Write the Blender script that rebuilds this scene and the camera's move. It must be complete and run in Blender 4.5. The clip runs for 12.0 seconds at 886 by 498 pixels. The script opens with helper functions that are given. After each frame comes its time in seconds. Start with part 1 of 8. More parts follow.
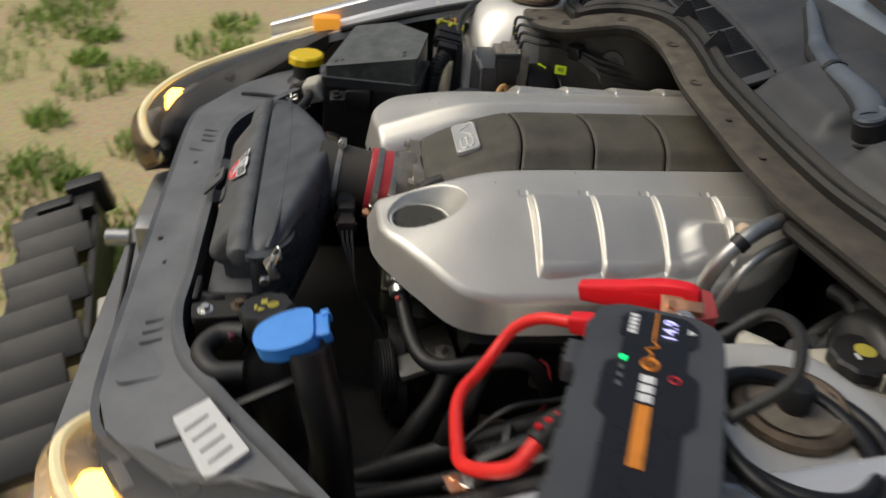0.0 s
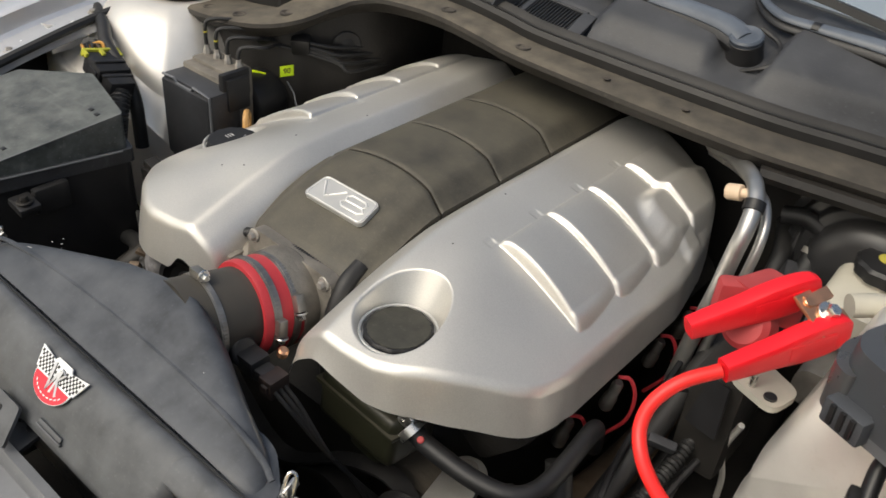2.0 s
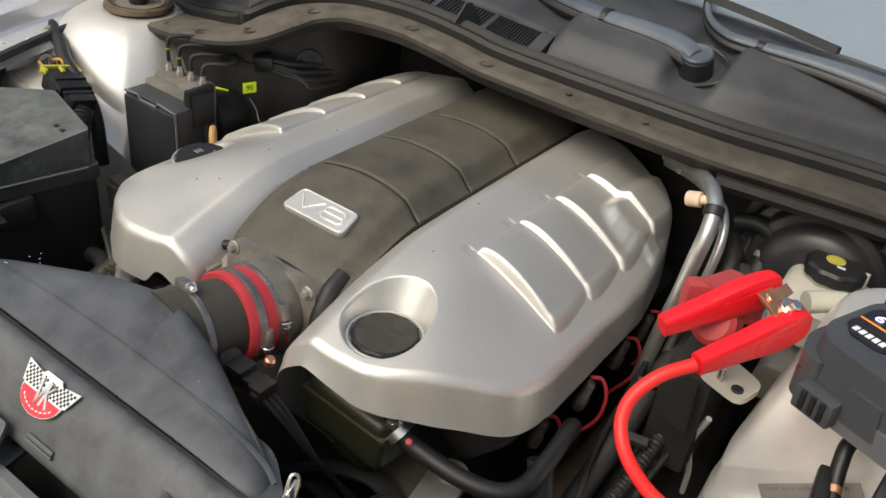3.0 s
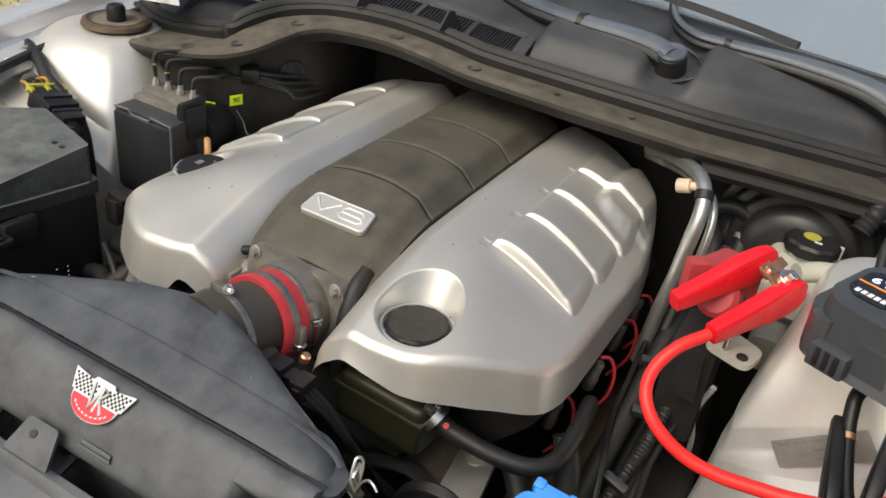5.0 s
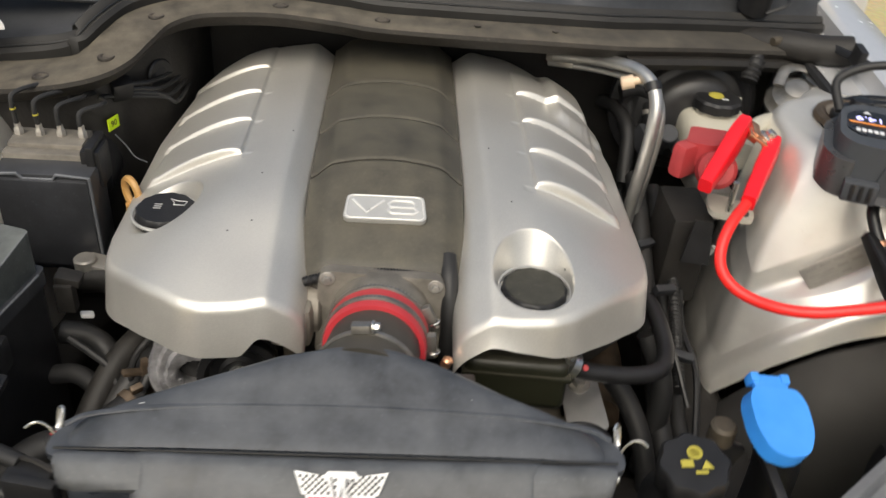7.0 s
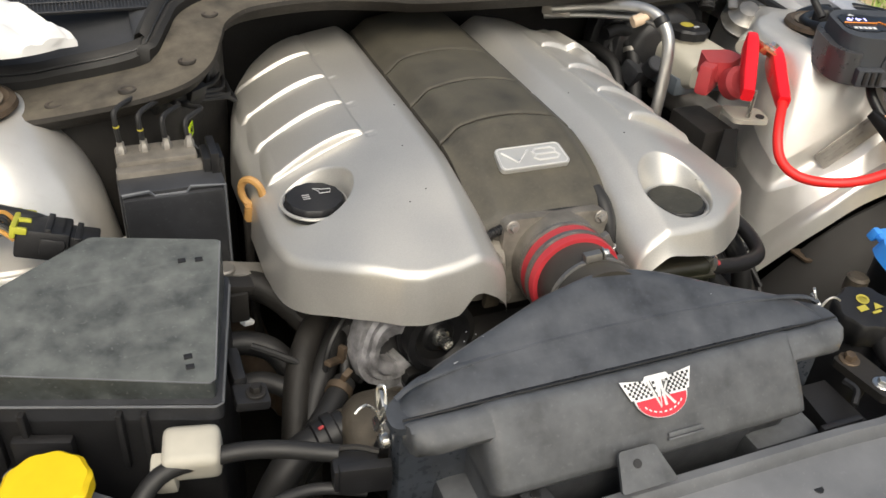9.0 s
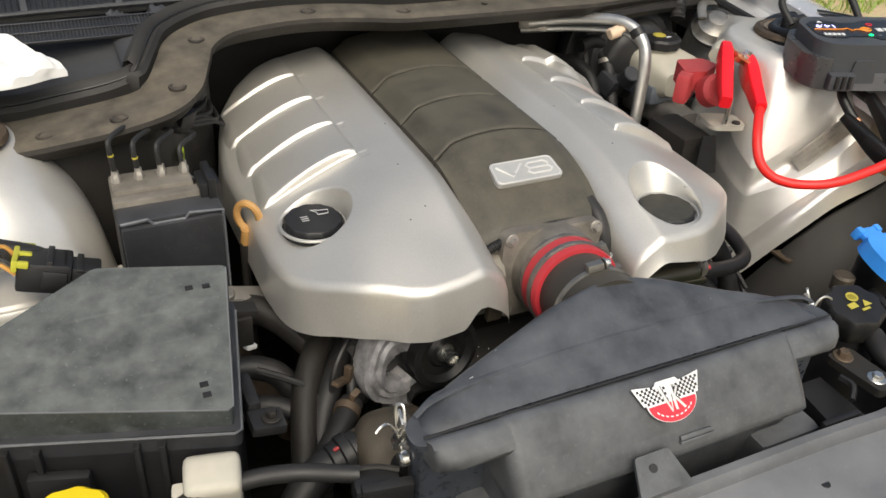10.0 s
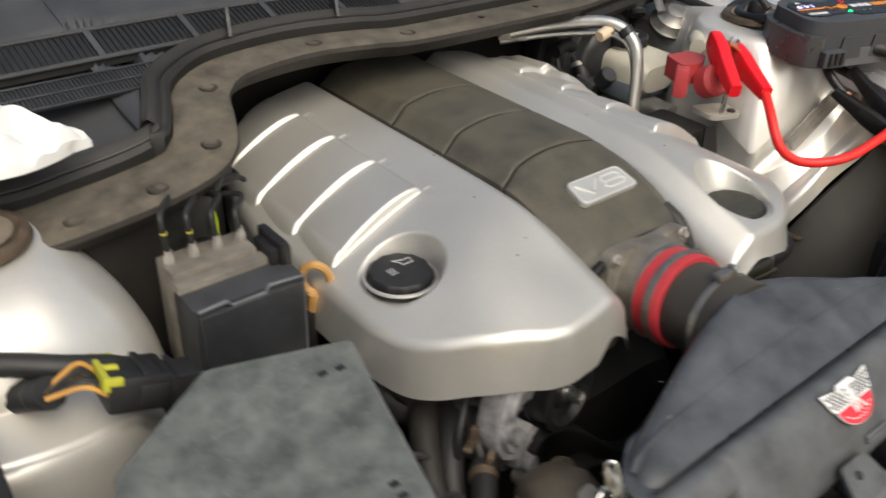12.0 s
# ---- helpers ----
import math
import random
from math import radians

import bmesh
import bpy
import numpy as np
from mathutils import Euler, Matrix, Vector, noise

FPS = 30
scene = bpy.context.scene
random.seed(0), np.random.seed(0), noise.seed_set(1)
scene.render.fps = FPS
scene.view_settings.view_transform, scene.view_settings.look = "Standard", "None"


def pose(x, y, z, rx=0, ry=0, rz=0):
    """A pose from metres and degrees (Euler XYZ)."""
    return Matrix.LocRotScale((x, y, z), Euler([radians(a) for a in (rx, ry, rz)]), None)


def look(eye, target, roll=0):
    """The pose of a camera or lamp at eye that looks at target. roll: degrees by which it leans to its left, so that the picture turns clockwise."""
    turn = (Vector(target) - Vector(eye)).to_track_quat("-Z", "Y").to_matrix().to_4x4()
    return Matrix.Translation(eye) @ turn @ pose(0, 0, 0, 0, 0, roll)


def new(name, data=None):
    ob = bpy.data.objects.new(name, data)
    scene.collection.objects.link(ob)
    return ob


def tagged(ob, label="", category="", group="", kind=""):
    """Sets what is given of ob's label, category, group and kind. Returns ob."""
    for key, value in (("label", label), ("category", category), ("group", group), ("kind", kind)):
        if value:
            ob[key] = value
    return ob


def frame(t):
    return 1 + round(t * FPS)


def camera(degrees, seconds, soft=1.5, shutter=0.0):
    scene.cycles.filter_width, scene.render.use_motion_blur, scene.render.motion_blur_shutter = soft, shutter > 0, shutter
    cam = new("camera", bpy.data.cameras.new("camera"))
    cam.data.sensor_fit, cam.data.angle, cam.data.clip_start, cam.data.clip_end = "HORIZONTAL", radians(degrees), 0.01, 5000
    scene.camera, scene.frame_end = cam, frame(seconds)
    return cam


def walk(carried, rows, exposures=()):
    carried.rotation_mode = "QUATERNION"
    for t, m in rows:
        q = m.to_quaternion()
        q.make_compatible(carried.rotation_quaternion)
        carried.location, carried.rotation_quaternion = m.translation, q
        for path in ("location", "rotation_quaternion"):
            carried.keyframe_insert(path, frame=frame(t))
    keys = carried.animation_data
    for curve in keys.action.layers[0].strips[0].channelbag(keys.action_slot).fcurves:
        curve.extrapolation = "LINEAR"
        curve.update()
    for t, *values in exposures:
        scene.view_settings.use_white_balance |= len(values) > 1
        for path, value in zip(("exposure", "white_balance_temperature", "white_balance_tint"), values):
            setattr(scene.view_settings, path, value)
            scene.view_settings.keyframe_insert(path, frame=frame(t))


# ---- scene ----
cam = camera(55.0, 12.0, shutter=0.45)
PATH = [
    (0, (1.196, -0.196, 1.437), (-0.464, 0.04, 0.346), 4.5),
    (0.3, (1.051, -0.346, 1.413), (-0.557, 0.188, 0.349), 4.7),
    (0.5, (0.954, -0.402, 1.396), (-0.575, 0.377, 0.366), 4.9),
    (0.6, (0.941, -0.429, 1.406), (-0.549, 0.421, 0.377), 5.1),
    (0.9, (0.839, -0.486, 1.410), (-0.404, 0.523, 0.387), 3.5),
    (1, (0.795, -0.484, 1.398), (-0.412, 0.552, 0.359), 3.0),
    (1.5, (0.663, -0.513, 1.387), (-0.439, 0.595, 0.305), 3.6),
    (2, (0.618, -0.595, 1.390), (-0.344, 0.635, 0.307), 5.4),
    (2.5, (0.596, -0.655, 1.397), (-0.295, 0.658, 0.352), 5.6),
    (3, (0.593, -0.659, 1.388), (-0.263, 0.691, 0.361), 7.5),
    (3.2, (0.593, -0.655, 1.386), (-0.259, 0.702, 0.364), 7.9),
    (5, (0.528, -0.766, 1.379), (-0.196, 0.692, 0.400), 7.7),
    (5.5, (0.437, -0.740, 1.363), (-0.146, 0.770, 0.368), 6.8),
    (6, (0.294, -0.696, 1.365), (-0.068, 0.827, 0.288), 5.9),
    (6.5, (0.171, -0.732, 1.360), (0.032, 0.805, 0.253), 6.5),
    (7, (0.007, -0.842, 1.392), (0.126, 0.712, 0.305), 5.1),
    (7.5, (-0.132, -0.871, 1.373), (0.169, 0.662, 0.291), 3.9),
    (7.7, (-0.190, -0.858, 1.349), (0.162, 0.663, 0.266), 3.7),
    (9.3, (-0.504, -0.821, 1.364), (0.174, 0.593, 0.292), 4.5),
    (9.5, (-0.510, -0.816, 1.366), (0.183, 0.593, 0.298), 4.3),
    (10, (-0.527, -0.811, 1.366), (0.202, 0.596, 0.318), 4.0),
    (10.5, (-0.535, -0.816, 1.369), (0.219, 0.596, 0.347), 4.0),
    (11, (-0.556, -0.832, 1.371), (0.243, 0.580, 0.381), 3.8),
    (11.5, (-0.615, -0.769, 1.341), (0.292, 0.584, 0.362), 3.0),
    (12, (-0.732, -0.574, 1.324), (0.318, 0.653, 0.323), 2.4),
]
walk(cam, [(t, look(eye, target, roll)) for t, eye, target, roll in PATH],
     [(0.0, -0.42, 6330, 5), (0.5, -0.04, 6330, 5), (1.0, 0.05, 6330, 5), (2.0, 0.11, 6330, 5), (5.0, 0.13, 6330, 5), (9.5, 0.22, 6330, 5), (12.0, 0.12, 6330, 5)])

# ---- world and light ----
world = bpy.data.worlds.new("overcast_sky")
scene.world = world
world.use_nodes = True
wn = world.node_tree.nodes
sky = wn.new("ShaderNodeTexSky")
sky.sky_type = "NISHITA"
sky.sun_disc = False
sky.sun_elevation = radians(51)
sky.sun_rotation = radians(195)
sky.air_density = 1.1
sky.dust_density = 8.0
sky.ozone_density = 0.4
world.node_tree.links.new(sky.outputs["Color"], wn["Background"].inputs["Color"])
wn["Background"].inputs["Strength"].default_value = 0.128
sun = new("sun", bpy.data.lights.new("sun", "SUN"))
sun.data.energy = 1.25
sun.data.angle = radians(48)
sun.data.color = (1.0, 0.97, 0.93)
sun.matrix_world = look((-0.9, -3.5, 5.3), (0, 0, 0.8))


# ---- materials ----
def mat(name, color, rough=0.5, metal=0.0, var=0.25, scale=8.0, dust=0.0, dust_color=(0.22, 0.19, 0.15),
        bump=0.0, bump_scale=220.0, coat=0.0, emit=0.0, emit_color=None, trans=0.0, ior=1.45, grain=60.0, rough_var=0.12, flecks=0.0):
    """A surface with uneven colour and gloss at two scales, settled dust on faces that look up, and fine relief."""
    m = bpy.data.materials.new(name)
    m.use_nodes = True
    nt = m.node_tree
    n, ln = nt.nodes, nt.links
    p = n["Principled BSDF"]
    p.inputs["Metallic"].default_value = metal
    p.inputs["IOR"].default_value = ior
    p.inputs["Coat Weight"].default_value = coat
    p.inputs["Transmission Weight"].default_value = trans
    tc = n.new("ShaderNodeTexCoord")
    big = n.new("ShaderNodeTexNoise")
    big.inputs["Scale"].default_value = scale
    big.inputs["Detail"].default_value = 6
    fine = n.new("ShaderNodeTexNoise")
    fine.inputs["Scale"].default_value = grain
    fine.inputs["Detail"].default_value = 5
    for t in (big, fine):
        ln.new(tc.outputs["Object"], t.inputs["Vector"])
    blend = n.new("ShaderNodeMath")
    blend.operation = "MULTIPLY_ADD"
    ln.new(fine.outputs["Fac"], blend.inputs[0])
    blend.inputs[1].default_value = 0.5
    ln.new(big.outputs["Fac"], blend.inputs[2])
    ramp = n.new("ShaderNodeMapRange")
    ramp.inputs[1].default_value, ramp.inputs[2].default_value = 0.45, 1.05
    ramp.inputs[3].default_value, ramp.inputs[4].default_value = 0.0, 1.0
    ln.new(blend.outputs[0], ramp.inputs[0])
    mix = n.new("ShaderNodeMix")
    mix.data_type = "RGBA"
    lo = tuple(c * (1 - var) for c in color)
    hi = tuple(min(1.0, c * (1 + var)) for c in color)
    mix.inputs[6].default_value, mix.inputs[7].default_value = (*lo, 1), (*hi, 1)
    ln.new(ramp.outputs[0], mix.inputs[0])
    col = mix.outputs[2]
    rr = n.new("ShaderNodeMapRange")
    rr.inputs[3].default_value, rr.inputs[4].default_value = max(0.02, rough - rough_var), min(1.0, rough + rough_var)
    ln.new(fine.outputs["Fac"], rr.inputs[0])
    rout = rr.outputs[0]
    if dust > 0:
        geo = n.new("ShaderNodeNewGeometry")
        sep = n.new("ShaderNodeSeparateXYZ")
        ln.new(geo.outputs["Normal"], sep.inputs[0])
        up = n.new("ShaderNodeMapRange")
        up.inputs[1].default_value, up.inputs[2].default_value = 0.2, 1.0
        ln.new(sep.outputs["Z"], up.inputs[0])
        pat = n.new("ShaderNodeMapRange")
        pat.inputs[1].default_value, pat.inputs[2].default_value = 0.08, 0.92
        ln.new(big.outputs["Fac"], pat.inputs[0])
        f = n.new("ShaderNodeMath")
        f.operation = "MULTIPLY"
        ln.new(up.outputs[0], f.inputs[0])
        ln.new(pat.outputs[0], f.inputs[1])
        g = n.new("ShaderNodeMath")
        g.operation = "MULTIPLY"
        ln.new(f.outputs[0], g.inputs[0])
        g.inputs[1].default_value = dust
        dm = n.new("ShaderNodeMix")
        dm.data_type = "RGBA"
        ln.new(g.outputs[0], dm.inputs[0])
        ln.new(col, dm.inputs[6])
        dm.inputs[7].default_value = (*dust_color, 1)
        col = dm.outputs[2]
        dr = n.new("ShaderNodeMix")
        ln.new(g.outputs[0], dr.inputs[0])
        ln.new(rout, dr.inputs[2])
        dr.inputs[3].default_value = 0.9
        rout = dr.outputs[0]
    if flecks > 0:  # pale specks of dust and faint scuffs along the part
        turn = n.new("ShaderNodeMapping")
        turn.inputs["Rotation"].default_value = (0.3, 0.2, 0.5)
        turn.inputs["Scale"].default_value = (9, 120, 40)
        ln.new(tc.outputs["Object"], turn.inputs["Vector"])
        for vec, size, low, high, gain in ((tc.outputs["Object"], 240, 0.63, 0.72, flecks), (turn.outputs[0], 1.0, 0.62, 0.74, flecks * 0.6), (tc.outputs["Object"], 22, 0.56, 0.70, flecks * 0.45)):
            sp = n.new("ShaderNodeTexNoise")
            sp.inputs["Scale"].default_value = size
            sp.inputs["Detail"].default_value = 3
            ln.new(vec, sp.inputs["Vector"])
            cut = n.new("ShaderNodeMapRange")
            cut.inputs[1].default_value, cut.inputs[2].default_value = low, high
            cut.inputs[4].default_value = gain
            ln.new(sp.outputs["Fac"], cut.inputs[0])
            fm = n.new("ShaderNodeMix")
            fm.data_type = "RGBA"
            ln.new(cut.outputs[0], fm.inputs[0])
            ln.new(col, fm.inputs[6])
            fm.inputs[7].default_value = (*[min(1.0, c * 1.3) for c in dust_color], 1)
            col = fm.outputs[2]
    ln.new(col, p.inputs["Base Color"])
    ln.new(rout, p.inputs["Roughness"])
    if bump > 0:
        bn = n.new("ShaderNodeTexNoise")
        bn.inputs["Scale"].default_value = bump_scale
        bn.inputs["Detail"].default_value = 3
        ln.new(tc.outputs["Object"], bn.inputs["Vector"])
        b = n.new("ShaderNodeBump")
        b.inputs["Strength"].default_value = bump
        b.inputs["Distance"].default_value = 0.002
        ln.new(bn.outputs["Fac"], b.inputs["Height"])
        ln.new(b.outputs[0], p.inputs["Normal"])
    if emit > 0:
        p.inputs["Emission Strength"].default_value = emit
        p.inputs["Emission Color"].default_value = (*(emit_color or color), 1)
    return m


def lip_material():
    """Black plastic under tan dust in patches, its colour darker towards the driver's side."""
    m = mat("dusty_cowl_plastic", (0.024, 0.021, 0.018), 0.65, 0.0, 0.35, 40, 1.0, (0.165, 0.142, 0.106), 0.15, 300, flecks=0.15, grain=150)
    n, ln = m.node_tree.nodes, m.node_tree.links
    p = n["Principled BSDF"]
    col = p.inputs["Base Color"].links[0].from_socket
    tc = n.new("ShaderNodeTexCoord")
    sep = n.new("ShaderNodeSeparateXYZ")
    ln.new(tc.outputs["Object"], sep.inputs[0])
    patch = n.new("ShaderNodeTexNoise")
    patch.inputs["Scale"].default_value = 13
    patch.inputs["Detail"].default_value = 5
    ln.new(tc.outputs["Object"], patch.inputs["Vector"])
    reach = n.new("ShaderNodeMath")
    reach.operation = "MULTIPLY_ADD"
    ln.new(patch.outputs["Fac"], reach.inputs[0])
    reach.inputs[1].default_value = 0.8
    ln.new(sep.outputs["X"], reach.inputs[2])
    # share of a plain dark tone, growing with x and broken up by noise
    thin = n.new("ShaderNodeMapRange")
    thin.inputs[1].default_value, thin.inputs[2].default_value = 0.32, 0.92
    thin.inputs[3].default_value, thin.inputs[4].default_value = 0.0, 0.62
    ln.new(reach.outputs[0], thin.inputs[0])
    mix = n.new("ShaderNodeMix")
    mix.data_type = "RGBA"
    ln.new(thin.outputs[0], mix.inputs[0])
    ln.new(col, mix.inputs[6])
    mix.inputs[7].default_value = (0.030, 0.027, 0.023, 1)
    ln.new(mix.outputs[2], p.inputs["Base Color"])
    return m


COVER_SILVER = mat("cover_silver_paint", (0.64, 0.621, 0.580), 0.33, 0.63, 0.17, 9, 0.40, (0.35, 0.32, 0.255), 0.08, 1100, rough_var=0.07, grain=650)
COVER_DARK = mat("cover_dark_plastic", (0.056, 0.051, 0.042), 0.5, 0.0, 0.3, 30, 0.55, (0.130, 0.116, 0.079), 0.15, 500, flecks=0.12, grain=240)
BADGE = mat("badge_satin_metal", (0.70, 0.69, 0.66), 0.32, 0.45, 0.05, 20)
BOX_LID = mat("airbox_smooth_lid_plastic", (0.036, 0.041, 0.050), 0.32, 0.0, 0.5, 26, 0.6, (0.135, 0.138, 0.146), 0.05, 500, flecks=0.10, grain=120, rough_var=0.2)
BOX_BLACK = mat("airbox_dull_plastic", (0.060, 0.063, 0.068), 0.45, 0.0, 0.42, 30, 0.65, (0.165, 0.170, 0.178), 0.06, 500, flecks=0.12, grain=130, rough_var=0.2)
LID_GREY = mat("fuse_lid_plastic", (0.042, 0.048, 0.048), 0.38, 0.0, 0.55, 44, 0.85, (0.168, 0.175, 0.165), 0.10, 300, flecks=0.25, grain=130, rough_var=0.2)
BLACK = mat("black_plastic", (0.012, 0.012, 0.013), 0.45, 0.0, 0.3, 15, 0.13, (0.07, 0.062, 0.052), 0.1, 400)
GRIME = mat("grimy_black_metal", (0.015, 0.0135, 0.012), 0.6, 0.0, 0.45, 18, 0.18, (0.065, 0.056, 0.045), 0.3, 160)
RUBBER = mat("black_rubber_hose", (0.016, 0.016, 0.0165), 0.5, 0.0, 0.25, 25, 0.17, (0.075, 0.064, 0.050), 0.08, 300)
SEAL = mat("weatherstrip_rubber", (0.015, 0.0145, 0.014), 0.6, 0.0, 0.35, 14, 0.3, (0.095, 0.085, 0.07))
# toned darker than the lip, giving the shallow clips the shade of dimples
CLIP = mat("dusty_dimple_toned_clip", (0.020, 0.017, 0.014), 0.6, 0.0, 0.35, 40, 0.75, (0.145, 0.12, 0.092), 0.1, 300)
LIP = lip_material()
COWL = mat("cowl_panel_plastic", (0.026, 0.0275, 0.031), 0.46, 0.0, 0.35, 11, 0.45, (0.12, 0.12, 0.124), 0.15, 500, flecks=0.1, grain=120, rough_var=0.18)
PAINT = mat("silver_body_paint", (0.82, 0.795, 0.745), 0.30, 0.62, 0.09, 6, 0.55, (0.40, 0.345, 0.26), flecks=0.10, rough_var=0.05, grain=40)
FENDER = mat("silver_fender_paint", (0.66, 0.66, 0.67), 0.25, 0.5, 0.04, 4, rough_var=0.06)
RED_SIL = mat("red_silicone", (0.46, 0.035, 0.045), 0.42, 0.0, 0.12, 20, 0.1)
RED = mat("red_clamp_plastic", (0.78, 0.012, 0.022), 0.38, 0.0, 0.08, 20)
RED_DULL = mat("faded_red_terminal_cover", (0.38, 0.04, 0.045), 0.55, 0.0, 0.15, 20, 0.2)
RED_CABLE = mat("red_cable_rubber", (0.80, 0.025, 0.022), 0.42, 0.0, 0.08, 20)
BLUE = mat("blue_plastic", (0.045, 0.27, 0.80), 0.42, 0.0, 0.08, 15, 0.1, (0.4, 0.45, 0.5))
YELLOW = mat("yellow_plastic", (0.82, 0.58, 0.01), 0.42, 0.0, 0.06, 15)
LIME = mat("fluorescent_tag", (0.66, 0.88, 0.01), 0.5, 0.0, 0.08, 20)
TAN = mat("tan_plastic", (0.52, 0.27, 0.06), 0.45, 0.0, 0.15, 20, 0.1)
WHITE = mat("white_plastic", (0.44, 0.42, 0.36), 0.5, 0.0, 0.12, 20, 0.3, (0.4, 0.35, 0.27))
CLOTH = mat("white_cloth", (0.72, 0.72, 0.72), 0.8, 0.0, 0.04, 20)
RESERVOIR = mat("aged_translucent_plastic", (0.46, 0.44, 0.37), 0.4, 0.0, 0.12, 12, 0.35, (0.35, 0.30, 0.22))
OLIVE = mat("olive_reservoir_plastic", (0.015, 0.0155, 0.009), 0.4, 0.0, 0.2, 12, 0.2)
ALU = mat("bare_aluminium", (0.44, 0.435, 0.42), 0.36, 0.85, 0.15, 25, 0.15, bump=0.1)
CAST = mat("cast_aluminium", (0.36, 0.34, 0.31), 0.5, 0.7, 0.25, 25, 0.35, bump=0.3, bump_scale=250)
CAST_BROWN = mat("stained_cast_housing", (0.070, 0.058, 0.042), 0.6, 0.3, 0.45, 26, 0.12, bump=0.35, bump_scale=220)
STEEL = mat("zinc_steel", (0.62, 0.61, 0.58), 0.28, 0.95, 0.12, 40)
RUST = mat("rust_tinted_steel", (0.13, 0.095, 0.065), 0.55, 0.6, 0.4, 40, 0.2)
BRASS = mat("copper_jaw", (0.72, 0.38, 0.22), 0.35, 0.9, 0.15, 60)
STARTER = mat("jump_starter_grey_rubber", (0.046, 0.050, 0.058), 0.5, 0.0, 0.1, 14, 0.2, (0.2, 0.2, 0.2), 0.1, 500)
FACEPLATE = mat("jump_starter_black_face", (0.012, 0.012, 0.014), 0.3, 0.0, 0.1, 14)
ORANGE = mat("orange_print", (0.72, 0.25, 0.03), 0.5)
PRINT = mat("white_print", (0.75, 0.75, 0.75), 0.5)
YPRINT = mat("yellow_print", (0.46, 0.40, 0.05), 0.55, dust=0.2)
REDPRINT = mat("red_print", (0.62, 0.03, 0.05), 0.4)
BLACKPRINT = mat("black_print", (0.02, 0.02, 0.02), 0.4)
LEDTXT = mat("display_digits", (0.5, 0.5, 0.9), 0.4, emit=1.6, emit_color=(0.55, 0.5, 1.0))
LEDGREEN = mat("green_indicator", (0.02, 0.6, 0.15), 0.4, emit=2.0, emit_color=(0.03, 1.0, 0.25))
# the corner reflector is no lamp; its brightness is put in as emission
AMBER_LENS = mat("added_glow_amber_lens", (0.85, 0.26, 0.02), 0.2, 0.0, 0.1, 30, emit=0.7, emit_color=(1.0, 0.42, 0.05))
BULB = mat("lit_indicator_bulb", (1.0, 0.6, 0.1), 0.3, emit=14.0, emit_color=(1.0, 0.50, 0.06))
CLEAR = mat("clear_lamp_lens", (0.92, 0.90, 0.86), 0.04, 0.0, 0.03, 20, trans=0.96, ior=1.3, rough_var=0.02)
# half-opaque pale blue, painting the sky's reflection into the glass
GLASS = mat("windscreen_glass", (0.40, 0.46, 0.52), 0.06, 0.0, 0.06, 6, trans=0.55, ior=1.5, rough_var=0.03)
# the blue-grey laid on upward faces stands in for reflected sky
WIPER = mat("wiper_black_sky_toned", (0.052, 0.062, 0.080), 0.30, 0.0, 0.15, 20, 0.55, (0.22, 0.25, 0.29))
INTERIOR = mat("dark_cabin", (0.07, 0.075, 0.085), 0.8, 0.0, 0.2, 6)
LABEL = mat("paper_label", (0.72, 0.72, 0.70), 0.6, 0.0, 0.05, 30)
PLATE = mat("brushed_id_plate", (0.40, 0.38, 0.35), 0.36, 0.6, 0.15, 40)
GREY = mat("grey_support_plastic", (0.094, 0.099, 0.108), 0.44, 0.0, 0.25, 12, 0.7, (0.25, 0.252, 0.256), 0.08, 300, flecks=0.10, grain=80, rough_var=0.2)
ROUGH_CAST = mat("rough_cast_alloy", (0.30, 0.295, 0.305), 0.55, 0.35, 0.4, 60, 0.2, (0.2, 0.19, 0.18), 0.5, 320)
PURPLE = mat("purple_anodised_ring", (0.10, 0.098, 0.10), 0.48, 0.5, 0.3, 30, 0.3)
DIPSTICK = mat("tan_brown_plastic", (0.44, 0.25, 0.085), 0.4, 0.0, 0.2, 30, 0.1)
GREY_BLACK = mat("sun_faded_black_plastic", (0.024, 0.025, 0.028), 0.4, 0.0, 0.3, 18, 0.35, (0.11, 0.11, 0.115), flecks=0.12)
# pale cream puts the lit lamp's glow into the bowl's own colour
GLOW_BOWL = mat("glow_toned_lamp_reflector", (0.80, 0.74, 0.64), 0.25, 0.35, 0.08, 12)
# emission added to the rim for the bright highlight along the lens edge
LAMP_RIM = mat("added_glow_lamp_edge", (0.85, 0.72, 0.46), 0.25, emit=0.35, emit_color=(1.0, 0.74, 0.32))
LOCK = mat("yellow_green_lock", (0.45, 0.44, 0.04), 0.5, 0.0, 0.15, 20, 0.1)
DARKBADGE = mat("badge_matt_metal", (0.50, 0.495, 0.475), 0.42, 0.4, 0.08, 20)
CAP_PRINT = mat("fine_grey_print", (0.42, 0.42, 0.42), 0.5)
LEAD_BLACK = mat("black_lead_plastic", (0.0085, 0.0085, 0.009), 0.4, 0.0, 0.2, 20)
SERVO = mat("brake_servo_paint", (0.022, 0.022, 0.023), 0.36, 0.0, 0.3, 12, 0.3, (0.09, 0.082, 0.07))
BAND = mat("dull_clamp_steel", (0.30, 0.285, 0.26), 0.42, 0.85, 0.2, 60)
PORT = mat("pale_tan_plastic", (0.62, 0.48, 0.34), 0.5, 0.0, 0.12, 20)
CAP_DUSTY = mat("scuffed_cap_plastic", (0.030, 0.029, 0.022), 0.6, 0.0, 0.35, 60, 0.45, (0.078, 0.074, 0.060), 0.15, 400, flecks=0.25, grain=200)
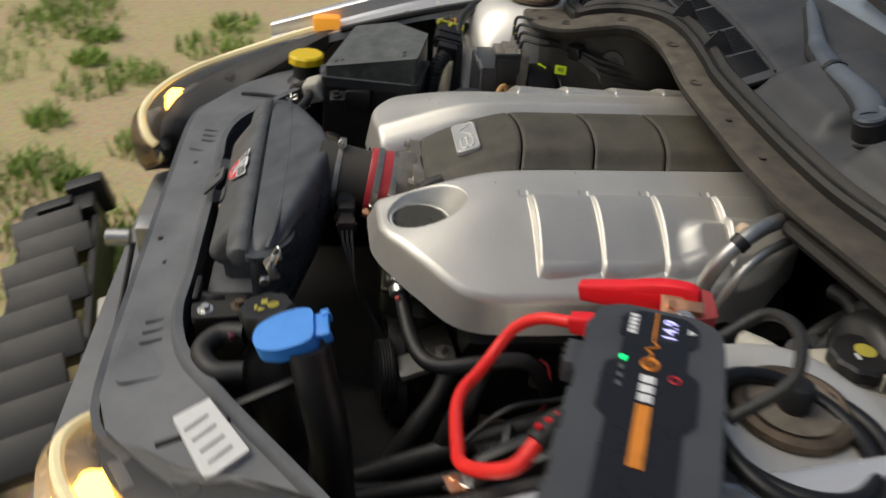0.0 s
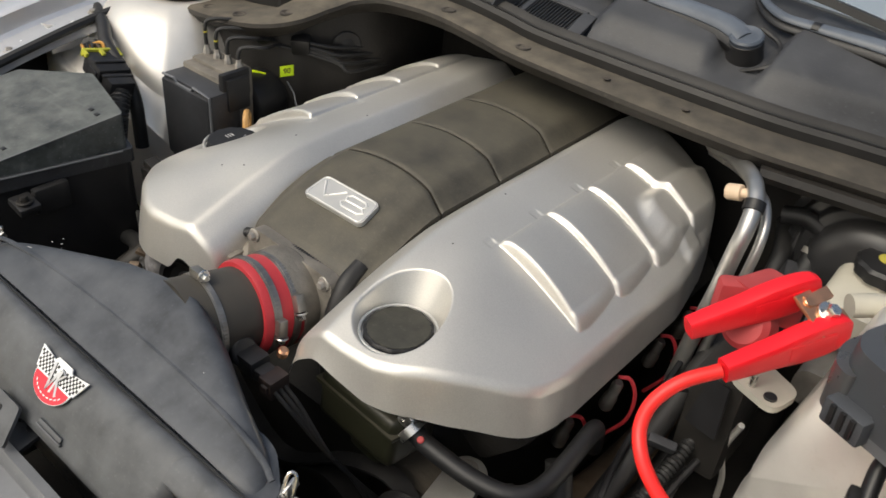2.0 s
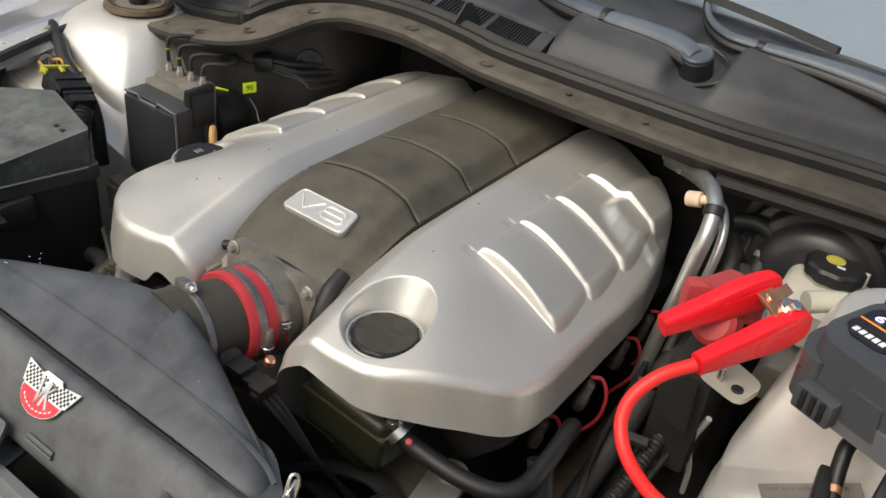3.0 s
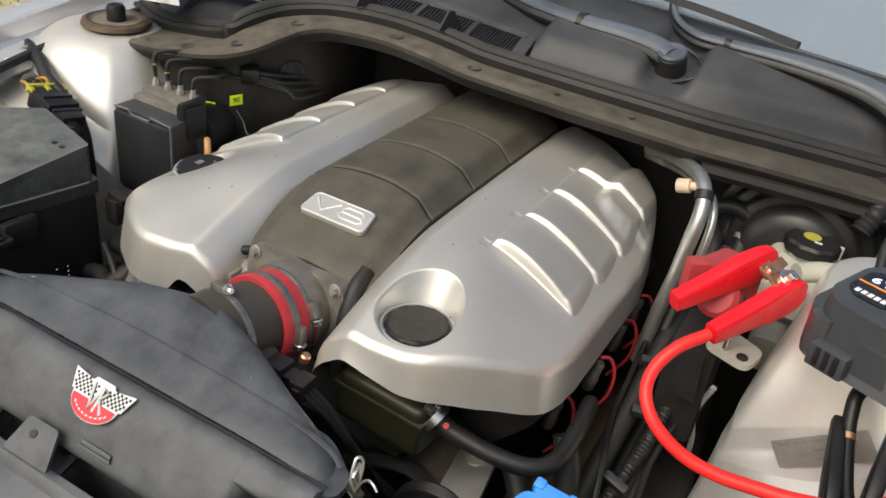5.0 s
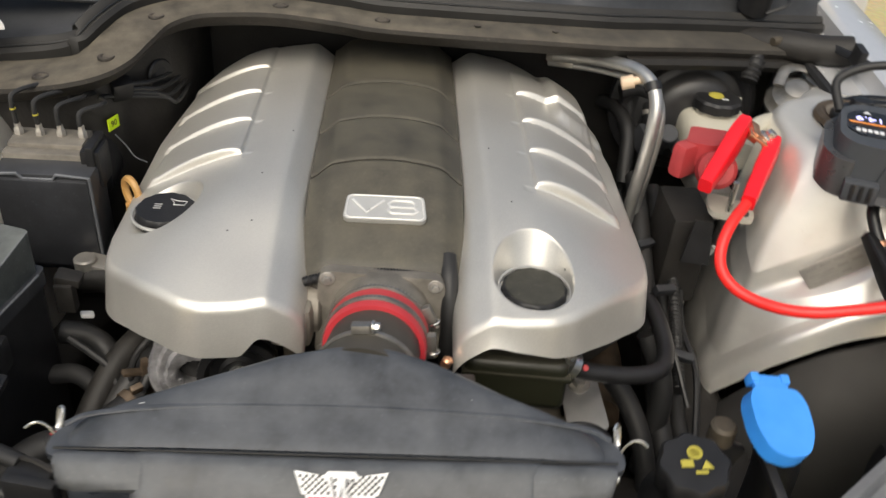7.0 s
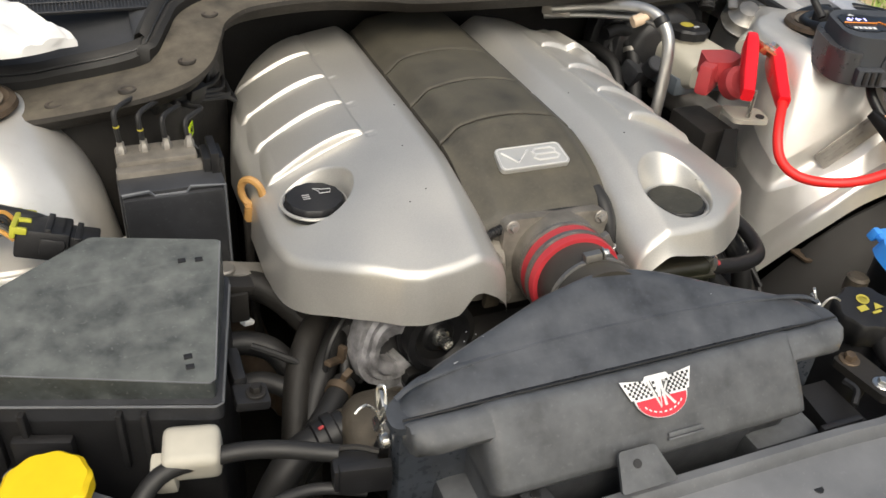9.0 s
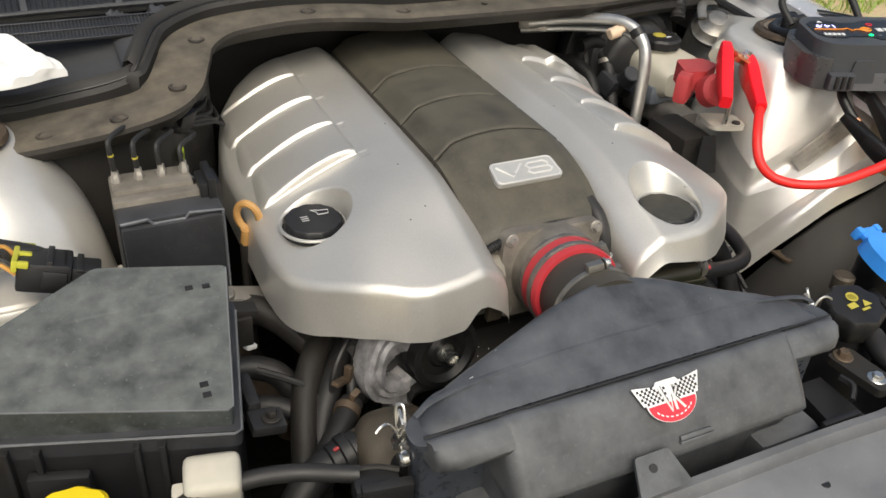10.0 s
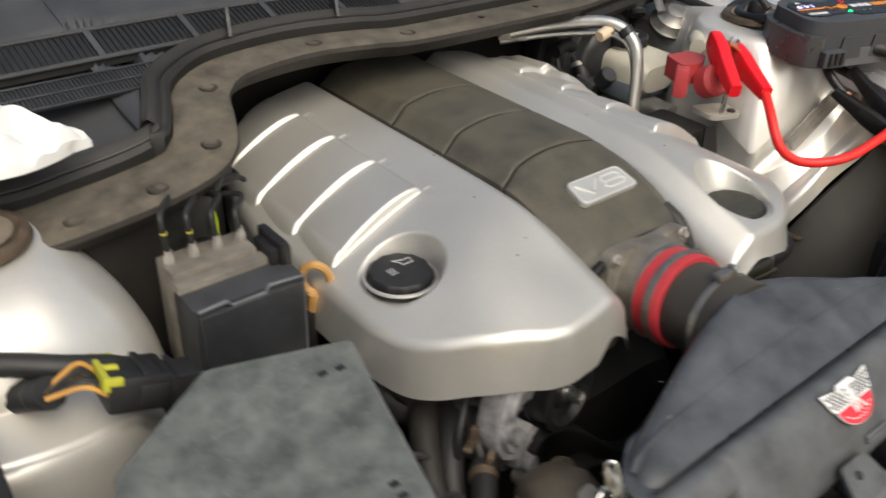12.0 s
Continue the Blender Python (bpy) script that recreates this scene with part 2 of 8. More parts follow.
THROTTLE = mat("grimy_throttle_alloy", (0.235, 0.215, 0.185), 0.55, 0.45, 0.4, 40, 0.4, (0.16, 0.14, 0.11), 0.3, 260)
DUSTY = mat("dusty_beige_plastic", (0.16, 0.135, 0.105), 0.7, 0.0, 0.3, 30, 0.5)
LINER = mat("wheel_arch_liner", (0.020, 0.019, 0.018), 0.75, 0.0, 0.3, 10, 0.35, (0.09, 0.08, 0.065))
SMOKED = mat("smoked_clear_bumper", (0.10, 0.10, 0.105), 0.3, 0.0, 0.1, 20, trans=0.4)


# ---- mesh helpers ----
def finish(name, verts, faces, material, parent=None, label="", smooth=40):
    me = bpy.data.meshes.new(name)
    me.from_pydata([tuple(v) for v in verts], [], [tuple(f) for f in faces])
    me.materials.append(material)
    return link(name, me, parent, label, smooth)


def link(name, me, parent=None, label="", smooth=40):
    me.validate()
    if smooth:
        me.polygons.foreach_set("use_smooth", [True] * len(me.polygons))
        me.set_sharp_from_angle(angle=radians(smooth))
    ob = new(name, me)
    if parent:
        ob.parent = parent
        ob.matrix_parent_inverse = parent.matrix_basis.inverted()
    if label:
        ob["label"] = label
    return ob


def part(name, bm, material, parent=None, label="", smooth=40):
    me = bpy.data.meshes.new(name)
    bmesh.ops.recalc_face_normals(bm, faces=bm.faces)
    bm.to_mesh(me)
    bm.free()
    me.materials.append(material)
    return link(name, me, parent, label, smooth)


def thing(name, at, label, category, group="", kind=""):
    e = new(name)
    e.empty_display_size = 0.05
    e.matrix_basis = Matrix.Translation(at)
    return tagged(e, label, category, group, kind)


def bm_data(verts, faces):
    bm = bmesh.new()
    vs = [bm.verts.new(v) for v in verts]
    for f in faces:
        try:
            bm.faces.new([vs[i] for i in f])
        except ValueError:
            pass
    return bm


def join(*bms):
    out = bmesh.new()
    for b in bms:
        me = bpy.data.meshes.new("tmp")
        b.to_mesh(me)
        b.free()
        out.from_mesh(me)
        bpy.data.meshes.remove(me)
    return out


def xf(bm, m):
    bmesh.ops.transform(bm, matrix=m, verts=bm.verts)
    return bm


def bevel(bm, w, seg=2, angle=25):
    es = [e for e in bm.edges if len(e.link_faces) == 2 and e.calc_face_angle(0) > radians(angle)]
    if es and w > 0:
        bmesh.ops.bevel(bm, geom=es, offset=w, segments=seg, affect="EDGES", profile=0.6, clamp_overlap=True)
    return bm


def box(x0, x1, y0, y1, z0, z1, w=0.003, seg=2):
    bm = bmesh.new()
    bmesh.ops.create_cube(bm, size=1)
    for v in bm.verts:
        v.co = Vector(((x0, x1)[v.co.x > 0], (y0, y1)[v.co.y > 0], (z0, z1)[v.co.z > 0]))
    return bevel(bm, w, seg)


def cbox(sx, sy, sz, m, w=0.003, seg=2):
    return xf(box(-sx / 2, sx / 2, -sy / 2, sy / 2, -sz / 2, sz / 2, w, seg), m)


def prism(poly, z0, z1, w=0.003, seg=2, top=1.0, tilt=None):
    """A polygon of x, y raised from z0 to z1; tilt(x, y) adds to the upper height."""
    n = len(poly)
    cx, cy = sum(p[0] for p in poly) / n, sum(p[1] for p in poly) / n
    lo = [(x, y, z0) for x, y in poly]
    hi = [(cx + (x - cx) * top, cy + (y - cy) * top, z1 + (tilt(x, y) if tilt else 0)) for x, y in poly]
    faces = [tuple(range(n))[::-1], tuple(range(n, 2 * n))] + [(i, (i + 1) % n, n + (i + 1) % n, n + i) for i in range(n)]
    return bevel(bm_data(lo + hi, faces), w, seg)


def arc_poly(poly, r, seg=5):
    """A polygon of x, y with rounded corners."""
    out, n = [], len(poly)
    for i in range(n):
        a, b, c = (Vector(poly[j % n]) for j in (i - 1, i, i + 1))
        d1, d2 = (a - b), (c - b)
        k = min(r, d1.length * 0.45, d2.length * 0.45)
        p, q = b + d1.normalized() * k, b + d2.normalized() * k
        for s in range(seg + 1):
            t = s / seg
            out.append(tuple((1 - t) ** 2 * p + 2 * t * (1 - t) * b + t * t * q))
    return out


def spline(points, step=6):
    """Catmull-Rom through points of any length."""
    p = [np.array(q, float) for q in points]
    p = [2 * p[0] - p[1]] + p + [2 * p[-1] - p[-2]]
    out = []
    for i in range(1, len(p) - 2):
        for s in range(step):
            t = s / step
            out.append(0.5 * (2 * p[i] + (p[i + 1] - p[i - 1]) * t + (2 * p[i - 1] - 5 * p[i] + 4 * p[i + 1] - p[i + 2]) * t * t
                              + (3 * p[i] - p[i - 1] - 3 * p[i + 1] + p[i + 2]) * t ** 3))
    return out + [p[-2]]


def frames_along(pts):
    """Right and up vectors that turn least along a line of points."""
    pts = [Vector(p[:3]) for p in pts]
    tans = [(pts[min(i + 1, len(pts) - 1)] - pts[max(i - 1, 0)]).normalized() for i in range(len(pts))]
    up = Vector((0, 0, 1)) if abs(tans[0].z) < 0.9 else Vector((0, 1, 0))
    out = []
    for t in tans:
        right = t.cross(up).normalized()
        up = right.cross(t).normalized()
        out.append((right.copy(), up.copy()))
    return pts, out


def tube(points, r, seg=10, step=6, ribs=0.0, pitch=0.006, caps=True, flat=1.0):
    """A round hose or wire through points (x, y, z[, radius]); ribs: depth of corrugation; flat: height over width."""
    line = spline(points, step) if step > 1 else [np.array(p, float) for p in points]
    if ribs:
        dense = []
        for a, b in zip(line[:-1], line[1:]):
            k = max(1, int(np.linalg.norm((b - a)[:3]) / (pitch / 4)))
            dense += [a + (b - a) * i / k for i in range(k)]
        line = dense + [line[-1]]
    pts, fr = frames_along(line)
    verts, faces, run = [], [], 0.0
    for i, (p, (right, up)) in enumerate(zip(pts, fr)):
        run += (p - pts[i - 1]).length if i else 0
        rad = line[i][3] if len(line[i]) > 3 else r
        rad += ribs * math.cos(2 * math.pi * run / pitch) if ribs else 0
        for k in range(seg):
            a = 2 * math.pi * k / seg
            verts.append(p + right * (rad * math.cos(a)) + up * (rad * flat * math.sin(a)))
    for i in range(len(pts) - 1):
        for k in range(seg):
            faces.append((i * seg + k, i * seg + (k + 1) % seg, (i + 1) * seg + (k + 1) % seg, (i + 1) * seg + k))
    if caps:
        faces += [tuple(range(seg))[::-1], tuple(range(len(verts) - seg, len(verts)))]
    return bm_data(verts, faces)


def strip(points, section, step=6, closed=True):
    """A section of (side, up) offsets swept along points, kept upright: side is the level normal to the right of the way."""
    line = spline(points, step)
    pts = [Vector(p[:3]) for p in line]
    n, verts, faces = len(section), [], []
    for i, p in enumerate(pts):
        t = pts[min(i + 1, len(pts) - 1)] - pts[max(i - 1, 0)]
        side = Vector((t.y, -t.x, 0)).normalized()
        verts += [p + side * s + Vector((0, 0, u)) for s, u in section]
    for i in range(len(pts) - 1):
        for k in range(n if closed else n - 1):
            faces.append((i * n + k, i * n + (k + 1) % n, (i + 1) * n + (k + 1) % n, (i + 1) * n + k))
    if closed:
        faces += [tuple(range(n))[::-1], tuple(range(len(verts) - n, len(verts)))]
    return bm_data(verts, faces)


def lathe(profile, m, seg=28, lobes=0, lobe=0.0):
    """A profile of (radius, height) turned about z, then set by m; lobes: grip waves round the rim."""
    verts, faces = [], []
    for r, h in profile:
        for k in range(seg):
            a = 2 * math.pi * k / seg
            rr = r * (1 + (lobe * math.cos(lobes * a) if r > 0.6 * max(q[0] for q in profile) else 0))
            verts.append((rr * math.cos(a), rr * math.sin(a), h))
    for i in range(len(profile) - 1):
        for k in range(seg):
            faces.append((i * seg + k, i * seg + (k + 1) % seg, (i + 1) * seg + (k + 1) % seg, (i + 1) * seg + k))
    faces += [tuple(range(seg))[::-1], tuple(range(len(verts) - seg, len(verts)))]
    return xf(bm_data(verts, faces), m)


def at(x, y, z, rx=0, ry=0, rz=0):
    return pose(x, y, z, rx, ry, rz)


def cyl(r, h, m, w=0.002, seg=24):
    w = min(w, r * 0.4, h * 0.4)
    return lathe([(r - w, 0), (r, w), (r, h - w), (r - w, h)], m, seg)


def bolt(r, h, m):
    return join(cyl(r * 1.7, h * 0.3, m, 0.0008, 20), xf(lathe([(r * 0.93, 0), (r, h * 0.1), (r, h * 0.85), (r * 0.85, h)], Matrix(), 6), m))


def between(a, b):
    """A pose at a whose z points to b."""
    a, b = Vector(a), Vector(b)
    return Matrix.Translation(a) @ (b - a).to_track_quat("Z", "Y").to_matrix().to_4x4()


def superloft(sections, seg=40, power=4.0):
    """Sections of (y, x0, x1, z0, z1[, power]) joined into one skin along y."""
    verts, faces = [], []
    for s in sections:
        y, x0, x1, z0, z1 = s[:5]
        pw = s[5] if len(s) > 5 else power
        for k in range(seg):
            a = 2 * math.pi * (k + 0.5) / seg
            c, sn = math.cos(a), math.sin(a)
            verts.append(((x0 + x1) / 2 + (x1 - x0) / 2 * math.copysign(abs(c) ** (2 / pw), c), y,
                          (z0 + z1) / 2 + (z1 - z0) / 2 * math.copysign(abs(sn) ** (2 / pw), sn)))
    for i in range(len(sections) - 1):
        for k in range(seg):
            faces.append((i * seg + k, i * seg + (k + 1) % seg, (i + 1) * seg + (k + 1) % seg, (i + 1) * seg + k))
    faces += [tuple(range(seg))[::-1], tuple(range(len(verts) - seg, len(verts)))]
    return bm_data(verts, faces)


def text_mesh(name, words, size, m, material, parent, depth=0.0006, shear=0.0):
    cu = bpy.data.curves.new("tmp_text", "FONT")
    cu.body, cu.size, cu.extrude, cu.shear = words, size, depth, shear
    cu.align_x, cu.align_y = "CENTER", "CENTER"
    cu.resolution_u = 3
    ob = bpy.data.objects.new("tmp_text", cu)
    me = bpy.data.meshes.new_from_object(ob)
    bpy.data.objects.remove(ob)
    bpy.data.curves.remove(cu)
    me.transform(m)
    me.materials.clear()
    me.materials.append(material)
    me.name = name
    return link(name, me, parent, "", 0)


def worm_clamp(parent, centre, axis, r, width=0.011, screw=60, material=None):
    """A band of steel round a hose with its screw housing at an angle (degrees) from the top."""
    m = between(centre, Vector(centre) + Vector(axis))
    h = width / 2
    band = part("hose_clamp", join(lathe([(r, -h), (r + 0.0009, -h), (r + 0.0009, h), (r, h)], m, 48), lathe([(r, -h * 0.55), (r + 0.0014, -h * 0.55), (r + 0.0014, h * 0.55), (r, h * 0.55)], m, 320, 80, 0.006)), material or BAND, parent, "steel worm-drive hose clamp")
    a = radians(screw)
    seat = m @ Matrix.Rotation(a, 4, "Z") @ Matrix.Translation((0, r + 0.006, 0))
    part("clamp_screw_housing", xf(box(-0.010, 0.010, -0.006, 0.004, -0.0055, 0.0055, 0.002), seat), BAND, band)
    part("clamp_screw", xf(bolt(0.0042, 0.008, at(0.011, 0, 0, 0, 90, 0)), seat), STEEL, band)
    return band


# ---- ground ----
def ground_material():
    m = bpy.data.materials.new("sandy_soil_with_grass")
    m.use_nodes = True
    n, ln = m.node_tree.nodes, m.node_tree.links
    p = n["Principled BSDF"]
    p.inputs["Roughness"].default_value = 0.95
    tc = n.new("ShaderNodeTexCoord")
    big = n.new("ShaderNodeTexNoise")
    big.inputs["Scale"].default_value = 1.6
    big.inputs["Detail"].default_value = 8
    big.inputs["Roughness"].default_value = 0.65
    small = n.new("ShaderNodeTexNoise")
    small.inputs["Scale"].default_value = 45
    small.inputs["Detail"].default_value = 6
    for t in (big, small):
        ln.new(tc.outputs["Object"], t.inputs["Vector"])
    ramp = n.new("ShaderNodeValToRGB")
    ramp.color_ramp.elements[0].position, ramp.color_ramp.elements[0].color = 0.42, (0.50, 0.39, 0.23, 1)
    ramp.color_ramp.elements[1].position, ramp.color_ramp.elements[1].color = 0.70, (0.44, 0.40, 0.18, 1)
    ln.new(big.outputs["Fac"], ramp.inputs[0])
    mix = n.new("ShaderNodeMix")
    mix.data_type, mix.blend_type = "RGBA", "MULTIPLY"
    mix.inputs[0].default_value = 0.6
    ln.new(ramp.outputs[0], mix.inputs[6])
    ln.new(small.outputs["Color"], mix.inputs[7])
    gain = n.new("ShaderNodeMix")
    gain.data_type, gain.blend_type = "RGBA", "MULTIPLY"
    gain.inputs[0].default_value = 1.0
    ln.new(mix.outputs[2], gain.inputs[6])
    gain.inputs[7].default_value = (1.4, 1.4, 1.4, 1)
    ln.new(gain.outputs[2], p.inputs["Base Color"])
    b = n.new("ShaderNodeBump")
    b.inputs["Strength"].default_value = 0.6
    ln.new(small.outputs["Fac"], b.inputs["Height"])
    ln.new(b.outputs[0], p.inputs["Normal"])
    return m


def build_ground():
    n = 60
    xs = np.concatenate([-np.geomspace(900, 0.2, n // 2), np.geomspace(0.2, 900, n // 2)])
    verts = [(x, y, 0.02 * noise.noise((x * 0.6, y * 0.6, 0)) if abs(x) < 30 and abs(y) < 30 else 0.0) for y in xs for x in xs]
    faces = [(j * n + i, j * n + i + 1, (j + 1) * n + i + 1, (j + 1) * n + i) for j in range(n - 1) for i in range(n - 1)]
    ob = finish("ground", verts, faces, ground_material())
    tagged(ob, "sandy ground with patches of short green grass", "ground", kind="structure")


def build_grass():
    rng = random.Random(5)
    verts, faces = [], []

    def tuft(cx, cy, rad, count):
        for _ in range(count):
            a, d = rng.random() * 6.283, rad * math.sqrt(rng.random())
            x, y = cx + d * math.cos(a), cy + d * math.sin(a)
            h = rng.uniform(0.02, 0.075)
            t, w, s = rng.random() * 6.283, rng.uniform(0.003, 0.007), rng.uniform(0.02, 0.06)
            dx, dy = math.cos(t) * w, math.sin(t) * w
            lx, ly = math.cos(t + 1.3) * s, math.sin(t + 1.3) * s
            k = len(verts)
            verts.extend([(x - dx, y - dy, -0.01), (x + dx, y + dy, -0.01), (x + lx * 0.4 + dx * 0.7, y + ly * 0.4 + dy * 0.7, h * 0.6),
                          (x + lx * 0.4 - dx * 0.7, y + ly * 0.4 - dy * 0.7, h * 0.6), (x + lx, y + ly, h)])
            faces.extend([(k, k + 1, k + 2, k + 3), (k + 3, k + 2, k + 4)])

    for x0, x1, y0, y1, count in ((-7, -0.9, -4.5, 3.0, 760), (-1.2, 0.8, -3.5, -0.75, 120), (1.0, 7.0, -0.5, 8.0, 220)):
        for _ in range(count):
            x, y = rng.uniform(x0, x1), rng.uniform(y0, y1)
            if noise.noise((x * 0.8, y * 0.8, 3.0)) + rng.uniform(-0.30, 0.30) > -0.04:
                tuft(x, y, rng.uniform(0.05, 0.32), rng.randint(90, 220))
    ob = finish("grass", verts, faces, mat("grass_blades", (0.27, 0.38, 0.08), 0.7, 0, 0.4, 3, grain=14), smooth=0)
    tagged(ob, "low green grass tufts growing in sandy soil", "grass", kind="stuff")


build_ground()
build_grass()

CX = -0.010  # the car's middle line


# ---- the car's body ----
car = thing("car", (CX, 0.3, 0.0), "silver sedan with bonnet and front bumper taken off", "car")


def mirror(bm):
    """Across the car's middle line."""
    for v in bm.verts:
        v.co.x = 2 * CX - v.co.x
    return bm


def ring_of(*knots):
    """One ring of a tower: (bearing from the strut, radius, height) at a few bearings, closed on itself."""
    k = list(knots) + [(knots[0][0] + 360, *knots[0][1:])]
    return lambda a: (np.interp(a, [q[0] for q in k], [q[1] for q in k]), np.interp(a, [q[0] for q in k], [q[2] for q in k]))


LEFT_LEVELS = [
    ring_of((100, 0.078, 0.896), (180, 0.070, 0.896), (206, 0.075, 0.896), (228, 0.084, 0.896), (249, 0.089, 0.896), (266, 0.089, 0.896), (285, 0.094, 0.896), (315, 0.104, 0.896), (360, 0.116, 0.896), (430, 0.100, 0.896)),  # crown
    ring_of((100, 0.090, 0.893), (180, 0.080, 0.887), (206, 0.088, 0.884), (228, 0.100, 0.882), (249, 0.106, 0.884), (266, 0.107, 0.885), (285, 0.112, 0.887), (315, 0.118, 0.890), (360, 0.124, 0.890), (430, 0.114, 0.893)),  # shoulder
    ring_of((100, 0.100, 0.880), (180, 0.087, 0.858), (206, 0.100, 0.847), (228, 0.125, 0.838), (249, 0.126, 0.846), (266, 0.126, 0.853), (285, 0.130, 0.860), (315, 0.135, 0.876), (360, 0.132, 0.874), (430, 0.140, 0.888)),  # upper
    ring_of((100, 0.108, 0.840), (180, 0.094, 0.800), (206, 0.122, 0.759), (228, 0.166, 0.724), (249, 0.150, 0.769), (266, 0.144, 0.800), (285, 0.140, 0.850), (315, 0.150, 0.872), (360, 0.140, 0.860), (430, 0.170, 0.884)),  # crease
    ring_of((100, 0.114, 0.800), (180, 0.099, 0.750), (206, 0.125, 0.722), (228, 0.168, 0.694), (249, 0.158, 0.732), (266, 0.156, 0.764), (285, 0.160, 0.818), (315, 0.175, 0.852), (360, 0.146, 0.854), (430, 0.200, 0.882)),  # band
    ring_of((100, 0.120, 0.760), (180, 0.104, 0.725), (206, 0.129, 0.698), (228, 0.174, 0.676), (249, 0.182, 0.716), (266, 0.186, 0.748), (285, 0.194, 0.800), (315, 0.210, 0.840), (360, 0.152, 0.852), (430, 0.220, 0.880)),  # ledge
    ring_of((100, 0.126, 0.720), (180, 0.108, 0.680), (206, 0.130, 0.649), (228, 0.180, 0.636), (249, 0.191, 0.700), (266, 0.195, 0.737), (285, 0.203, 0.778), (315, 0.225, 0.815), (360, 0.157, 0.851), (430, 0.250, 0.878)),  # skirt
    ring_of((100, 0.132, 0.620), (180, 0.113, 0.600), (206, 0.134, 0.568), (228, 0.192, 0.588), (249, 0.202, 0.683), (266, 0.203, 0.727), (285, 0.212, 0.762), (315, 0.240, 0.800), (360, 0.162, 0.850), (430, 0.280, 0.877)),  # flare
    ring_of((100, 0.138, 0.550), (180, 0.120, 0.520), (206, 0.145, 0.520), (228, 0.214, 0.560), (249, 0.226, 0.677), (266, 0.222, 0.729), (285, 0.236, 0.757), (315, 0.264, 0.790), (360, 0.166, 0.849), (430, 0.300, 0.876)),  # flange
    ring_of((100, 0.144, 0.400), (180, 0.126, 0.400), (206, 0.150, 0.443), (228, 0.218, 0.520), (249, 0.233, 0.640), (266, 0.230, 0.692), (285, 0.244, 0.722), (315, 0.270, 0.756), (360, 0.170, 0.840), (430, 0.310, 0.860)),  # hem
]
# the other tower is a plain dome with a shelf at its front
DOME = {
    100: [(0.066, 0.889), (0.086, 0.878), (0.104, 0.862), (0.120, 0.838), (0.130, 0.805), (0.136, 0.770), (0.140, 0.730), (0.146, 0.650), (0.150, 0.550), (0.155, 0.400)],
    180: [(0.062, 0.889), (0.081, 0.873), (0.099, 0.851), (0.117, 0.822), (0.131, 0.782), (0.138, 0.742), (0.142, 0.700), (0.148, 0.610), (0.152, 0.510), (0.156, 0.400)],
    206: [(0.062, 0.889), (0.084, 0.876), (0.106, 0.856), (0.129, 0.824), (0.148, 0.782), (0.157, 0.742), (0.165, 0.700), (0.172, 0.610), (0.176, 0.510), (0.180, 0.400)],
    228: [(0.063, 0.889), (0.087, 0.879), (0.111, 0.862), (0.136, 0.833), (0.156, 0.796), (0.166, 0.766), (0.176, 0.742), (0.190, 0.700), (0.198, 0.600), (0.202, 0.480)],
    249: [(0.064, 0.889), (0.088, 0.881), (0.112, 0.866), (0.132, 0.842), (0.147, 0.814), (0.152, 0.796), (0.168, 0.785), (0.190, 0.772), (0.202, 0.745), (0.206, 0.600)],
    270: [(0.065, 0.889), (0.088, 0.882), (0.110, 0.868), (0.128, 0.848), (0.142, 0.822), (0.147, 0.802), (0.166, 0.794), (0.190, 0.785), (0.204, 0.764), (0.208, 0.600)],
    315: [(0.068, 0.889), (0.092, 0.884), (0.114, 0.874), (0.134, 0.858), (0.150, 0.836), (0.160, 0.820), (0.182, 0.812), (0.210, 0.806), (0.230, 0.796), (0.236, 0.700)],
    360: [(0.072, 0.889), (0.095, 0.886), (0.112, 0.880), (0.124, 0.872), (0.132, 0.864), (0.138, 0.858), (0.144, 0.855), (0.152, 0.853), (0.160, 0.850), (0.168, 0.840)],
    430: [(0.068, 0.889), (0.092, 0.884), (0.114, 0.876), (0.134, 0.870), (0.152, 0.867), (0.168, 0.865), (0.184, 0.863), (0.200, 0.861), (0.214, 0.858), (0.224, 0.848)],
}
RIGHT_LEVELS = [ring_of(*[(a, *DOME[a][k]) for a in DOME]) for k in range(10)]


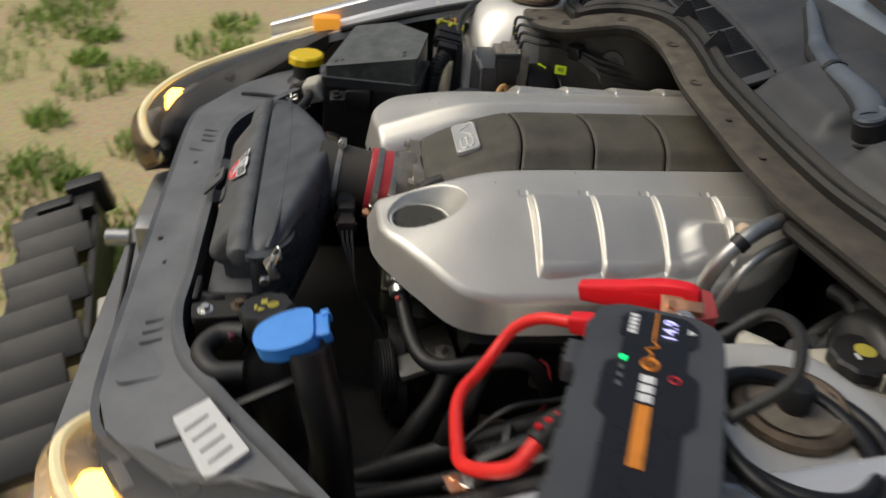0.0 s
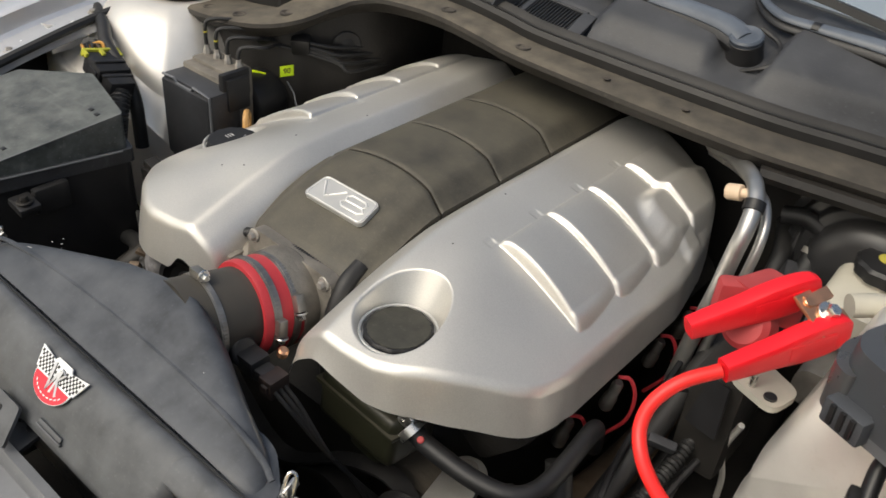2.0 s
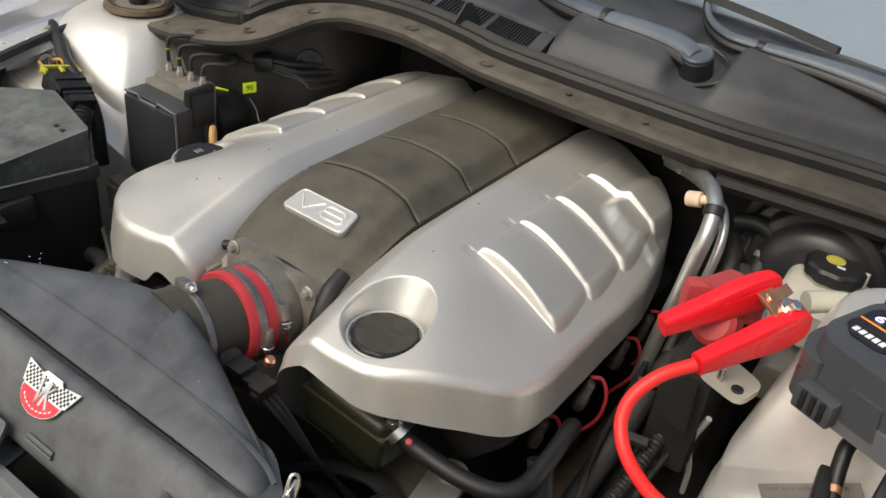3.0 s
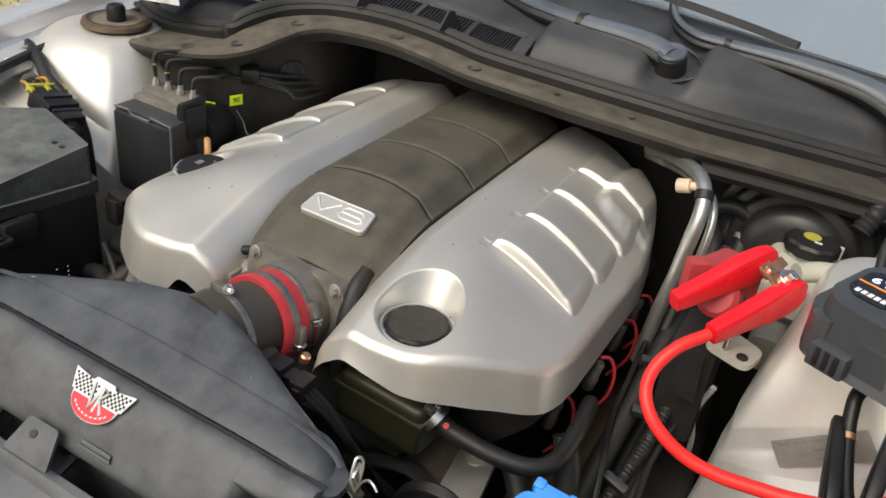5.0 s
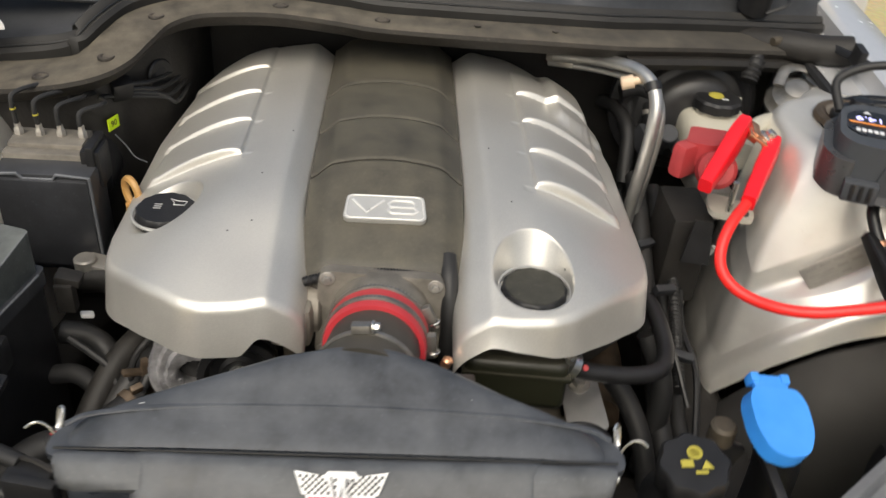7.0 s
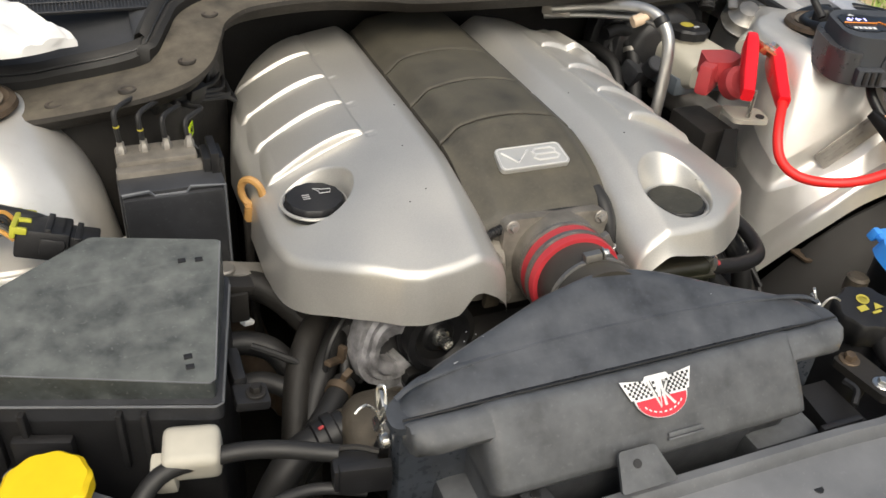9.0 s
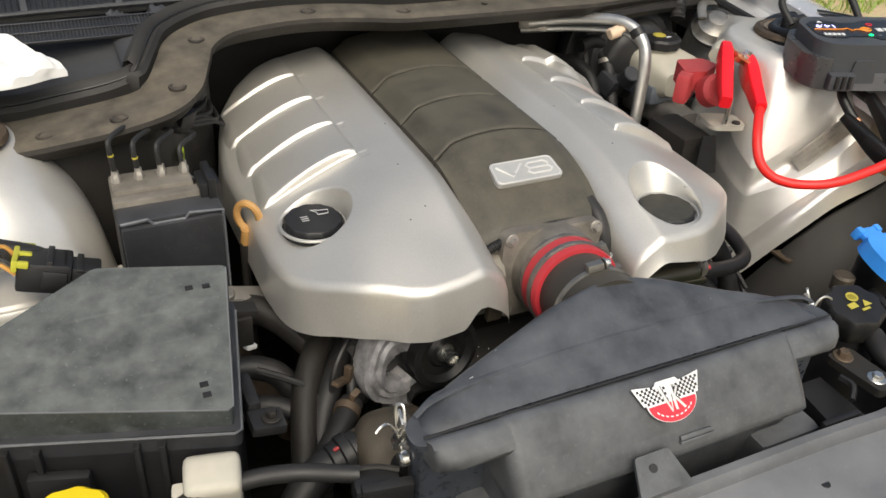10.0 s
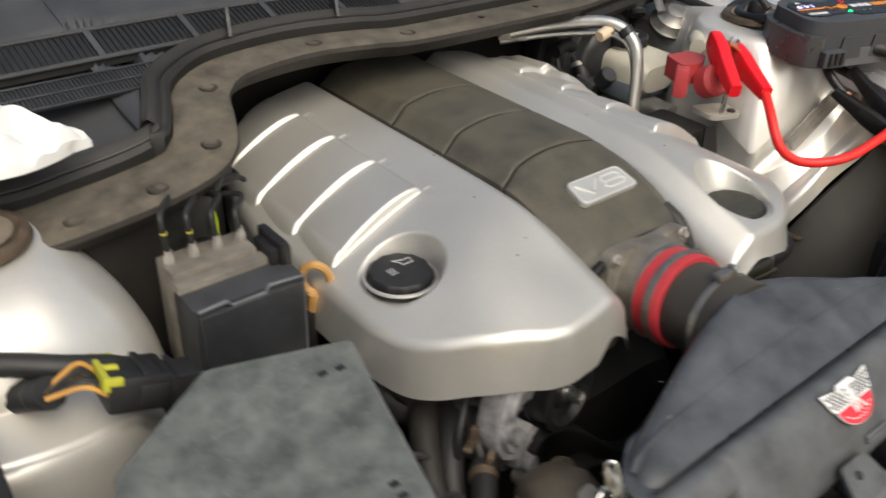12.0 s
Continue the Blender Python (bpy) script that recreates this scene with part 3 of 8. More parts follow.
def tower(side):
    """The domed strut tower of the inner wing: a crown, a crease, the band with the plate, a ledge and a flared skirt."""
    cx, cy = (0.622, 0.215) if side > 0 else (2 * CX + 0.636, 0.222)
    levels = LEFT_LEVELS if side > 0 else RIGHT_LEVELS
    knots = [100, 140, 180, 206, 221, 228, 235, 249, 266, 285, 315, 360, 430, 460]
    wide = spline([[a] + [q for f in levels for q in f(a)] for a in knots], 10)
    verts, faces, rows = [], [], []
    for w in wide:
        a = radians(w[0])
        ring = [(w[1] - 0.045, w[2]), (w[1] - 0.02, w[2])] + [(w[1 + 2 * k], w[2 + 2 * k]) for k in range(10)]
        folded = []
        for k, p in enumerate(ring):  # keep the pressed folds crisp
            if k in ((5, 7, 9) if side > 0 else (7, 9)):
                b, f = ring[k - 1], ring[k + 1]
                folded += [(p[0] + (b[0] - p[0]) * 0.16, p[1] + (b[1] - p[1]) * 0.16), p, (p[0] + (f[0] - p[0]) * 0.16, p[1] + (f[1] - p[1]) * 0.16)]
            else:
                folded.append(p)
        ring = spline(folded, 4)
        rows.append(len(ring))
        verts += [(cx + r * math.cos(a), cy + r * math.sin(a), z + 0.0012 * noise.noise((r * 9, w[0] * 0.03, z * 9))) for r, z in ring]
    n = rows[0]
    for i in range(len(wide) - 1):
        faces += [(i * n + k, i * n + k + 1, (i + 1) * n + k + 1, (i + 1) * n + k) for k in range(n - 1)]
    bm = bm_data(verts, faces)
    bmesh.ops.remove_doubles(bm, verts=bm.verts, dist=0.0004)
    if side < 0:
        mirror(bm)
    ob = part("inner_wing", bm, PAINT, car, "silver inner wing and strut tower, dusty on top", 60)
    skirt = [(0.472, 0.046, 0.500), (0.500, 0.016, 0.572), (0.538, -0.006, 0.636), (0.583, -0.018, 0.680), (0.630, -0.024, 0.705), (0.684, -0.024, 0.726), (0.735, -0.020, 0.750), (0.79, -0.010, 0.77)]
    liner = strip(skirt, [(-0.006, -0.012), (0.0, -0.010), (0.035, -0.035), (0.07, -0.10), (0.085, -0.30), (0.07, -0.30), (0.0, -0.05)], 5)
    shelf = prism([(0.70, 0.02), (0.79, 0.02), (0.79, 0.60), (0.70, 0.60)], 0.80, 0.846, 0.004)
    ear = prism(arc_poly([(0.515, 0.012), (0.545, 0.000), (0.542, -0.030), (0.518, -0.026)][::-1], 0.006), 0.606, 0.610, 0.001)
    hole = cyl(0.006, 0.001, at(0.530, -0.016, 0.6102), 0.0003, 14)
    if side < 0:
        for b in (liner, shelf, ear, hole):
            mirror(b)
    part("arch_liner", liner, LINER, ob, "dull black wheel arch liner")
    part("wing_shelf", shelf, PAINT, ob)
    tab = part("flange_ear", ear, RUST, ob)
    part("ear_hole", hole, BLACKPRINT, tab)
    seam = [(cx + r * math.cos(radians(a)), cy + r * math.sin(radians(a)), z + 0.002) for a, r, z in ((186, 0.156, 0.55), (190, 0.158, 0.60), (196, 0.168, 0.66), (203, 0.162, 0.72))]
    weld = tube(seam, 0.004, 6)
    part("seam_sealer", mirror(weld) if side < 0 else weld, PAINT, ob)
    return ob


wing_l = tower(1)
wing_r = tower(-1)


def strut_top(parent, x, y, z):
    m = at(x, y, z)
    ring = part("strut_mount", lathe([(0.028, 0.0), (0.052, 0.0), (0.058, 0.005), (0.056, 0.011), (0.049, 0.014), (0.042, 0.010), (0.034, 0.008), (0.015, 0.009)], m, 40), RUST, parent, "brown dusty strut mount ring")
    part("dust_cup", lathe([(0.0165, 0.0095), (0.034, 0.0088), (0.041, 0.0112), (0.0425, 0.0128), (0.041, 0.0100)], m, 36), DUSTY, ring)
    part("strut_nut", lathe([(0.016, 0.008), (0.016, 0.030), (0.013, 0.036), (0.005, 0.038)], m, 12), BLACK, ring)


strut_top(wing_r, -0.636, 0.222, 0.890)
strut_top(wing_l, 0.650, 0.222, 0.894)


def fender(side):
    """The front wing's top flange, a step and the outer skin, along y from the headlight to the scuttle."""
    line = [(-0.36, -0.778, 0.772), (-0.22, -0.772, 0.815), (-0.10, -0.766, 0.852), (0.0, -0.762, 0.878), (0.16, -0.758, 0.903), (0.40, -0.752, 0.935), (0.75, -0.745, 0.975)]
    line = spline(line, 6)
    sec = [(0.070, -0.060), (0.068, -0.040), (0.020, -0.036), (0.014, -0.030), (0.012, -0.004), (0.006, 0.0), (-0.004, 0.0), (-0.030, -0.002), (-0.07, -0.012), (-0.11, -0.045), (-0.135, -0.10), (-0.145, -0.20), (-0.15, -0.40)]
    n, verts, faces = len(sec), [], []
    for i, (y, x, z) in enumerate(line):
        f = min(1.0, i / 10)
        verts += [(x + s * (1 if s > 0 else (0.25 + 0.75 * f)), y, z + u * (1 if u > -0.07 else (0.15 + 0.85 * f))) for s, u in sec]
    for i in range(len(line) - 1):
        for k in range(n - 1):
            faces.append((i * n + k, i * n + k + 1, (i + 1) * n + k + 1, (i + 1) * n + k))
    bm = bm_data(verts, faces)
    if side > 0:
        mirror(bm)
    ob = part("fender", bm, FENDER, car, "silver painted front wing with bare bonnet flange", 35)
    for y, z in ((-0.05, 0.864), (0.10, 0.895), (0.28, 0.919)):
        b = bolt(0.006, 0.006, at(-0.715, y, z - 0.040))
        part("flange_bolt", mirror(b) if side > 0 else b, CAST, ob)
    seal = tube([(-0.700, -0.20, 0.785), (-0.695, -0.05, 0.825), (-0.69, 0.10, 0.858), (-0.685, 0.30, 0.885), (-0.68, 0.5, 0.90)], 0.008, 8)
    part("wing_seal", mirror(seal) if side > 0 else seal, RUBBER, ob)
    return ob


fender(-1)
fender(1)


def headlight(side):
    """A swept-back lamp: lens bulging outward from its upper rim, black housing towards the car."""
    rim = [(-0.735, -0.20, 0.785, 0.15), (-0.728, -0.28, 0.765, 0.45), (-0.712, -0.36, 0.742, 0.75), (-0.685, -0.455, 0.716, 1.0), (-0.635, -0.530, 0.700, 1.0), (-0.565, -0.582, 0.686, 1.0), (-0.485, -0.606, 0.668, 0.9), (-0.425, -0.590, 0.645, 0.55), (-0.400, -0.560, 0.625, 0.2)]
    line = spline(rim, 6)
    clear = [(-0.125, -0.012), (-0.09, 0.006), (-0.045, 0.010), (0.0, 0.004), (0.026, -0.014), (0.034, -0.05), (0.030, -0.10), (0.010, -0.14), (-0.12, -0.14)]
    dark = [(-0.045, -0.012), (-0.060, -0.006), (-0.085, -0.010), (-0.115, -0.024), (-0.118, -0.045), (-0.118, -0.13), (-0.05, -0.135)]
    bowl_in = [(0.010, -0.012), (-0.010, -0.040), (-0.030, -0.062), (-0.040, -0.085), (-0.02, -0.125), (0.010, -0.130), (-0.030, -0.134), (-0.046, -0.10), (-0.044, -0.05), (-0.02, -0.022)]

    def loft(sec):
        verts, faces, n = [], [], len(sec)
        for i, p in enumerate(line):
            t = Vector(line[min(i + 1, len(line) - 1)][:2]) - Vector(line[max(i - 1, 0)][:2])
            out = Vector((t.y, -t.x)).normalized()
            verts += [(p[0] + out.x * s * p[3], p[1] + out.y * s * p[3], p[2] + u * p[3]) for s, u in sec]
        for i in range(len(line) - 1):
            faces += [(i * n + k, i * n + (k + 1) % n, (i + 1) * n + (k + 1) % n, (i + 1) * n + k) for k in range(n)]
        faces += [tuple(range(n))[::-1], tuple(range(len(verts) - n, len(verts)))]
        return bm_data(verts, faces)

    pieces = [loft(dark), loft(clear), loft(bowl_in), tube([(p[0], p[1], p[2] + 0.004) for p in line[4:-2]], 0.0085, 8, 1),
              lathe([(0.012, 0), (0.032, 0.006), (0.038, 0.03), (0.028, 0.048), (0.004, 0.054)], at(-0.570, -0.540, 0.622, 40, 0, 20), 24), box(-0.752, -0.715, -0.262, -0.200, 0.772, 0.806, 0.008),
              cbox(0.05, 0.014, 0.002, at(-0.56, -0.52, 0.692, 0, 0, -30), 0.0008), cyl(0.012, 0.02, at(-0.60, -0.44, 0.69))]
    if side > 0:
        for b in pieces:
            xf(mirror(b), Matrix.Translation((-0.005, 0.088, 0.016)))
    housing = part("headlight_housing", pieces[0], BLACK, car, "black plastic headlight housing")
    lens = part("headlight_lens", pieces[1], CLEAR, housing, "clear headlight lens", 60)
    # only the driver's bowl gets the glow colour, the other stays black
    part("reflector", pieces[2], GLOW_BOWL if side > 0 else BLACK, housing, "reflector bowl in a pale tone for the lamp's glow" if side > 0 else "gloss black reflector bowl")
    part("lens_rim", pieces[3], LAMP_RIM, lens, "upper edge of headlight with its highlight put in as glow")
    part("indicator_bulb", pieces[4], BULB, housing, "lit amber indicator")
    part("side_marker", pieces[5], AMBER_LENS, housing, "orange corner reflector, brightened by an added glow")
    part("moulded_mark", pieces[6], GREY, housing)
    part("adjuster", pieces[7], BLACK, housing)


headlight(-1)
headlight(1)


def radiator_support():
    ob = thing("radiator_support", (CX, -0.45, 0.40), "grey plastic radiator support panel, dusty and scuffed", "car panel")
    half_in = [(0.0, -0.408), (0.15, -0.408), (0.256, -0.410), (0.335, -0.392), (0.40, -0.350), (0.462, -0.305), (0.54, -0.245), (0.60, -0.20)]
    half_out = [(0.66, -0.24), (0.60, -0.335), (0.53, -0.405), (0.455, -0.468), (0.40, -0.487), (0.30, -0.492), (0.15, -0.492), (0.0, -0.492)]
    poly = half_in + half_out + [(2 * CX - x, y) for x, y in half_out[::-1][1:]] + [(2 * CX - x, y) for x, y in half_in[::-1][:-1]]
    poly = [(x + (CX if abs(x) < 1e-6 else 0), y) for x, y in poly]
    panel = part("support_panel", prism(poly, 0.672, 0.700, 0.006, 3, tilt=lambda x, y: 0.012 if y > -0.43 else 0.0), GREY, ob)
    inner = [(2 * CX - x, y - 0.004) for x, y in half_in[::-1][:-1]] + [(x, y - 0.004) for x, y in half_in[1:]]
    part("raised_edge", strip([(x, y, 0.712) for x, y in inner], [(-0.006, -0.03), (-0.006, 0.010), (0.004, 0.012), (0.010, 0.004), (0.012, -0.03)], 4), GREY, panel)
    front = [(2 * CX - x, y - 0.004) for x, y in half_out[:-1]] + [(x, y - 0.004) for x, y in half_out[::-1][1:]]
    part("front_skirt", strip([(x, y, 0.64) for x, y in front], [(-0.004, -0.09), (-0.004, 0.052), (0.006, 0.055), (0.012, -0.09)], 3), GREY, panel)
    for x, y, r in ((0.118, -0.455, 0.006), (-0.20, -0.455, 0.006), (-0.33, -0.452, 0.005), (0.05, -0.475, 0.004)):
        part("panel_hole", cyl(r, 0.004, at(x, y, 0.7015), 0.0005, 16), BLACKPRINT, panel)
    for s in (1, -1):
        pad = [(0.215, -0.428), (0.320, -0.428), (0.372, -0.415), (0.385, -0.470), (0.345, -0.481), (0.235, -0.478)]
        pad = [(x if s > 0 else 2 * CX - x, y) for x, y in pad]
        part("raised_pad", prism(arc_poly(pad if s > 0 else pad[::-1], 0.012), 0.690, 0.7065, 0.003), GREY, panel)
        for k in range(3):
            x = 0.262 + 0.022 * k
            part("slot", cbox(0.004, 0.030, 0.002, at(x if s > 0 else 2 * CX - x, -0.443, 0.7076, 0, 0, s * 18), 0.0008), BLACKPRINT, panel)
        seam = [(0.45, -0.318), (0.47, -0.35), (0.49, -0.405)]
        part("joint_line", tube([(x if s > 0 else 2 * CX - x, y, 0.7125 - (0.006 if y < -0.4 else 0)) for x, y in seam], 0.004, 6), BLACK, panel)
    tag = prism([(0.459, -0.389), (0.428, -0.352), (0.512, -0.298), (0.556, -0.340)][::-1], 0.712, 0.7205, 0.001)
    part("warning_label", tag, LABEL, panel, "white paper warning label, writing too small to read")
    for i in range(4):
        f = 0.2 + 0.2 * i
        a = Vector((0.452, -0.372, 0.7212)).lerp(Vector((0.535, -0.318, 0.7212)), f)
        part("print_line", cbox(0.004, 0.034, 0.0006, Matrix.Translation(a) @ pose(0, 0, 0, 0, 0, 48), 0), PLATE, panel)
    # condenser and grille opening below the panel
    part("condenser", box(-0.40, 0.34, -0.475, -0.455, 0.18, 0.66, 0.004), GRIME, ob, "dark condenser core behind the panel")
    beam = superloft([(-0.60, -0.52, 0.46, 0.42, 0.53), (-0.54, -0.55, 0.50, 0.41, 0.54)], 24, 6)
    part("bumper_beam", beam, GREY, ob, "grey bumper beam")
    for x in (-0.20, 0.14):
        arm = tube([(x, -0.49, 0.66), (x - 0.005, -0.515, 0.62), (x - 0.01, -0.525, 0.56), (x, -0.54, 0.50)], 0.010, 8)
        part("bracket_arm", arm, RUBBER, ob)
    catch = join(box(-0.075, -0.030, -0.535, -0.496, 0.60, 0.672, 0.006), cyl(0.014, 0.04, at(-0.052, -0.548, 0.64, 90, 0, 0)))
    part("bonnet_catch", catch, ALU, ob, "zinc bonnet catch")
    part("release_cable", tube([(-0.05, -0.545, 0.63), (0.03, -0.555, 0.57), (0.12, -0.55, 0.56), (0.22, -0.53, 0.60), (0.26, -0.51, 0.66)], 0.005, 8), RUBBER, ob)
    for y0, x in ((-0.40, -0.052), (-0.40, 0.005 - 0.17)):
        tab = prism([(x - 0.020, y0 - 0.006), (x + 0.020, y0 - 0.006), (x + 0.012, y0 + 0.030), (x - 0.012, y0 + 0.030)], 0.716, 0.721, 0.001)
        part("mounting_tab", tab, GREY_BLACK, panel)
        part("tab_hole", cyl(0.005, 0.002, at(x, y0 + 0.018, 0.7205), 0.0004, 14), BLACKPRINT, panel)
    return ob


radiator_support()


def loose_grille():
    """A black louvred bumper grille that lies tilted on the soil in front of the car."""
    ob = thing("grille_insert", (-0.45, -0.89, 0.0), "black plastic louvred bumper grille lying on the soil", "car part")
    m = at(-0.495, -0.890, 0.112, 15, 0, 11)
    for k in range(9):
        x = -0.40 + 0.108 * k
        part("louvre", xf(join(box(-0.046, 0.038, -0.105, 0.085, -0.007, 0.007, 0.004), box(0.026, 0.038, -0.10, 0.083, -0.06, 0.004, 0.004)), m @ at(x, 0.03 * (k % 2) - 0.015, 0.03, 0, 32, 0)), BLACK, ob)
    part("rear_rail", xf(box(-0.44, 0.50, 0.085, 0.105, -0.10, 0.012, 0.005), m), BLACK, ob)
    part("front_rail", xf(box(-0.44, 0.50, -0.135, -0.115, -0.10, -0.012, 0.005), m), BLACK, ob)
    part("end_block", xf(join(box(-0.56, -0.45, -0.11, 0.10, -0.06, 0.035, 0.012), box(-0.60, -0.54, 0.02, 0.13, -0.05, 0.06, 0.012)), m), BLACK, ob)
    part("end_web", xf(box(-0.53, -0.48, -0.06, 0.04, 0.03, 0.05, 0.006), m), BLACK, ob)
    part("bracket", xf(box(-0.02, 0.06, 0.118, 0.165, -0.01, 0.012, 0.004), m), WHITE, ob, "white plastic clip")


loose_grille()


# ---- scuttle, windscreen, roof ----
LIP_LINE = [(-0.74, 0.285, 0.872), (-0.66, 0.245, 0.876), (-0.59, 0.218, 0.882), (-0.53, 0.208, 0.890), (-0.46, 0.205, 0.900), (-0.405, 0.213, 0.910), (-0.372, 0.240, 0.920),
            (-0.352, 0.285, 0.934), (-0.335, 0.325, 0.943), (-0.295, 0.358, 0.950), (-0.23, 0.368, 0.955), (-0.16, 0.368, 0.957), (-0.08, 0.362, 0.953), (-0.02, 0.358, 0.948),
            (0.10, 0.356, 0.946), (0.235, 0.358, 0.944), (0.34, 0.372, 0.938), (0.43, 0.402, 0.930), (0.53, 0.436, 0.920), (0.64, 0.462, 0.912), (0.74, 0.480, 0.908)]


LIP_EXTRA = [0.025, 0.028, 0.032, 0.034, 0.032, 0.026, 0.020, 0.016, 0.014, 0.008, 0.004, 0.0, 0.0, 0.0, 0.002, 0.004, 0.007, 0.010, 0.012, 0.014, 0.016]


def offset(line, d, dz):
    """The line moved sideways; behind the lip it also keeps clear of the lip's own width."""
    out = []
    for i, p in enumerate(line):
        t = Vector(line[min(i + 1, len(line) - 1)]) - Vector(line[max(i - 1, 0)])
        n = Vector((-t.y, t.x, 0)).normalized()
        w = d + (LIP_EXTRA[i] if d > 0.03 else 0.0)
        out.append((p[0] + n.x * w, p[1] + n.y * w, p[2] + dz))
    return out


def lip_strip():
    """The flat top of the lip, its rolled front edge and the turned-down face below."""
    line = spline([(*p, w) for p, w in zip(LIP_LINE, LIP_EXTRA)], 6)
    verts, faces = [], []
    for i, p in enumerate(line):
        t = line[min(i + 1, len(line) - 1)] - line[max(i - 1, 0)]
        side = Vector((t[1], -t[0], 0)).normalized()
        wave = 0.0022 * noise.noise((p[0] * 16, p[1] * 16, 2.0))
        sec = [(0.006, -0.026), (0.0145, -0.021), (0.0258, -0.006), (0.0245, 0.000), (0.017, 0.0035), (0.0, 0.0045 + wave), (-0.018 - p[3] * 0.5, 0.006 + wave), (-0.026 - p[3], 0.005), (-0.028 - p[3], -0.012), (0.012, -0.012)]
        verts += [Vector(p[:3]) + side * a + Vector((0, 0, b)) for a, b in sec]
        n = len(sec)
    for i in range(len(line) - 1):
        faces += [(i * n + k, i * n + (k + 1) % n, (i + 1) * n + (k + 1) % n, (i + 1) * n + k) for k in range(n)]
    faces += [tuple(range(n))[::-1], tuple(range(len(verts) - n, len(verts)))]
    return bm_data(verts, faces)


def smooth01(a, b, x):
    t = np.clip((x - a) / (b - a), 0, 1)
    return t * t * (3 - 2 * t)


def scuttle():
    ob = thing("scuttle_panel", (CX, 0.40, 0.80), "dusty black plastic scuttle with rubber bonnet seal", "car panel")
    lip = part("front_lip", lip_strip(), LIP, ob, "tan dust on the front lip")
    for x, y, z in ((-0.540, 0.210, 0.895), (-0.378, 0.236, 0.9265), (-0.333, 0.330, 0.951), (-0.165, 0.366, 0.964), (-0.018, 0.357, 0.955), (-0.64, 0.238, 0.884), (-0.455, 0.205, 0.908), (0.235, 0.357, 0.951), (0.12, 0.355, 0.953)):
        big = x < 0.05
        part("push_clip", lathe([(0.003, -0.0008), (0.006, -0.0006), (0.008, 0.0012), (0.0105, 0.0013), (0.0115, 0.0), (0.0115, -0.003)], at(x, y, z - 0.0028, -4, 0, 0), 20) if big else cyl(0.005, 0.002, at(x, y, z - 0.0006), 0.0006, 12), CLIP, lip)
    seal = part("bonnet_seal", strip(offset(LIP_LINE, 0.043, 0.010), [(0.016, -0.014), (0.017, 0.006), (0.012, 0.012), (0.005, 0.010), (0.002, 0.016), (-0.006, 0.020), (-0.014, 0.015), (-0.017, 0.004), (-0.017, -0.014)], 6), SEAL, ob, "black rubber bonnet seal")
    part("seal_groove", tube(offset(LIP_LINE, 0.0385, 0.0215), 0.0016, 6, 5), BLACKPRINT, seal)
    # panel from the seal to the glass, draped between two lines, sunk under the inlet grille
    mid = [(-0.66, 0.437, 0.968), (-0.535, 0.436, 0.972), (-0.415, 0.435, 0.974), (-0.295, 0.434, 0.975), (-0.18, 0.429, 0.975), (-0.075, 0.421, 0.973), (0.014, 0.412, 0.971)]
    a = spline(offset(LIP_LINE, 0.058, 0.012), 12)
    far = [np.array([p[0], 0.635 + 0.02 * math.cos(p[0] * 2.2), 1.020 + 0.016 * math.cos(p[0] * 2.0)]) for p in a]
    verts, faces, m = [], [], 32
    for p, q in zip(a, far):
        x = p[0]
        swell = smooth01(0.030, 0.040, x) * smooth01(0.222, 0.200, x) + smooth01(0.266, 0.288, x) * smooth01(0.72, 0.66, x)
        for k in range(m):
            t = k / (m - 1)
            z = p[2] + (q[2] - p[2]) * (t ** 0.8) - (0.016 * math.sin(math.pi * min(1, t * 2.2)) if -0.60 < x < -0.38 and p[1] < 0.42 else 0)
            z += 0.024 * swell * smooth01(0.05, 0.18, t) * smooth01(0.98, 0.55, t) - 0.004 * smooth01(0.028, 0.022, x) * smooth01(-0.01, 0.02, x) * smooth01(0.0, 0.1, t)
            y = p[1] + (q[1] - p[1]) * t
            front = float(np.interp(x, [v[0] for v in mid], [v[1] for v in mid]))
            z -= 0.016 * smooth01(0.034, 0.026, x) * smooth01(-0.68, -0.67, x) * smooth01(-0.014, -0.004, y - front) * smooth01(0.062, 0.054, y - front)
            verts.append((x, y, z))
    for i in range(len(a) - 1):
        faces += [(i * m + k, i * m + k + 1, (i + 1) * m + k + 1, (i + 1) * m + k) for k in range(m - 1)]
    part("scuttle_cover", bm_data(verts, faces), COWL, ob, "grey-black textured cover with two swollen panels", 50)
    # air inlet grille: bays of upright slats in a sloping frame
    grille = part("inlet_grille", strip(mid, [(0.006, -0.014), (0.006, -0.004), (-0.050, 0.013), (-0.050, 0.003)], 6), BLACKPRINT, ob, "dark air inlet grille")
    for (x0, y0, z0), (x1, y1, z1) in zip(mid[:-1], mid[1:]):
        for k in range(15):
            t = (k + 1) / 16
            part("slat", cbox(0.0026, 0.052, 0.006, at(x0 + (x1 - x0) * t, y0 + 0.022 + (y1 - y0) * t, z0 + (z1 - z0) * t + 0.0040, 17, 0, 0), 0.0006, 1), BLACK, grille)
        part("grille_bar", cbox(0.009, 0.056, 0.009, at(x0, y0 + 0.022, z0 + 0.0045, 17, 0, 0), 0.002), COWL, grille)
    part("grille_bar", cbox(0.022, 0.056, 0.008, at(0.022, 0.434, 0.9765, 17, 4, 6), 0.003), COWL, grille)
    for d, z in ((-0.006, -0.003), (0.050, 0.0145)):
        part("grille_rail", tube([(x, y + d, h + z) for x, y, h in mid], 0.0035, 8), COWL, grille)
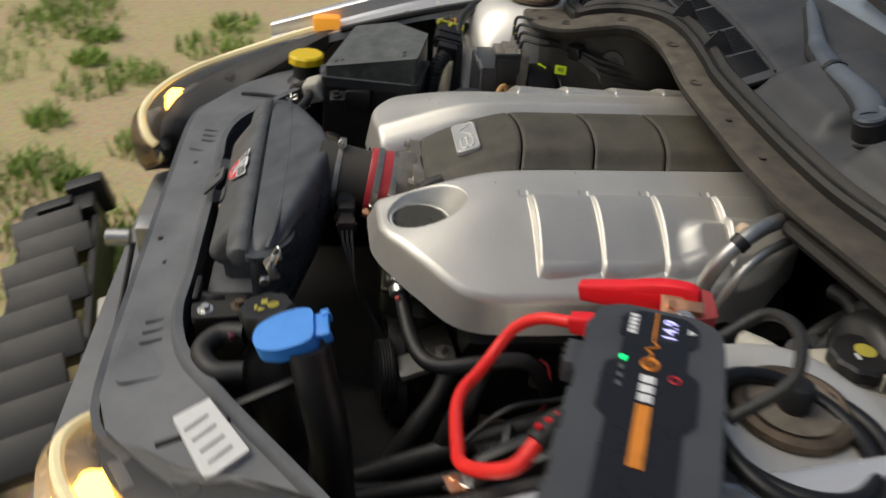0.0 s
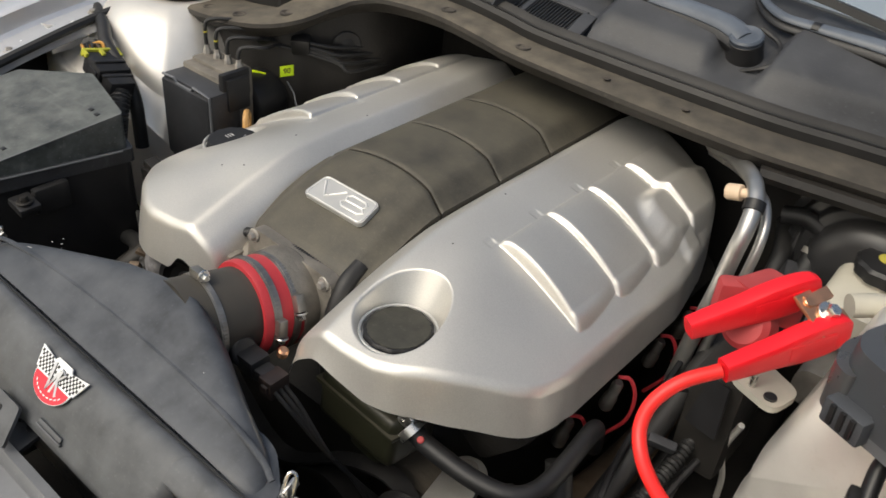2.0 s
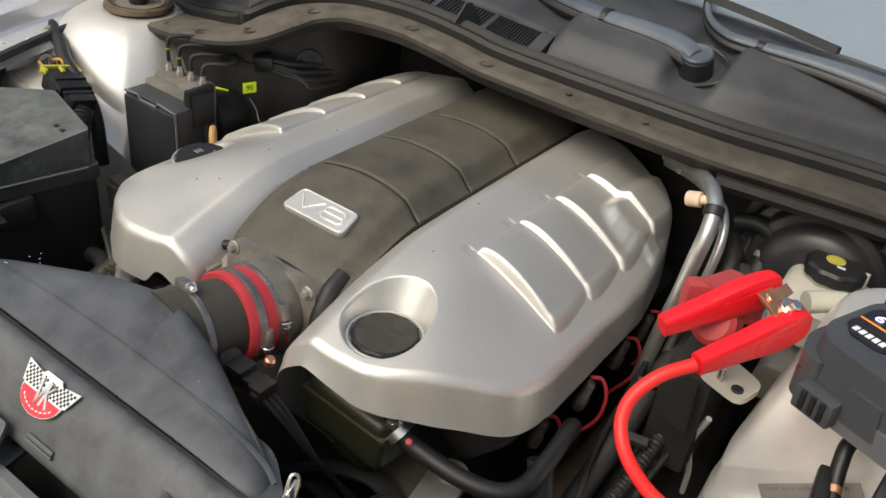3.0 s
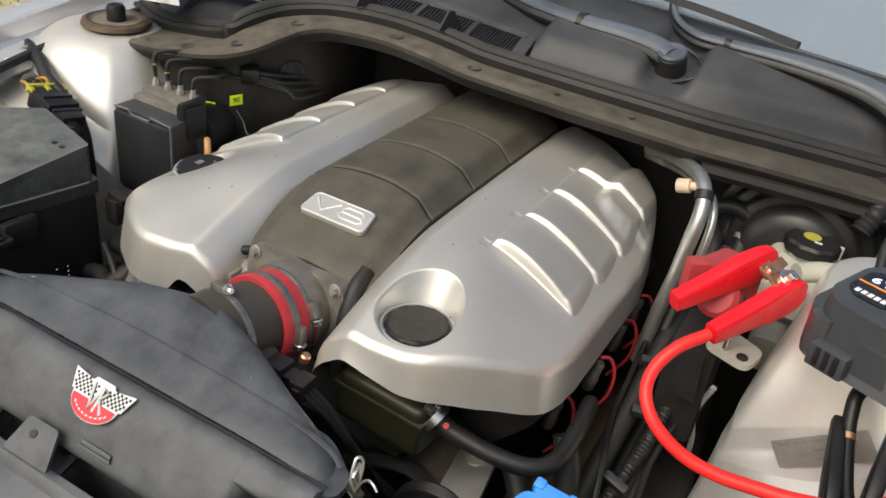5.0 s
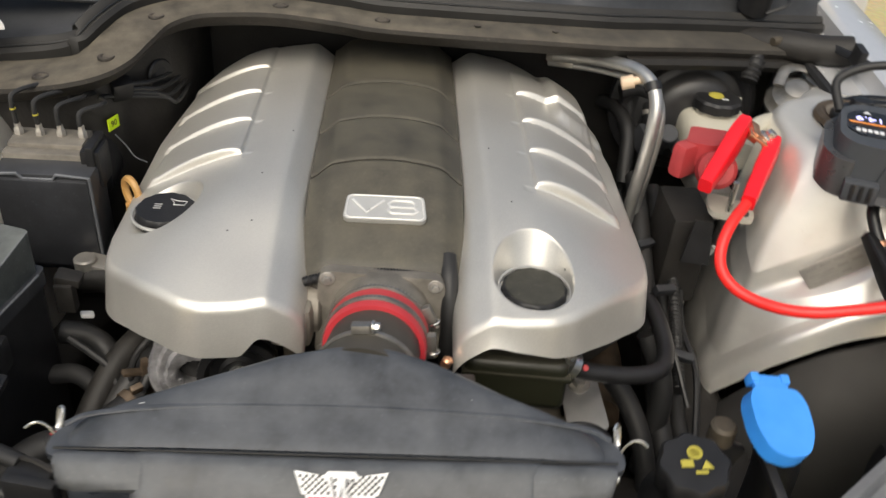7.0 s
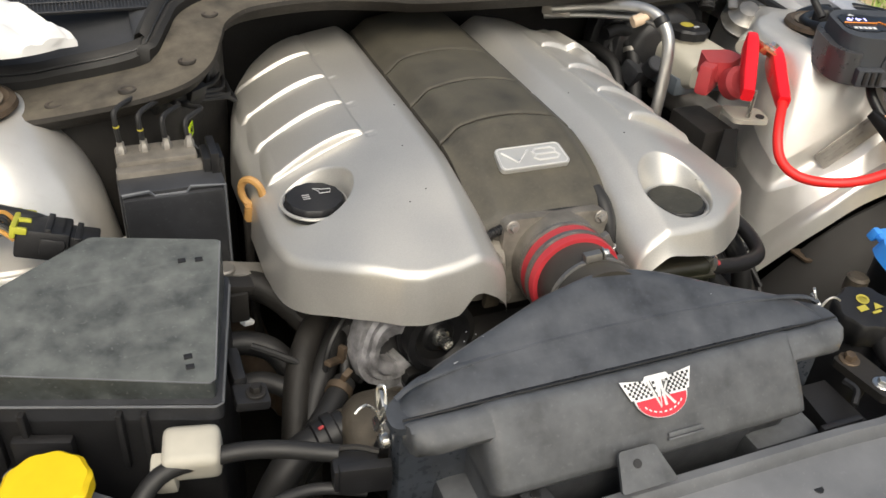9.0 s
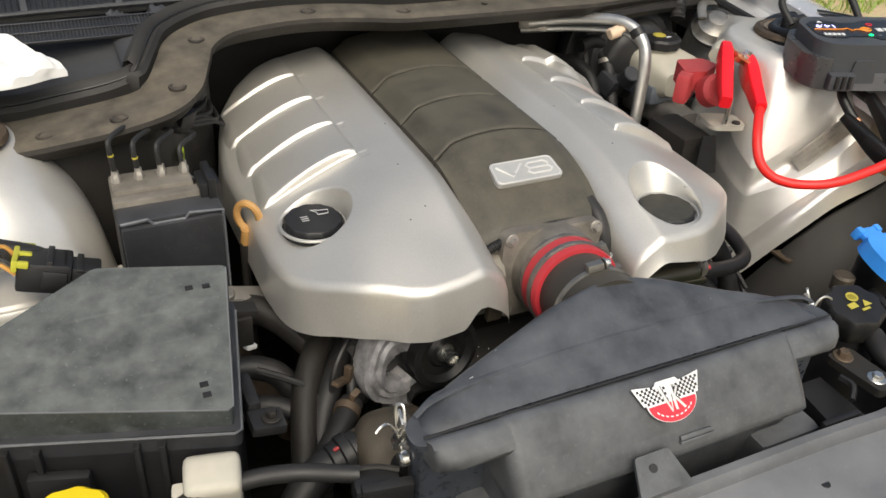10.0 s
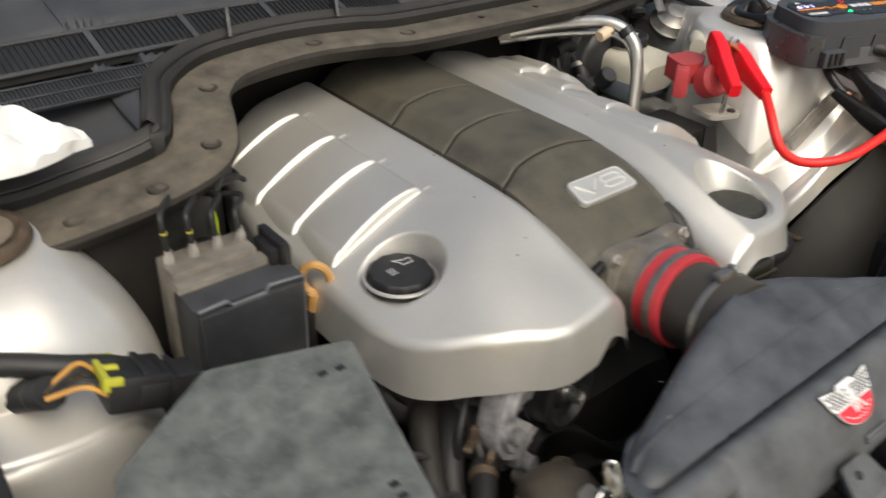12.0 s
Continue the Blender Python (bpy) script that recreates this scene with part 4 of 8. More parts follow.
    # raised guide fins in front of the inlet
    for x in (-0.26, -0.10):
        fin = prism([(-0.022, 0.0), (0.026, 0.0), (0.006, 0.030), (-0.004, 0.030)], -0.002, 0.002, 0.001)
        part("guide_fin", xf(fin, at(x, 0.414, 0.980, 90, 0, 70)), COWL, ob)
    # fine mesh of the cabin-air tray
    mesh = part("tray_mesh", cbox(0.30, 0.046, 0.002, at(-0.516, 0.378, 0.9570, 14, 0, 0), 0.0004, 1), BLACKPRINT, ob, "fine dark air mesh")
    for k in range(66):
        part("tray_rib", cbox(0.0018, 0.044, 0.003, at(-0.662 + 0.0045 * k, 0.378, 0.9585, 14, 0, 0), 0.0004, 1), GREY_BLACK, mesh)
    for d in (-0.022, 0.0, 0.022):
        part("tray_bar", cbox(0.30, 0.003, 0.003, at(-0.516, 0.378 + d, 0.9595 + d * 0.25, 14, 0, 0), 0.0005, 1), GREY_BLACK, mesh)
    part("bulkhead_insulation", strip([(x, y, z) for x, y, z in LIP_LINE[16:]], [(0.018, -0.016), (0.026, -0.018), (0.030, -0.026), (0.024, -0.036), (0.010, -0.038), (0.006, -0.022)], 6), GRIME, ob, "black insulation below the lip")
    # closing panel below the lip, towards the engine
    line = offset(LIP_LINE[:8], 0.016, -0.03) + [(-0.322, 0.36, 0.91), (-0.312, 0.45, 0.91), (-0.310, 0.53, 0.91)]
    wall = part("tray_wall", strip(line, [(-0.004, -0.42), (-0.004, 0.03), (0.004, 0.03), (0.004, -0.42)], 5), GRIME, ob, "dark wall below the tray")
    part("blanking_plug", lathe([(0.022, 0.004), (0.024, 0.002), (0.024, 0.0), (0.006, 0.006), (0.002, 0.006)], at(-0.338, 0.325, 0.862, 90, 0, 62), 28), BLACK, wall)
    return ob


scuttle()


def windscreen():
    def pt(x, t):
        return (x, 0.63 + 0.02 * math.cos(x * 2.2) + t * 0.92 - 0.09 * (x - CX) ** 2 * 1.2, 1.022 + 0.014 * math.cos(x * 2.0) + 0.50 * t - 0.05 * t * t)
    xs = np.linspace(CX - 0.74, CX + 0.74, 25)
    verts = [pt(x * (1 - 0.16 * t) + CX * 0.16 * t, t) for t in np.linspace(0, 1, 9) for x in xs]
    n = len(xs)
    faces = [(j * n + i, j * n + i + 1, (j + 1) * n + i + 1, (j + 1) * n + i) for j in range(8) for i in range(n - 1)]
    lower = [tuple(Vector(v) + Vector((0, 0.003, -0.005))) for v in verts]
    k = len(verts)
    rim = [i for i in range(n)] + [j * n + n - 1 for j in range(1, 9)] + [8 * n + i for i in range(n - 2, -1, -1)] + [j * n for j in range(7, 0, -1)]
    faces += [tuple(i + k for i in f[::-1]) for f in faces] + [(a, b, b + k, a + k) for a, b in zip(rim, rim[1:] + rim[:1])]
    g = finish("windscreen", verts + lower, faces, GLASS, car, "windscreen with the pale sky's reflection in its colour")
    g.visible_shadow = False
    cab = prism([(CX - 0.72, 0.70), (CX + 0.72, 0.70), (CX + 0.74, 2.6), (CX - 0.74, 2.6)], 0.35, 0.97, 0.05)
    dash = part("dashboard", cab, INTERIOR, car, "dark dashboard top behind the glass")
    roof = prism([(CX - 0.60, 1.53), (CX + 0.60, 1.53), (CX + 0.62, 3.0), (CX - 0.62, 3.0)], 1.45, 1.50, 0.03)
    part("roof", roof, FENDER, car, "silver roof")
    for s in (-1, 1):
        part("pillar", tube([(CX + s * 0.755, 0.62, 1.00), (CX + s * 0.70, 1.05, 1.24), (CX + s * 0.63, 1.55, 1.475)], 0.035, 10), FENDER, car)
        part("side_glass", box(CX + s * 0.70 - 0.02, CX + s * 0.70 + 0.02, 1.3, 3.0, 0.9, 1.46, 0.01), INTERIOR, car)
        part("door_skin", box(CX + s * 0.84 - 0.06, CX + s * 0.84 + 0.06, 0.70, 3.0, 0.25, 0.95, 0.04), FENDER, car)
        for y in (0.20, 3.05):
            hub = at(CX + s * 0.70, y, 0.33, 0, s * 90, 0)
            tyre = part("tyre", lathe([(0.22, 0.0), (0.30, 0.0), (0.325, 0.02), (0.33, 0.05), (0.33, 0.16), (0.325, 0.19), (0.30, 0.21), (0.22, 0.21)], hub, 40), RUBBER, car, "black road tyre")
            part("rim", lathe([(0.03, 0.17), (0.10, 0.18), (0.19, 0.17), (0.215, 0.20), (0.215, 0.02), (0.03, 0.02)], hub, 30), ALU, tyre, "alloy wheel rim")
    part("tail", superloft([(2.55, CX - 0.84, CX + 0.84, 0.28, 0.98, 6), (3.4, CX - 0.86, CX + 0.86, 0.30, 1.02, 6), (3.75, CX - 0.80, CX + 0.80, 0.34, 0.98, 5)], 40), FENDER, car, "silver rear body")
    part("rear_screen", superloft([(2.6, CX - 0.62, CX + 0.62, 0.9, 1.47, 6), (3.3, CX - 0.60, CX + 0.60, 0.9, 1.03, 6)], 32), INTERIOR, car)


windscreen()


def wiper(name, pivot, pts, blade):
    ob = thing(name, pivot, "black windscreen wiper arm parked above the scuttle", "wiper", "windscreen wipers")
    arm = part("arm", tube(pts, 0.011, 12, 6, flat=0.62), WIPER, ob)
    part("arm_underside", tube([(p[0], p[1] - 0.003, p[2] - 0.010, p[3] * 1.02) for p in pts], 0.011, 12, 6, flat=0.7), BLACK, arm, "black channel under the arm")
    x, y, z = pivot
    k = len(pts) // 2
    part("arm_band", tube([(pts[k][0] + d, pts[k][1], pts[k][2] + 0.0008, pts[k][3] * 1.05) for d in (-0.005, 0.005)], 0.011, 12, 2, flat=0.66), BLACK, arm)
    hub = part("pivot_hub", lathe([(0.026, -0.034), (0.024, -0.012), (0.0225, 0.006), (0.019, 0.009)], at(x, y, z, 20, 0, 0), 28), BLACK, ob)
    part("pivot_cap", lathe([(0.0215, 0.002), (0.0220, 0.012), (0.0195, 0.0145), (0.0165, 0.0135), (0.014, 0.0125), (0.002, 0.0135)], at(x, y, z, 20, 0, 0), 28), WIPER, hub, "round cap toned blue-grey for the reflected sky")
    part("blade", strip(blade, [(0.007, 0), (0.006, 0.009), (-0.004, 0.010), (-0.007, 0)], 4), RUBBER, ob)
    part("washer_tube", tube([(x + 0.01, y - 0.02, z - 0.03), (x + 0.045, y - 0.015, z - 0.012), (x + 0.035, y + 0.03, z + 0.0), (x, y + 0.045, z + 0.01)], 0.003, 6), RUBBER, ob)
    return ob


wiper("wiper", (0.238, 0.490, 1.006), [(0.238, 0.490, 1.010, 0.019), (0.205, 0.503, 1.016, 0.021), (0.156, 0.511, 1.018, 0.020), (0.08, 0.517, 1.018, 0.018), (0.0, 0.532, 1.020, 0.016), (-0.05, 0.551, 1.022, 0.013), (-0.18, 0.600, 1.036, 0.009)],
      [(-0.60, 0.655, 1.052), (-0.3, 0.672, 1.064), (0.05, 0.690, 1.070), (0.22, 0.695, 1.070)])
wiper("wiper", (0.585, 0.505, 0.985), [(0.585, 0.505, 0.990, 0.020), (0.555, 0.530, 1.010, 0.020), (0.50, 0.548, 1.024, 0.018), (0.40, 0.556, 1.030, 0.014), (0.30, 0.558, 1.030, 0.010), (0.246, 0.562, 1.032, 0.008), (0.20, 0.60, 1.045, 0.005), (0.17, 0.68, 1.08, 0.005)],
      [(0.395, 0.582, 1.042), (0.30, 0.604, 1.048), (0.20, 0.618, 1.054), (0.05, 0.640, 1.062), (-0.15, 0.66, 1.068)])


def cloth():
    rng = random.Random(3)
    n = 26
    verts = []
    for j in range(n):
        for i in range(n):
            u, v = i / (n - 1), j / (n - 1)
            x = -0.672 + 0.150 * u + 0.02 * math.sin(v * 5)
            y = 0.222 + 0.140 * v - 0.02 * u
            h = 0.045 * math.exp(-((u - 0.38) ** 2) * 7 - ((v - 0.5) ** 2) * 5) + 0.026 * noise.noise((u * 4, v * 4, 1)) + 0.013 * noise.noise((u * 11, v * 9, 5))
            pinch = max(0.0, (u - 0.55) / 0.45)
            y = y + (0.215 - y + 0.02) * pinch ** 1.5 * 0.9
            verts.append((x, y, 0.958 + max(0.0, h)))
    faces = [(j * n + i, j * n + i + 1, (j + 1) * n + i + 1, (j + 1) * n + i) for j in range(n - 1) for i in range(n - 1)]
    low = [(x, y, 0.953) for x, y, z in verts]
    k = n * n
    faces += [tuple(a + k for a in f[::-1]) for f in list(faces)]
    rim = [i for i in range(n)] + [j * n + n - 1 for j in range(1, n)] + [(n - 1) * n + i for i in range(n - 2, -1, -1)] + [j * n for j in range(n - 2, 0, -1)]
    faces += [(b, a, a + k, b + k) for a, b in zip(rim, rim[1:] + rim[:1])]
    ob = finish("cloth", verts + low, faces, CLOTH, None, "", 70)
    tagged(ob, "crumpled white cloth lying on the scuttle tray", "cloth")


cloth()


# ---- engine bay walls and engine mass ----
def bay():
    ob = thing("engine_bay", (CX, 0.0, 0.2), "dark grimy engine bay floor and side rails", "car body", kind="structure")
    part("undertray", box(-0.84, 0.82, -0.46, 0.60, 0.20, 0.23, 0.01), GRIME, ob)
    part("bulkhead_wall", box(-0.72, 0.66, 0.53, 0.56, 0.20, 0.93, 0.01), GRIME, ob)
    for s in (-1, 1):
        part("chassis_rail", superloft([(-0.46, CX + s * 0.50 - 0.05, CX + s * 0.50 + 0.05, 0.36, 0.52), (0.1, CX + s * 0.46 - 0.05, CX + s * 0.46 + 0.05, 0.36, 0.54), (0.5, CX + s * 0.42 - 0.05, CX + s * 0.42 + 0.05, 0.34, 0.5)], 20, 8), GRIME, ob)
        part("arch_wall", box(CX + s * 0.775 - 0.012, CX + s * 0.775 + 0.012, -0.16, 0.62, 0.22, 0.815, 0.006), LINER, ob)
        part("wheel_arch_liner", box(CX + s * 0.72 - 0.06, CX + s * 0.72 + 0.06, -0.40, 0.10, 0.20, 0.60, 0.03), BLACK, ob)


bay()


def engine():
    ob = thing("engine", (0.0, 0.15, 0.23), "grimy V8 engine block below its cover", "engine")
    part("block", superloft([(-0.03, -0.20, 0.20, 0.28, 0.66), (0.05, -0.24, 0.24, 0.26, 0.70), (0.44, -0.24, 0.24, 0.26, 0.70), (0.47, -0.18, 0.18, 0.30, 0.66)], 24, 6), GRIME, ob)
    for s in (-1, 1):
        part("valve_cover", xf(box(-0.055, 0.055, -0.03, 0.44, -0.05, 0.05, 0.02), at(s * 0.245, 0, 0.70, 0, s * 40, 0)), GRIME, ob)
        for px, py, pz in ((0.307, 0.080, 0.635), (0.335, 0.127, 0.685), (0.326, 0.253, 0.668), (0.322, 0.345, 0.66)) if s > 0 else ():
            lead = part("spark_lead", tube([(px - 0.004, py, pz + 0.03), (px + 0.008, py + 0.010, pz + 0.026), (px + 0.017, py + 0.014, pz), (px + 0.013, py + 0.014, pz - 0.04), (px - 0.01, py + 0.01, pz - 0.08)], 0.0025, 8), RED_SIL, ob, "red spark plug lead")
            part("lead_boot", lathe([(0.006, 0), (0.009, 0.004), (0.009, 0.022), (0.007, 0.026), (0.007, 0.046), (0.005, 0.05)], between((px - 0.012, py, pz - 0.026), (px, py, pz + 0.03)), 14), BAND, lead, "silver heat shield boot")
        part("exhaust_manifold", tube([(s * 0.31, 0.0, 0.53), (s * 0.34, 0.12, 0.52), (s * 0.34, 0.3, 0.50), (s * 0.32, 0.42, 0.44)], 0.03, 12), RUST, ob)
    part("front_cover", superloft([(-0.075, -0.13, 0.13, 0.30, 0.60), (-0.03, -0.15, 0.15, 0.28, 0.64)], 24, 5), GRIME, ob)
    part("intake_manifold", box(-0.12, 0.12, -0.05, 0.44, 0.70, 0.80, 0.03), BLACK, ob)
    return ob


engine()


# ---- engine cover ----
def interp(x, pts):
    return float(np.interp(x, [p[0] for p in pts], [p[1] for p in pts]))


FRONT_LEFT = [(0.080, -0.149), (0.10, -0.150), (0.15, -0.150), (0.19, -0.147), (0.215, -0.136), (0.26, -0.102), (0.30, -0.064), (0.315, -0.045), (0.325, -0.022), (0.330, 0.02)]
FRONT = [(0.080, -0.122), (0.10, -0.132), (0.15, -0.143), (0.19, -0.146), (0.215, -0.139), (0.26, -0.110), (0.30, -0.074), (0.315, -0.053), (0.325, -0.028), (0.330, 0.02)]
REAR = [(0.080, 0.470), (0.18, 0.468), (0.23, 0.455), (0.27, 0.43), (0.30, 0.39), (0.318, 0.33), (0.330, 0.25)]


def shell_height(ax, y, side):
    """Height of the silver shell at distance ax from the middle line."""
    soft = lambda v, w: 0.5 * (v + np.sqrt(v * v + w * w))  # noqa: E731
    out = 0.56 * soft(ax - 0.183, 0.05) - 0.0045
    fwd = 0.345 * soft(0.010 - y, 0.045) - 0.001
    z = 0.868 - (np.clip(out, 0, None) ** 2.4 + np.clip(fwd, 0, None) ** 2.4) ** (1 / 2.4)
    z = z - 0.80 * soft(0.1205 - ax, 0.005) + 0.0025 * np.exp(-((np.maximum(ax, 0.119) - 0.119) / 0.02) ** 2)  # folds down to the centre panel
    firsts = [0.060, 0.147, 0.235, 0.325] if side > 0 else [0.109, 0.197, 0.286, 0.374]
    x0, x1 = 0.184, (0.302 if side > 0 else 0.310)
    u = np.clip((ax - x0) / (x1 - x0), 0, 1)
    arch = 0.16 + 0.84 * np.sin(np.pi * np.minimum(u, 0.86) ** 0.80) ** 0.55  # each runner arches over the shell's shoulder
    runners = np.zeros_like(z)
    for k, y0 in enumerate(firsts):
        yy = y - 0.5 * (ax - x0) * (x1 - ax)
        t = (yy - y0) / 0.085
        front = 1 - (1 - np.clip((yy - y0) / (0.0085 if side > 0 else 0.0065), 0, 1)) ** 2.9
        rear = smooth01(1.28, 0.98 if k < 3 else 0.80, t)
        tip = x1 - 0.010 * np.clip(t, 0, 1.2) ** 2 - 0.016 * np.clip(0.18 - t, 0, 1)  # rounded outer end, set back towards the rear
        ends = smooth01(x0 - 0.003, x0 + 0.0015, ax) * (1 - np.clip((ax - tip + 0.011) / 0.013, 0, 1) ** 2.2)
        runners = np.maximum(runners, ends * front * rear * (1 - 0.42 * np.clip(t, 0, 1.3)))
        z = z - 0.0014 * smooth01(x0 - 0.018, x0 - 0.010, ax) * smooth01(x0, x0 - 0.006, ax) * smooth01(y0 - 0.012, y0 - 0.008, y) * smooth01(y0 + 0.004, y0, y)
    z = z + (0.0175 if side > 0 else 0.0140) * arch * runners
    if side > 0:
        d = np.abs(ax - 0.270)
        nose = smooth01(0.252, 0.290, y - 0.5 * np.clip(d - 0.01, 0, None))
        z = z + 0.015 * nose * smooth01(0.042, 0.018, d)
        d2 = np.abs(ax - 0.308)
        z = z + 0.008 * smooth01(0.285, 0.30, y) * smooth01(0.335, 0.32, y) * np.clip(1 - (d2 / 0.018) ** 2, 0, 1)
    return z


def bowl(z, ax, y, side):
    """The recess round the filler."""
    if side > 0:
        cx, cy, z0, r0, east, west, north, south = 0.172, -0.086, 0.811, 0.0400, 0.0430, 0.0500, 0.064, 0.0470
    else:
        cx, cy, z0, r0, east, west, north, south = 0.266, 0.040, 0.800, 0.0375, 0.050, 0.046, 0.046, 0.054
    dx, dy = ax - cx, y - cy
    rx = np.where(dx > 0, east, west)
    ry = np.where(dy > 0, north, south)
    dist = np.hypot(dx, dy)
    q = np.hypot(dx / rx, dy / ry)
    edge = dist / np.maximum(q, 1e-6)
    s = np.clip((dist - r0) / np.maximum(edge - r0, 1e-4), 0, 1)
    inside = q < 1
    shape = np.where(inside, np.minimum(z, z0 + (z - z0) * s ** 0.85), z)
    return np.where(inside & (dist < r0), z0, shape)


def shell(side):
    cols, rows = 210, 600
    u = np.linspace(0, 1, cols)
    u = 1 - (1 - u) ** 1.15
    v = np.linspace(0, 1, rows)
    ax = 0.094 + (0.330 - 0.094) * u
    yf = np.array([interp(x, FRONT_LEFT if side > 0 else FRONT) for x in ax])
    yr = np.array([interp(x, REAR) for x in ax])
    for _ in range(40):  # ease the corners of the outline
        yf[1:-1] = 0.25 * yf[:-2] + 0.5 * yf[1:-1] + 0.25 * yf[2:]
        yr[1:-1] = 0.25 * yr[:-2] + 0.5 * yr[1:-1] + 0.25 * yr[2:]
    AX = np.tile(ax, (rows, 1))
    Y = yf[None, :] + (yr - yf)[None, :] * v[:, None]
    shift = -0.012 * smooth01(0.03, -0.06, Y) * smooth01(0.16, 0.094, AX)
    AX = AX + shift
    Z = bowl(shell_height(AX, Y, side), AX, Y, side)
    # rounded rim: distance to the nearest border
    slope_f = np.gradient(yf, ax)
    slope_r = np.gradient(yr, ax)
    df = (Y - yf[None, :]) / np.sqrt(1 + np.clip(slope_f, -30, 30) ** 2)[None, :]
    dr = (yr[None, :] - Y) / np.sqrt(1 + np.clip(slope_r, -30, 30) ** 2)[None, :]
    do = 0.330 - AX
    di = (AX - shift - 0.094)
    rim = np.minimum(np.minimum(df, dr), do)
    r = 0.0105
    d = np.clip(rim, 0, r)
    Z = Z - (r - np.sqrt(np.clip(r * r - (r - d) ** 2, 0, None)))
    r2 = 0.0025 + 0.0155 * smooth01(0.06, -0.05, Y)
    d = np.clip(di, 0, r2)
    Z = Z - (r2 - np.sqrt(np.clip(r2 * r2 - (r2 - d) ** 2, 0, None)))
    verts = np.stack([side * AX, Y, Z], -1).reshape(-1, 3).tolist()
    faces = [(j * cols + i, j * cols + i + 1, (j + 1) * cols + i + 1, (j + 1) * cols + i) for j in range(rows - 1) for i in range(cols - 1)]
    ring = list(range(cols)) + [j * cols + cols - 1 for j in range(1, rows)] + [(rows - 1) * cols + i for i in range(cols - 2, -1, -1)] + [j * cols for j in range(rows - 2, 0, -1)]
    base = len(verts)
    for i in ring:
        x, y, z = verts[i]
        a = abs(x)
        drop = 0.044 if side > 0 else 0.050
        if side > 0 and y < 0.0:
            drop -= 0.028 * float(smooth01(0.27, 0.11, a))
        if side < 0 and y < 0.0:
            drop -= 0.020 * float(smooth01(0.150, 0.126, a))
        if a < 0.12 and y > -0.09:
            drop = 0.05
        out = 1.014 if a > 0.12 else 1.0
        verts.append((x * out, y - (0.009 if y < 0.0 else 0), min(z, 0.83) - drop))
    m = len(ring)
    faces += [(ring[(k + 1) % m], ring[k], base + k, base + (k + 1) % m) for k in range(m)]
    if side < 0:
        faces = [f[::-1] for f in faces]
    name = "left_shell" if side > 0 else "right_shell"
    return finish(name, verts, faces, COVER_SILVER, cover, "silver painted shell with four cast runners", 85)


cover = thing("engine_cover", (0, 0.15, 0.72), "silver and dark grey V8 engine cover with light dust", "engine cover")
shell_l = shell(1)
shell_r = shell(-1)
for side, ax, y in ((1, 0.150, 0.02), (1, 0.205, -0.075), (1, 0.130, 0.14), (-1, 0.150, 0.055), (-1, 0.175, -0.045), (-1, 0.150, -0.030), (-1, 0.125, 0.16)):
    z = float(shell_height(np.array(ax), np.array(y), side))
    part("paint_chip", cyl(0.0011, 0.0006, at(side * ax, y, z), 0.0001, 7), GRIME, shell_l if side > 0 else shell_r)


def panel_height(x, y):
    return 0.868 + (0.006 + 0.008 * smooth01(0.02, 0.10, y)) * (1 - (x / 0.095) ** 2) - 1.36 * np.clip(0.075 - y, 0, None) ** 1.715 - 0.013 * smooth01(0.064, 0.0945, np.abs(x))


def centre_panels():
    cuts = [-0.078, 0.078, 0.190, 0.302, 0.475]
    for k in range(4):
        xs = np.linspace(-0.0935, 0.0935, 41)
        vs = np.linspace(0, 1, 44)
        bend = lambda x, c: c - 0.012 * (x / 0.095) ** 2 if 0 < c < 0.47 else c - (0.008 * (1 - (x / 0.095) ** 2) if c < 0 else 0)  # noqa: E731
        verts = []
        for v in vs:
            for x in xs:
                y0, y1 = bend(x, cuts[k]) + 0.0016, bend(x, cuts[k + 1]) - 0.0016
                y = y0 + (y1 - y0) * v
                z = float(panel_height(x, y))
                e = min(y - y0, y1 - y)
                z -= 0.002 * (1 - min(1.0, e / 0.004)) ** 2
                if k == 0:
                    z -= 0.02 * (1 - min(1.0, (y - y0) / 0.02)) ** 2.2
                verts.append((x, y, z))
        n = len(xs)
        faces = [(j * n + i, j * n + i + 1, (j + 1) * n + i + 1, (j + 1) * n + i) for j in range(len(vs) - 1) for i in range(n - 1)]
        ring = list(range(n)) + [j * n + n - 1 for j in range(1, len(vs))] + [(len(vs) - 1) * n + i for i in range(n - 2, -1, -1)] + [j * n for j in range(len(vs) - 2, 0, -1)]
        b = len(verts)
        verts += [(verts[i][0], verts[i][1], verts[i][2] - 0.03) for i in ring]
        m = len(ring)
        faces += [(ring[(q + 1) % m], ring[q], b + q, b + (q + 1) % m) for q in range(m)]
        finish("centre_panel", verts, faces, COVER_DARK, cover, "dark grey dusty centre panel", 45)


centre_panels()


